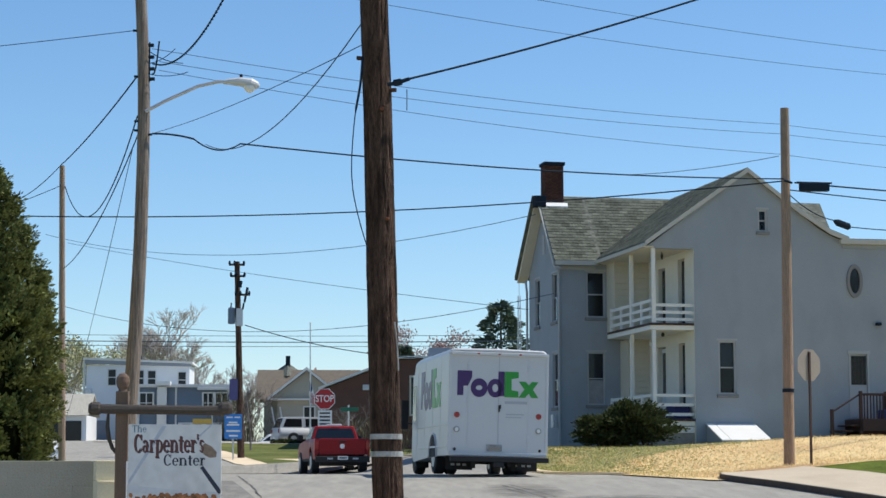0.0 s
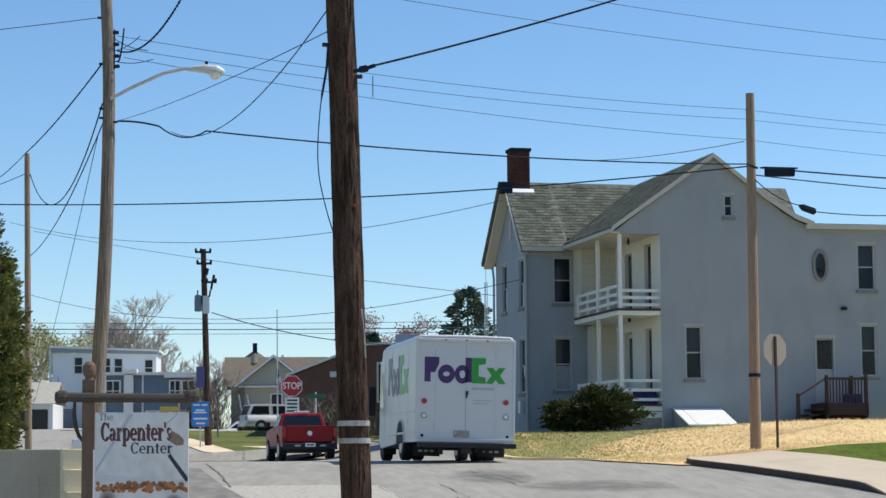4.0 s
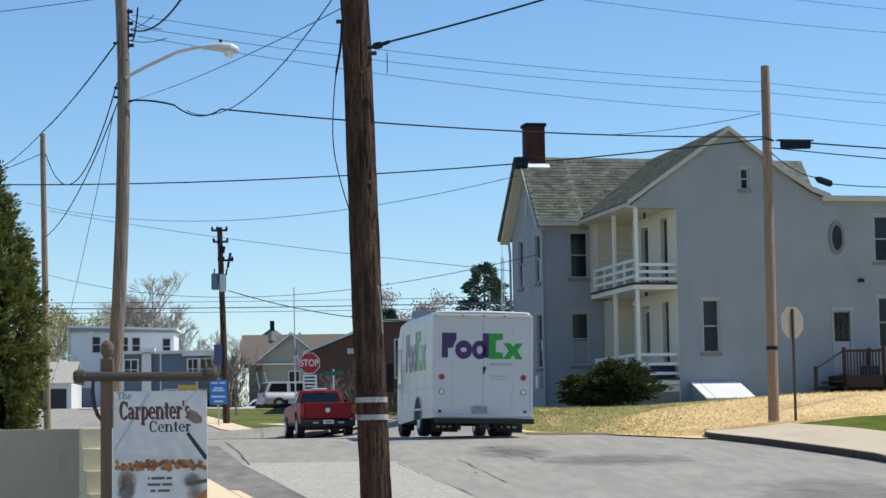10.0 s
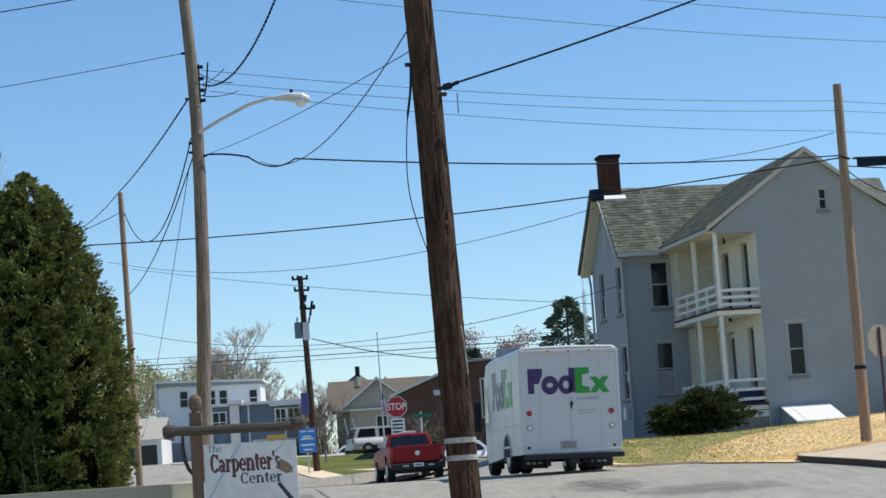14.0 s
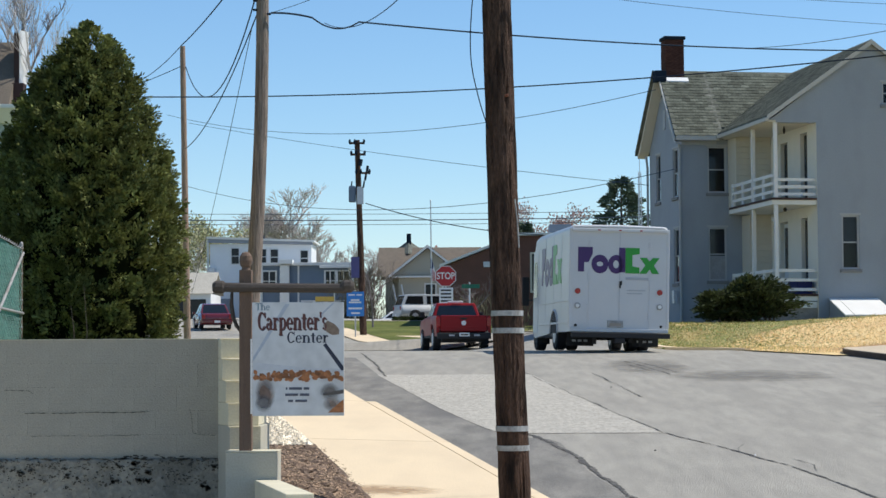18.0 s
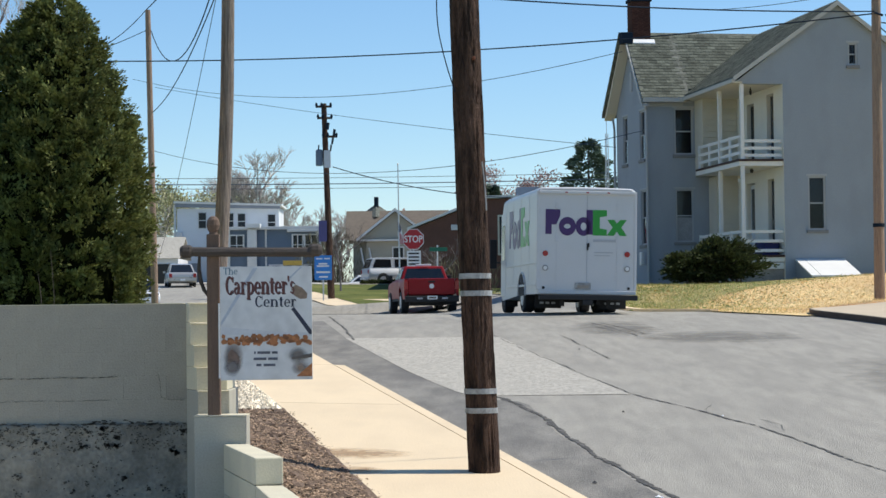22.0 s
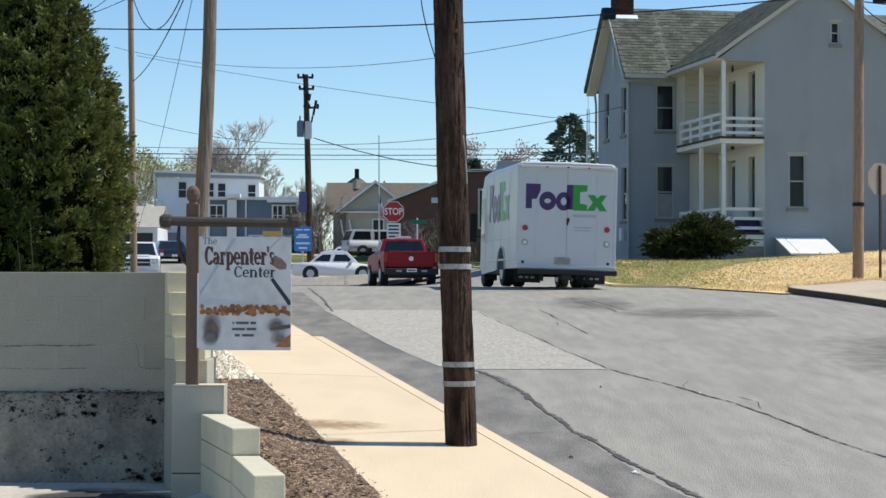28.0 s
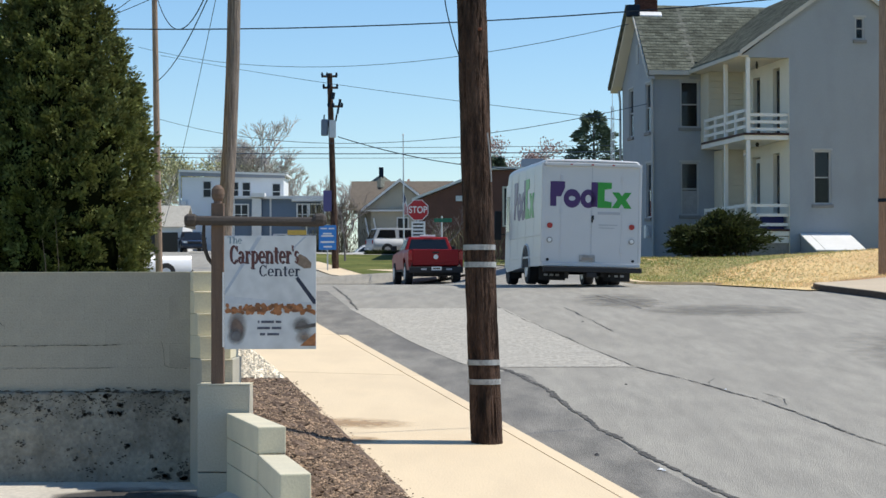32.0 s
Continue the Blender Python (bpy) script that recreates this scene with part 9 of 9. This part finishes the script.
def _gravel(r):
    y = r.uniform(26.2, 33)
    x0, x1 = along([(26, -3.0), (34, -4.4)])(y), SW_L(y) - 0.05
    return x0 + (x1 - x0) * r.random(), y


def _straw(r):
    y = r.uniform(47.5, 64)
    x0 = along([(46.6, 7.9), (52, 5.3), (66, 4.1)])(y)
    return x0 + (24 - x0) * r.random() ** 1.3, y


scatter("bark_chips", "loose dark bark chips in the planting bed", M_CHIP, _mulch, 18000, 0.026, 1, 0.19, 0.4, mound)
scatter("bark_clods", "dark clumps of bark mulch in the planting bed", M_MULCH, _mulch, 600, 0.085, 9, 0.185, 0.4, mound)
scatter("grass_tufts", "small green grass tufts along the yard edge", M_GRASS, lambda r: (lambda y: (along([(54, 4.9), (58, 5.2), (61, 6.0), (65, 9)])(y) + abs(r.gauss(0.1, 2.0)), y))(r.uniform(53, 66)), 5000, 0.05, 11, 0.05, 0.3)
scatter("lawn_straw", "stray straw over the thin grass", M_WISP, lambda r: (lambda y: (along([(54, 5.2), (62, 4.6), (70, 4.4)])(y) + abs(r.gauss(0, 4.0)), y))(r.uniform(54, 66)), 5000, 0.05, 12, 0.062, 0.045)
def dirt_wash():
    """Brown silt washed out of the bed over the pavement, in thin overlapping tongues."""
    st = thing("dirt_stain", "thin brown silt washed over the pale pavement", "stain", kind="stuff")
    for y0, y1, reach in ((21.3, 22.5, 1.0), (20.2, 20.9, 0.45)):
        bm = bmesh.new()
        rows = []
        for i in range(9):
            y = y0 + (y1 - y0) * i / 8
            xr = SW_R(y)
            rows.append([bm.verts.new((x, y, road_z(xr, y) + 0.1035 + 0.03 * (xr - x))) for x in (SW_L(y) - 0.5 * reach + 1.5 * reach * j / 8 for j in range(9)) if x > SW_L(y) - 1])
        for p, q in zip(rows, rows[1:]):
            for j in range(8):
                bm.faces.new((p[j], p[j + 1], q[j + 1], q[j]))
        part("silt", bm, M_SILT, st)


M_SILT = mat("brown_silt", (0.40, 0.27, 0.15), 0.95, 0.3, 5, 40, 0.2)
soft_stain_and_shade(M_SILT, 7.0, 0.35, 0.75)
dirt_wash()
scatter("spilled_bark", "scattered bark bits spilled on the pavement edge", M_CHIP, lambda r: (lambda y: (SW_L(y) + abs(r.gauss(0, 0.06)) - 0.02, y))(r.uniform(15, 26)), 320, 0.014, 6, 0.185, 0.3)
scatter("gravel_stones", "loose pale gravel stones", M_GRAVEL, _gravel, 3400, 0.075, 2, 0.2, 0.6)
def straw():
    """Short straw and sprouts standing and lying every way over the seeded yard."""
    yard = thing("straw_wisps", "loose golden straw and sprouts over the yard", "straw", kind="stuff")
    rng = random.Random(3)
    pts = {"gold": [], "green": []}
    for _ in range(42000):
        x, y = _straw(rng)
        edge = max(0.0, 1 - (x - along([(50, 5.6), (58, 7.4), (63, 10.5), (66, 16)])(y)) / 3.5)
        kind = "green" if rng.random() < 0.4 * edge + 0.01 else "gold"
        pts[kind].append(((x, y, land(x, y) + 0.045), (rng.gauss(0, 0.8), rng.gauss(0, 0.8), 0.1)))
    leaf_mesh("straw", pts["gold"], 0.075, M_WISP, yard, 5, 0.55, 0.16)
    leaf_mesh("sprouts", pts["green"], 0.085, M_SPROUT, yard, 6, 0.8, 0.14, "thin green sprouts")


straw()


# ---- traffic ----
def cross(t_rows):
    return [(t, pose(x, y, land(x, y) + 0.06, 0, 0, yaw)) for t, x, y, yaw in t_rows]


def motions():
    a = car("white_sedan", "white sedan turning out of the far street", M_CARWHITE, Matrix.Identity(4))
    walk(a, cross([(0, -16.0, 108, 200), (1, -15.7, 106.5, 204), (2, -15.0, 104.5, 212), (2.5, -14.3, 103.8, 222), (3, -12.5, 103, 236), (3.5, -11.0, 102.5, 250), (4, -9.3, 102.3, 262), (4.5, -7.2, 102.5, 270),
                   (5.2, -3, 103, 272), (6.3, 4.5, 103, 270), (8, 20, 103, 270), (12, 60, 103, 270), (32, 90, 103, 270)]))
    b = car("maroon_sedan", "maroon sedan passing on the cross street", M_CARMAROON, Matrix.Identity(4))
    walk(b, cross([(0, -45, 104, -90), (5.5, -20, 104, -90), (6.5, -16, 104, -90), (7, -14.3, 104, -90), (7.5, -13, 104, -90), (8, -11.4, 104.2, -86), (8.5, -9.9, 104.8, -60), (9, -9.4, 106.5, -20),
                   (9.6, -9.6, 109, 5), (11, -10.0, 113, 5), (32, -10.0, 113, 5)]))
    c = car("white_coupe", "white sedan passing on the cross street", M_CARWHITE, Matrix.Identity(4), length=4.5)
    walk(c, cross([(0, -70, 104.5, -90), (8, -50, 104.5, -90), (11.2, -20.9, 104.5, -90), (12, -15.45, 104.5, -90), (12.4, -13.3, 104.5, -90), (13, -9.5, 104.5, -90), (13.6, -3, 104.5, -90), (14.4, 7.5, 104.5, -90), (16, 26, 104.5, -90),
                   (20, 70, 104.5, -90), (32, 95, 104.5, -90)]))
    d = car("dark_red_sedan", "dark red sedan driving away up the far street", M_CARMAROON, Matrix.Identity(4))
    walk(d, cross([(0, 80, 109, 90), (10, 48, 109, 90), (13.5, 19, 109, 90), (14.7, 9, 109, 90), (15.7, 0.8, 109, 88), (16.6, -8.5, 110.5, 70), (17.1, -12, 113.5, 45), (17.5, -14.2, 117, 24), (18, -15.0, 121, 14),
                   (18.5, -15.9, 125.5, 12), (19.5, -17.1, 132, 11), (20.5, -18.6, 140, 11), (21, -19.7, 145, 13), (22, -22.5, 153, 22), (24, -29, 165, 30), (32, -60, 215, 32)]))
    e = car("silver_sedan", "silver sedan driving away up the far street", M_CARSILVER, Matrix.Identity(4))
    walk(e, cross([(0, 95, 109, 90), (12, 50, 109, 90), (14.8, 16, 109, 90), (15.6, 8, 109, 90), (16.3, 0.5, 109, 88), (17.0, -5.8, 109.6, 80), (17.5, -8.3, 110.3, 70), (18.2, -10.1, 111.6, 55), (19, -11.8, 113, 42), (19.5, -12.5, 115, 26), (20, -13.3, 118.5, 12),
                   (20.5, -14.4, 123, 10), (21, -15.5, 127.5, 11), (21.5, -16.0, 131, 11), (22, -16.7, 135, 11), (23, -18.3, 143, 12), (24, -19.9, 151, 15), (25, -23, 159, 25), (32, -58, 210, 32)]))
    f = car("white_hatchback", "white car waiting to pull out of the far street", M_CARWHITE, Matrix.Identity(4), length=4.4)
    walk(f, cross([(0, -60, 212, 212), (14, -40, 178, 212), (19, -19.5, 124, 205), (20.5, -16.6, 110, 196), (21.5, -15.6, 107, 194), (22.5, -15.1, 106, 194), (23.5, -14.6, 105.3, 195), (24.5, -14.2, 104.8, 197), (25.5, -13.8, 104.2, 201), (26, -13.4, 103.8, 206),
                   (26.5, -12.9, 103.4, 216), (27.2, -10.5, 102.7, 245), (27.8, -6, 102.6, 268), (28.4, 0.5, 102.8, 272), (29.3, 11, 103, 270), (31, 32, 103, 270), (32, 46, 103, 270)]))
    g = car("white_pickup", "white pickup truck turning at the crossing", M_CARWHITE, Matrix.Identity(4), "pickup", 5.5, 2.0, 1.76)
    walk(g, cross([(0, -70, 230, 212), (16, -52, 200, 212), (22, -30, 150, 205), (25, -19.0, 121, 198), (26.3, -16.4, 112, 192), (27.5, -14, 101, 188), (28.5, -12.4, 96, 186), (29.2, -12.0, 95, 186), (30.4, -11.6, 93.8, 183), (31, -11.3, 93, 176),
                   (31.4, -11.6, 92.2, 150), (31.7, -12.6, 91.8, 126), (32, -13.95, 91.6, 112)]))
    h = car("dark_blue_sedan", "low dark blue coupe crossing behind the sign", M_CARDARK, Matrix.Identity(4), "sedan", 4.5, 1.76, 1.24)
    walk(h, cross([(0, 110, 103.5, 90), (16, 70, 103.5, 90), (23, 20, 103.5, 90), (24.3, 4.5, 103.5, 90), (25, -2.1, 103.5, 90), (25.5, -4.7, 103.8, 86), (26, -7.0, 104.6, 76), (26.4, -8.6, 106, 66), (27.2, -11.6, 113.5, 40),
                   (28, -14.5, 122, 14), (29, -17.5, 136, 12), (30, -23, 152, 24), (32, -38, 180, 30)]))
    i = car("dark_sedan", "dark sedan coming down the far street", M_CARDARK, Matrix.Identity(4))
    walk(i, cross([(0, -80, 250, 212), (20, -60, 215, 212), (28.5, -24.5, 163, 205), (31, -18.6, 153, 196), (32, -18.2, 150.5, 194)]))


motions()
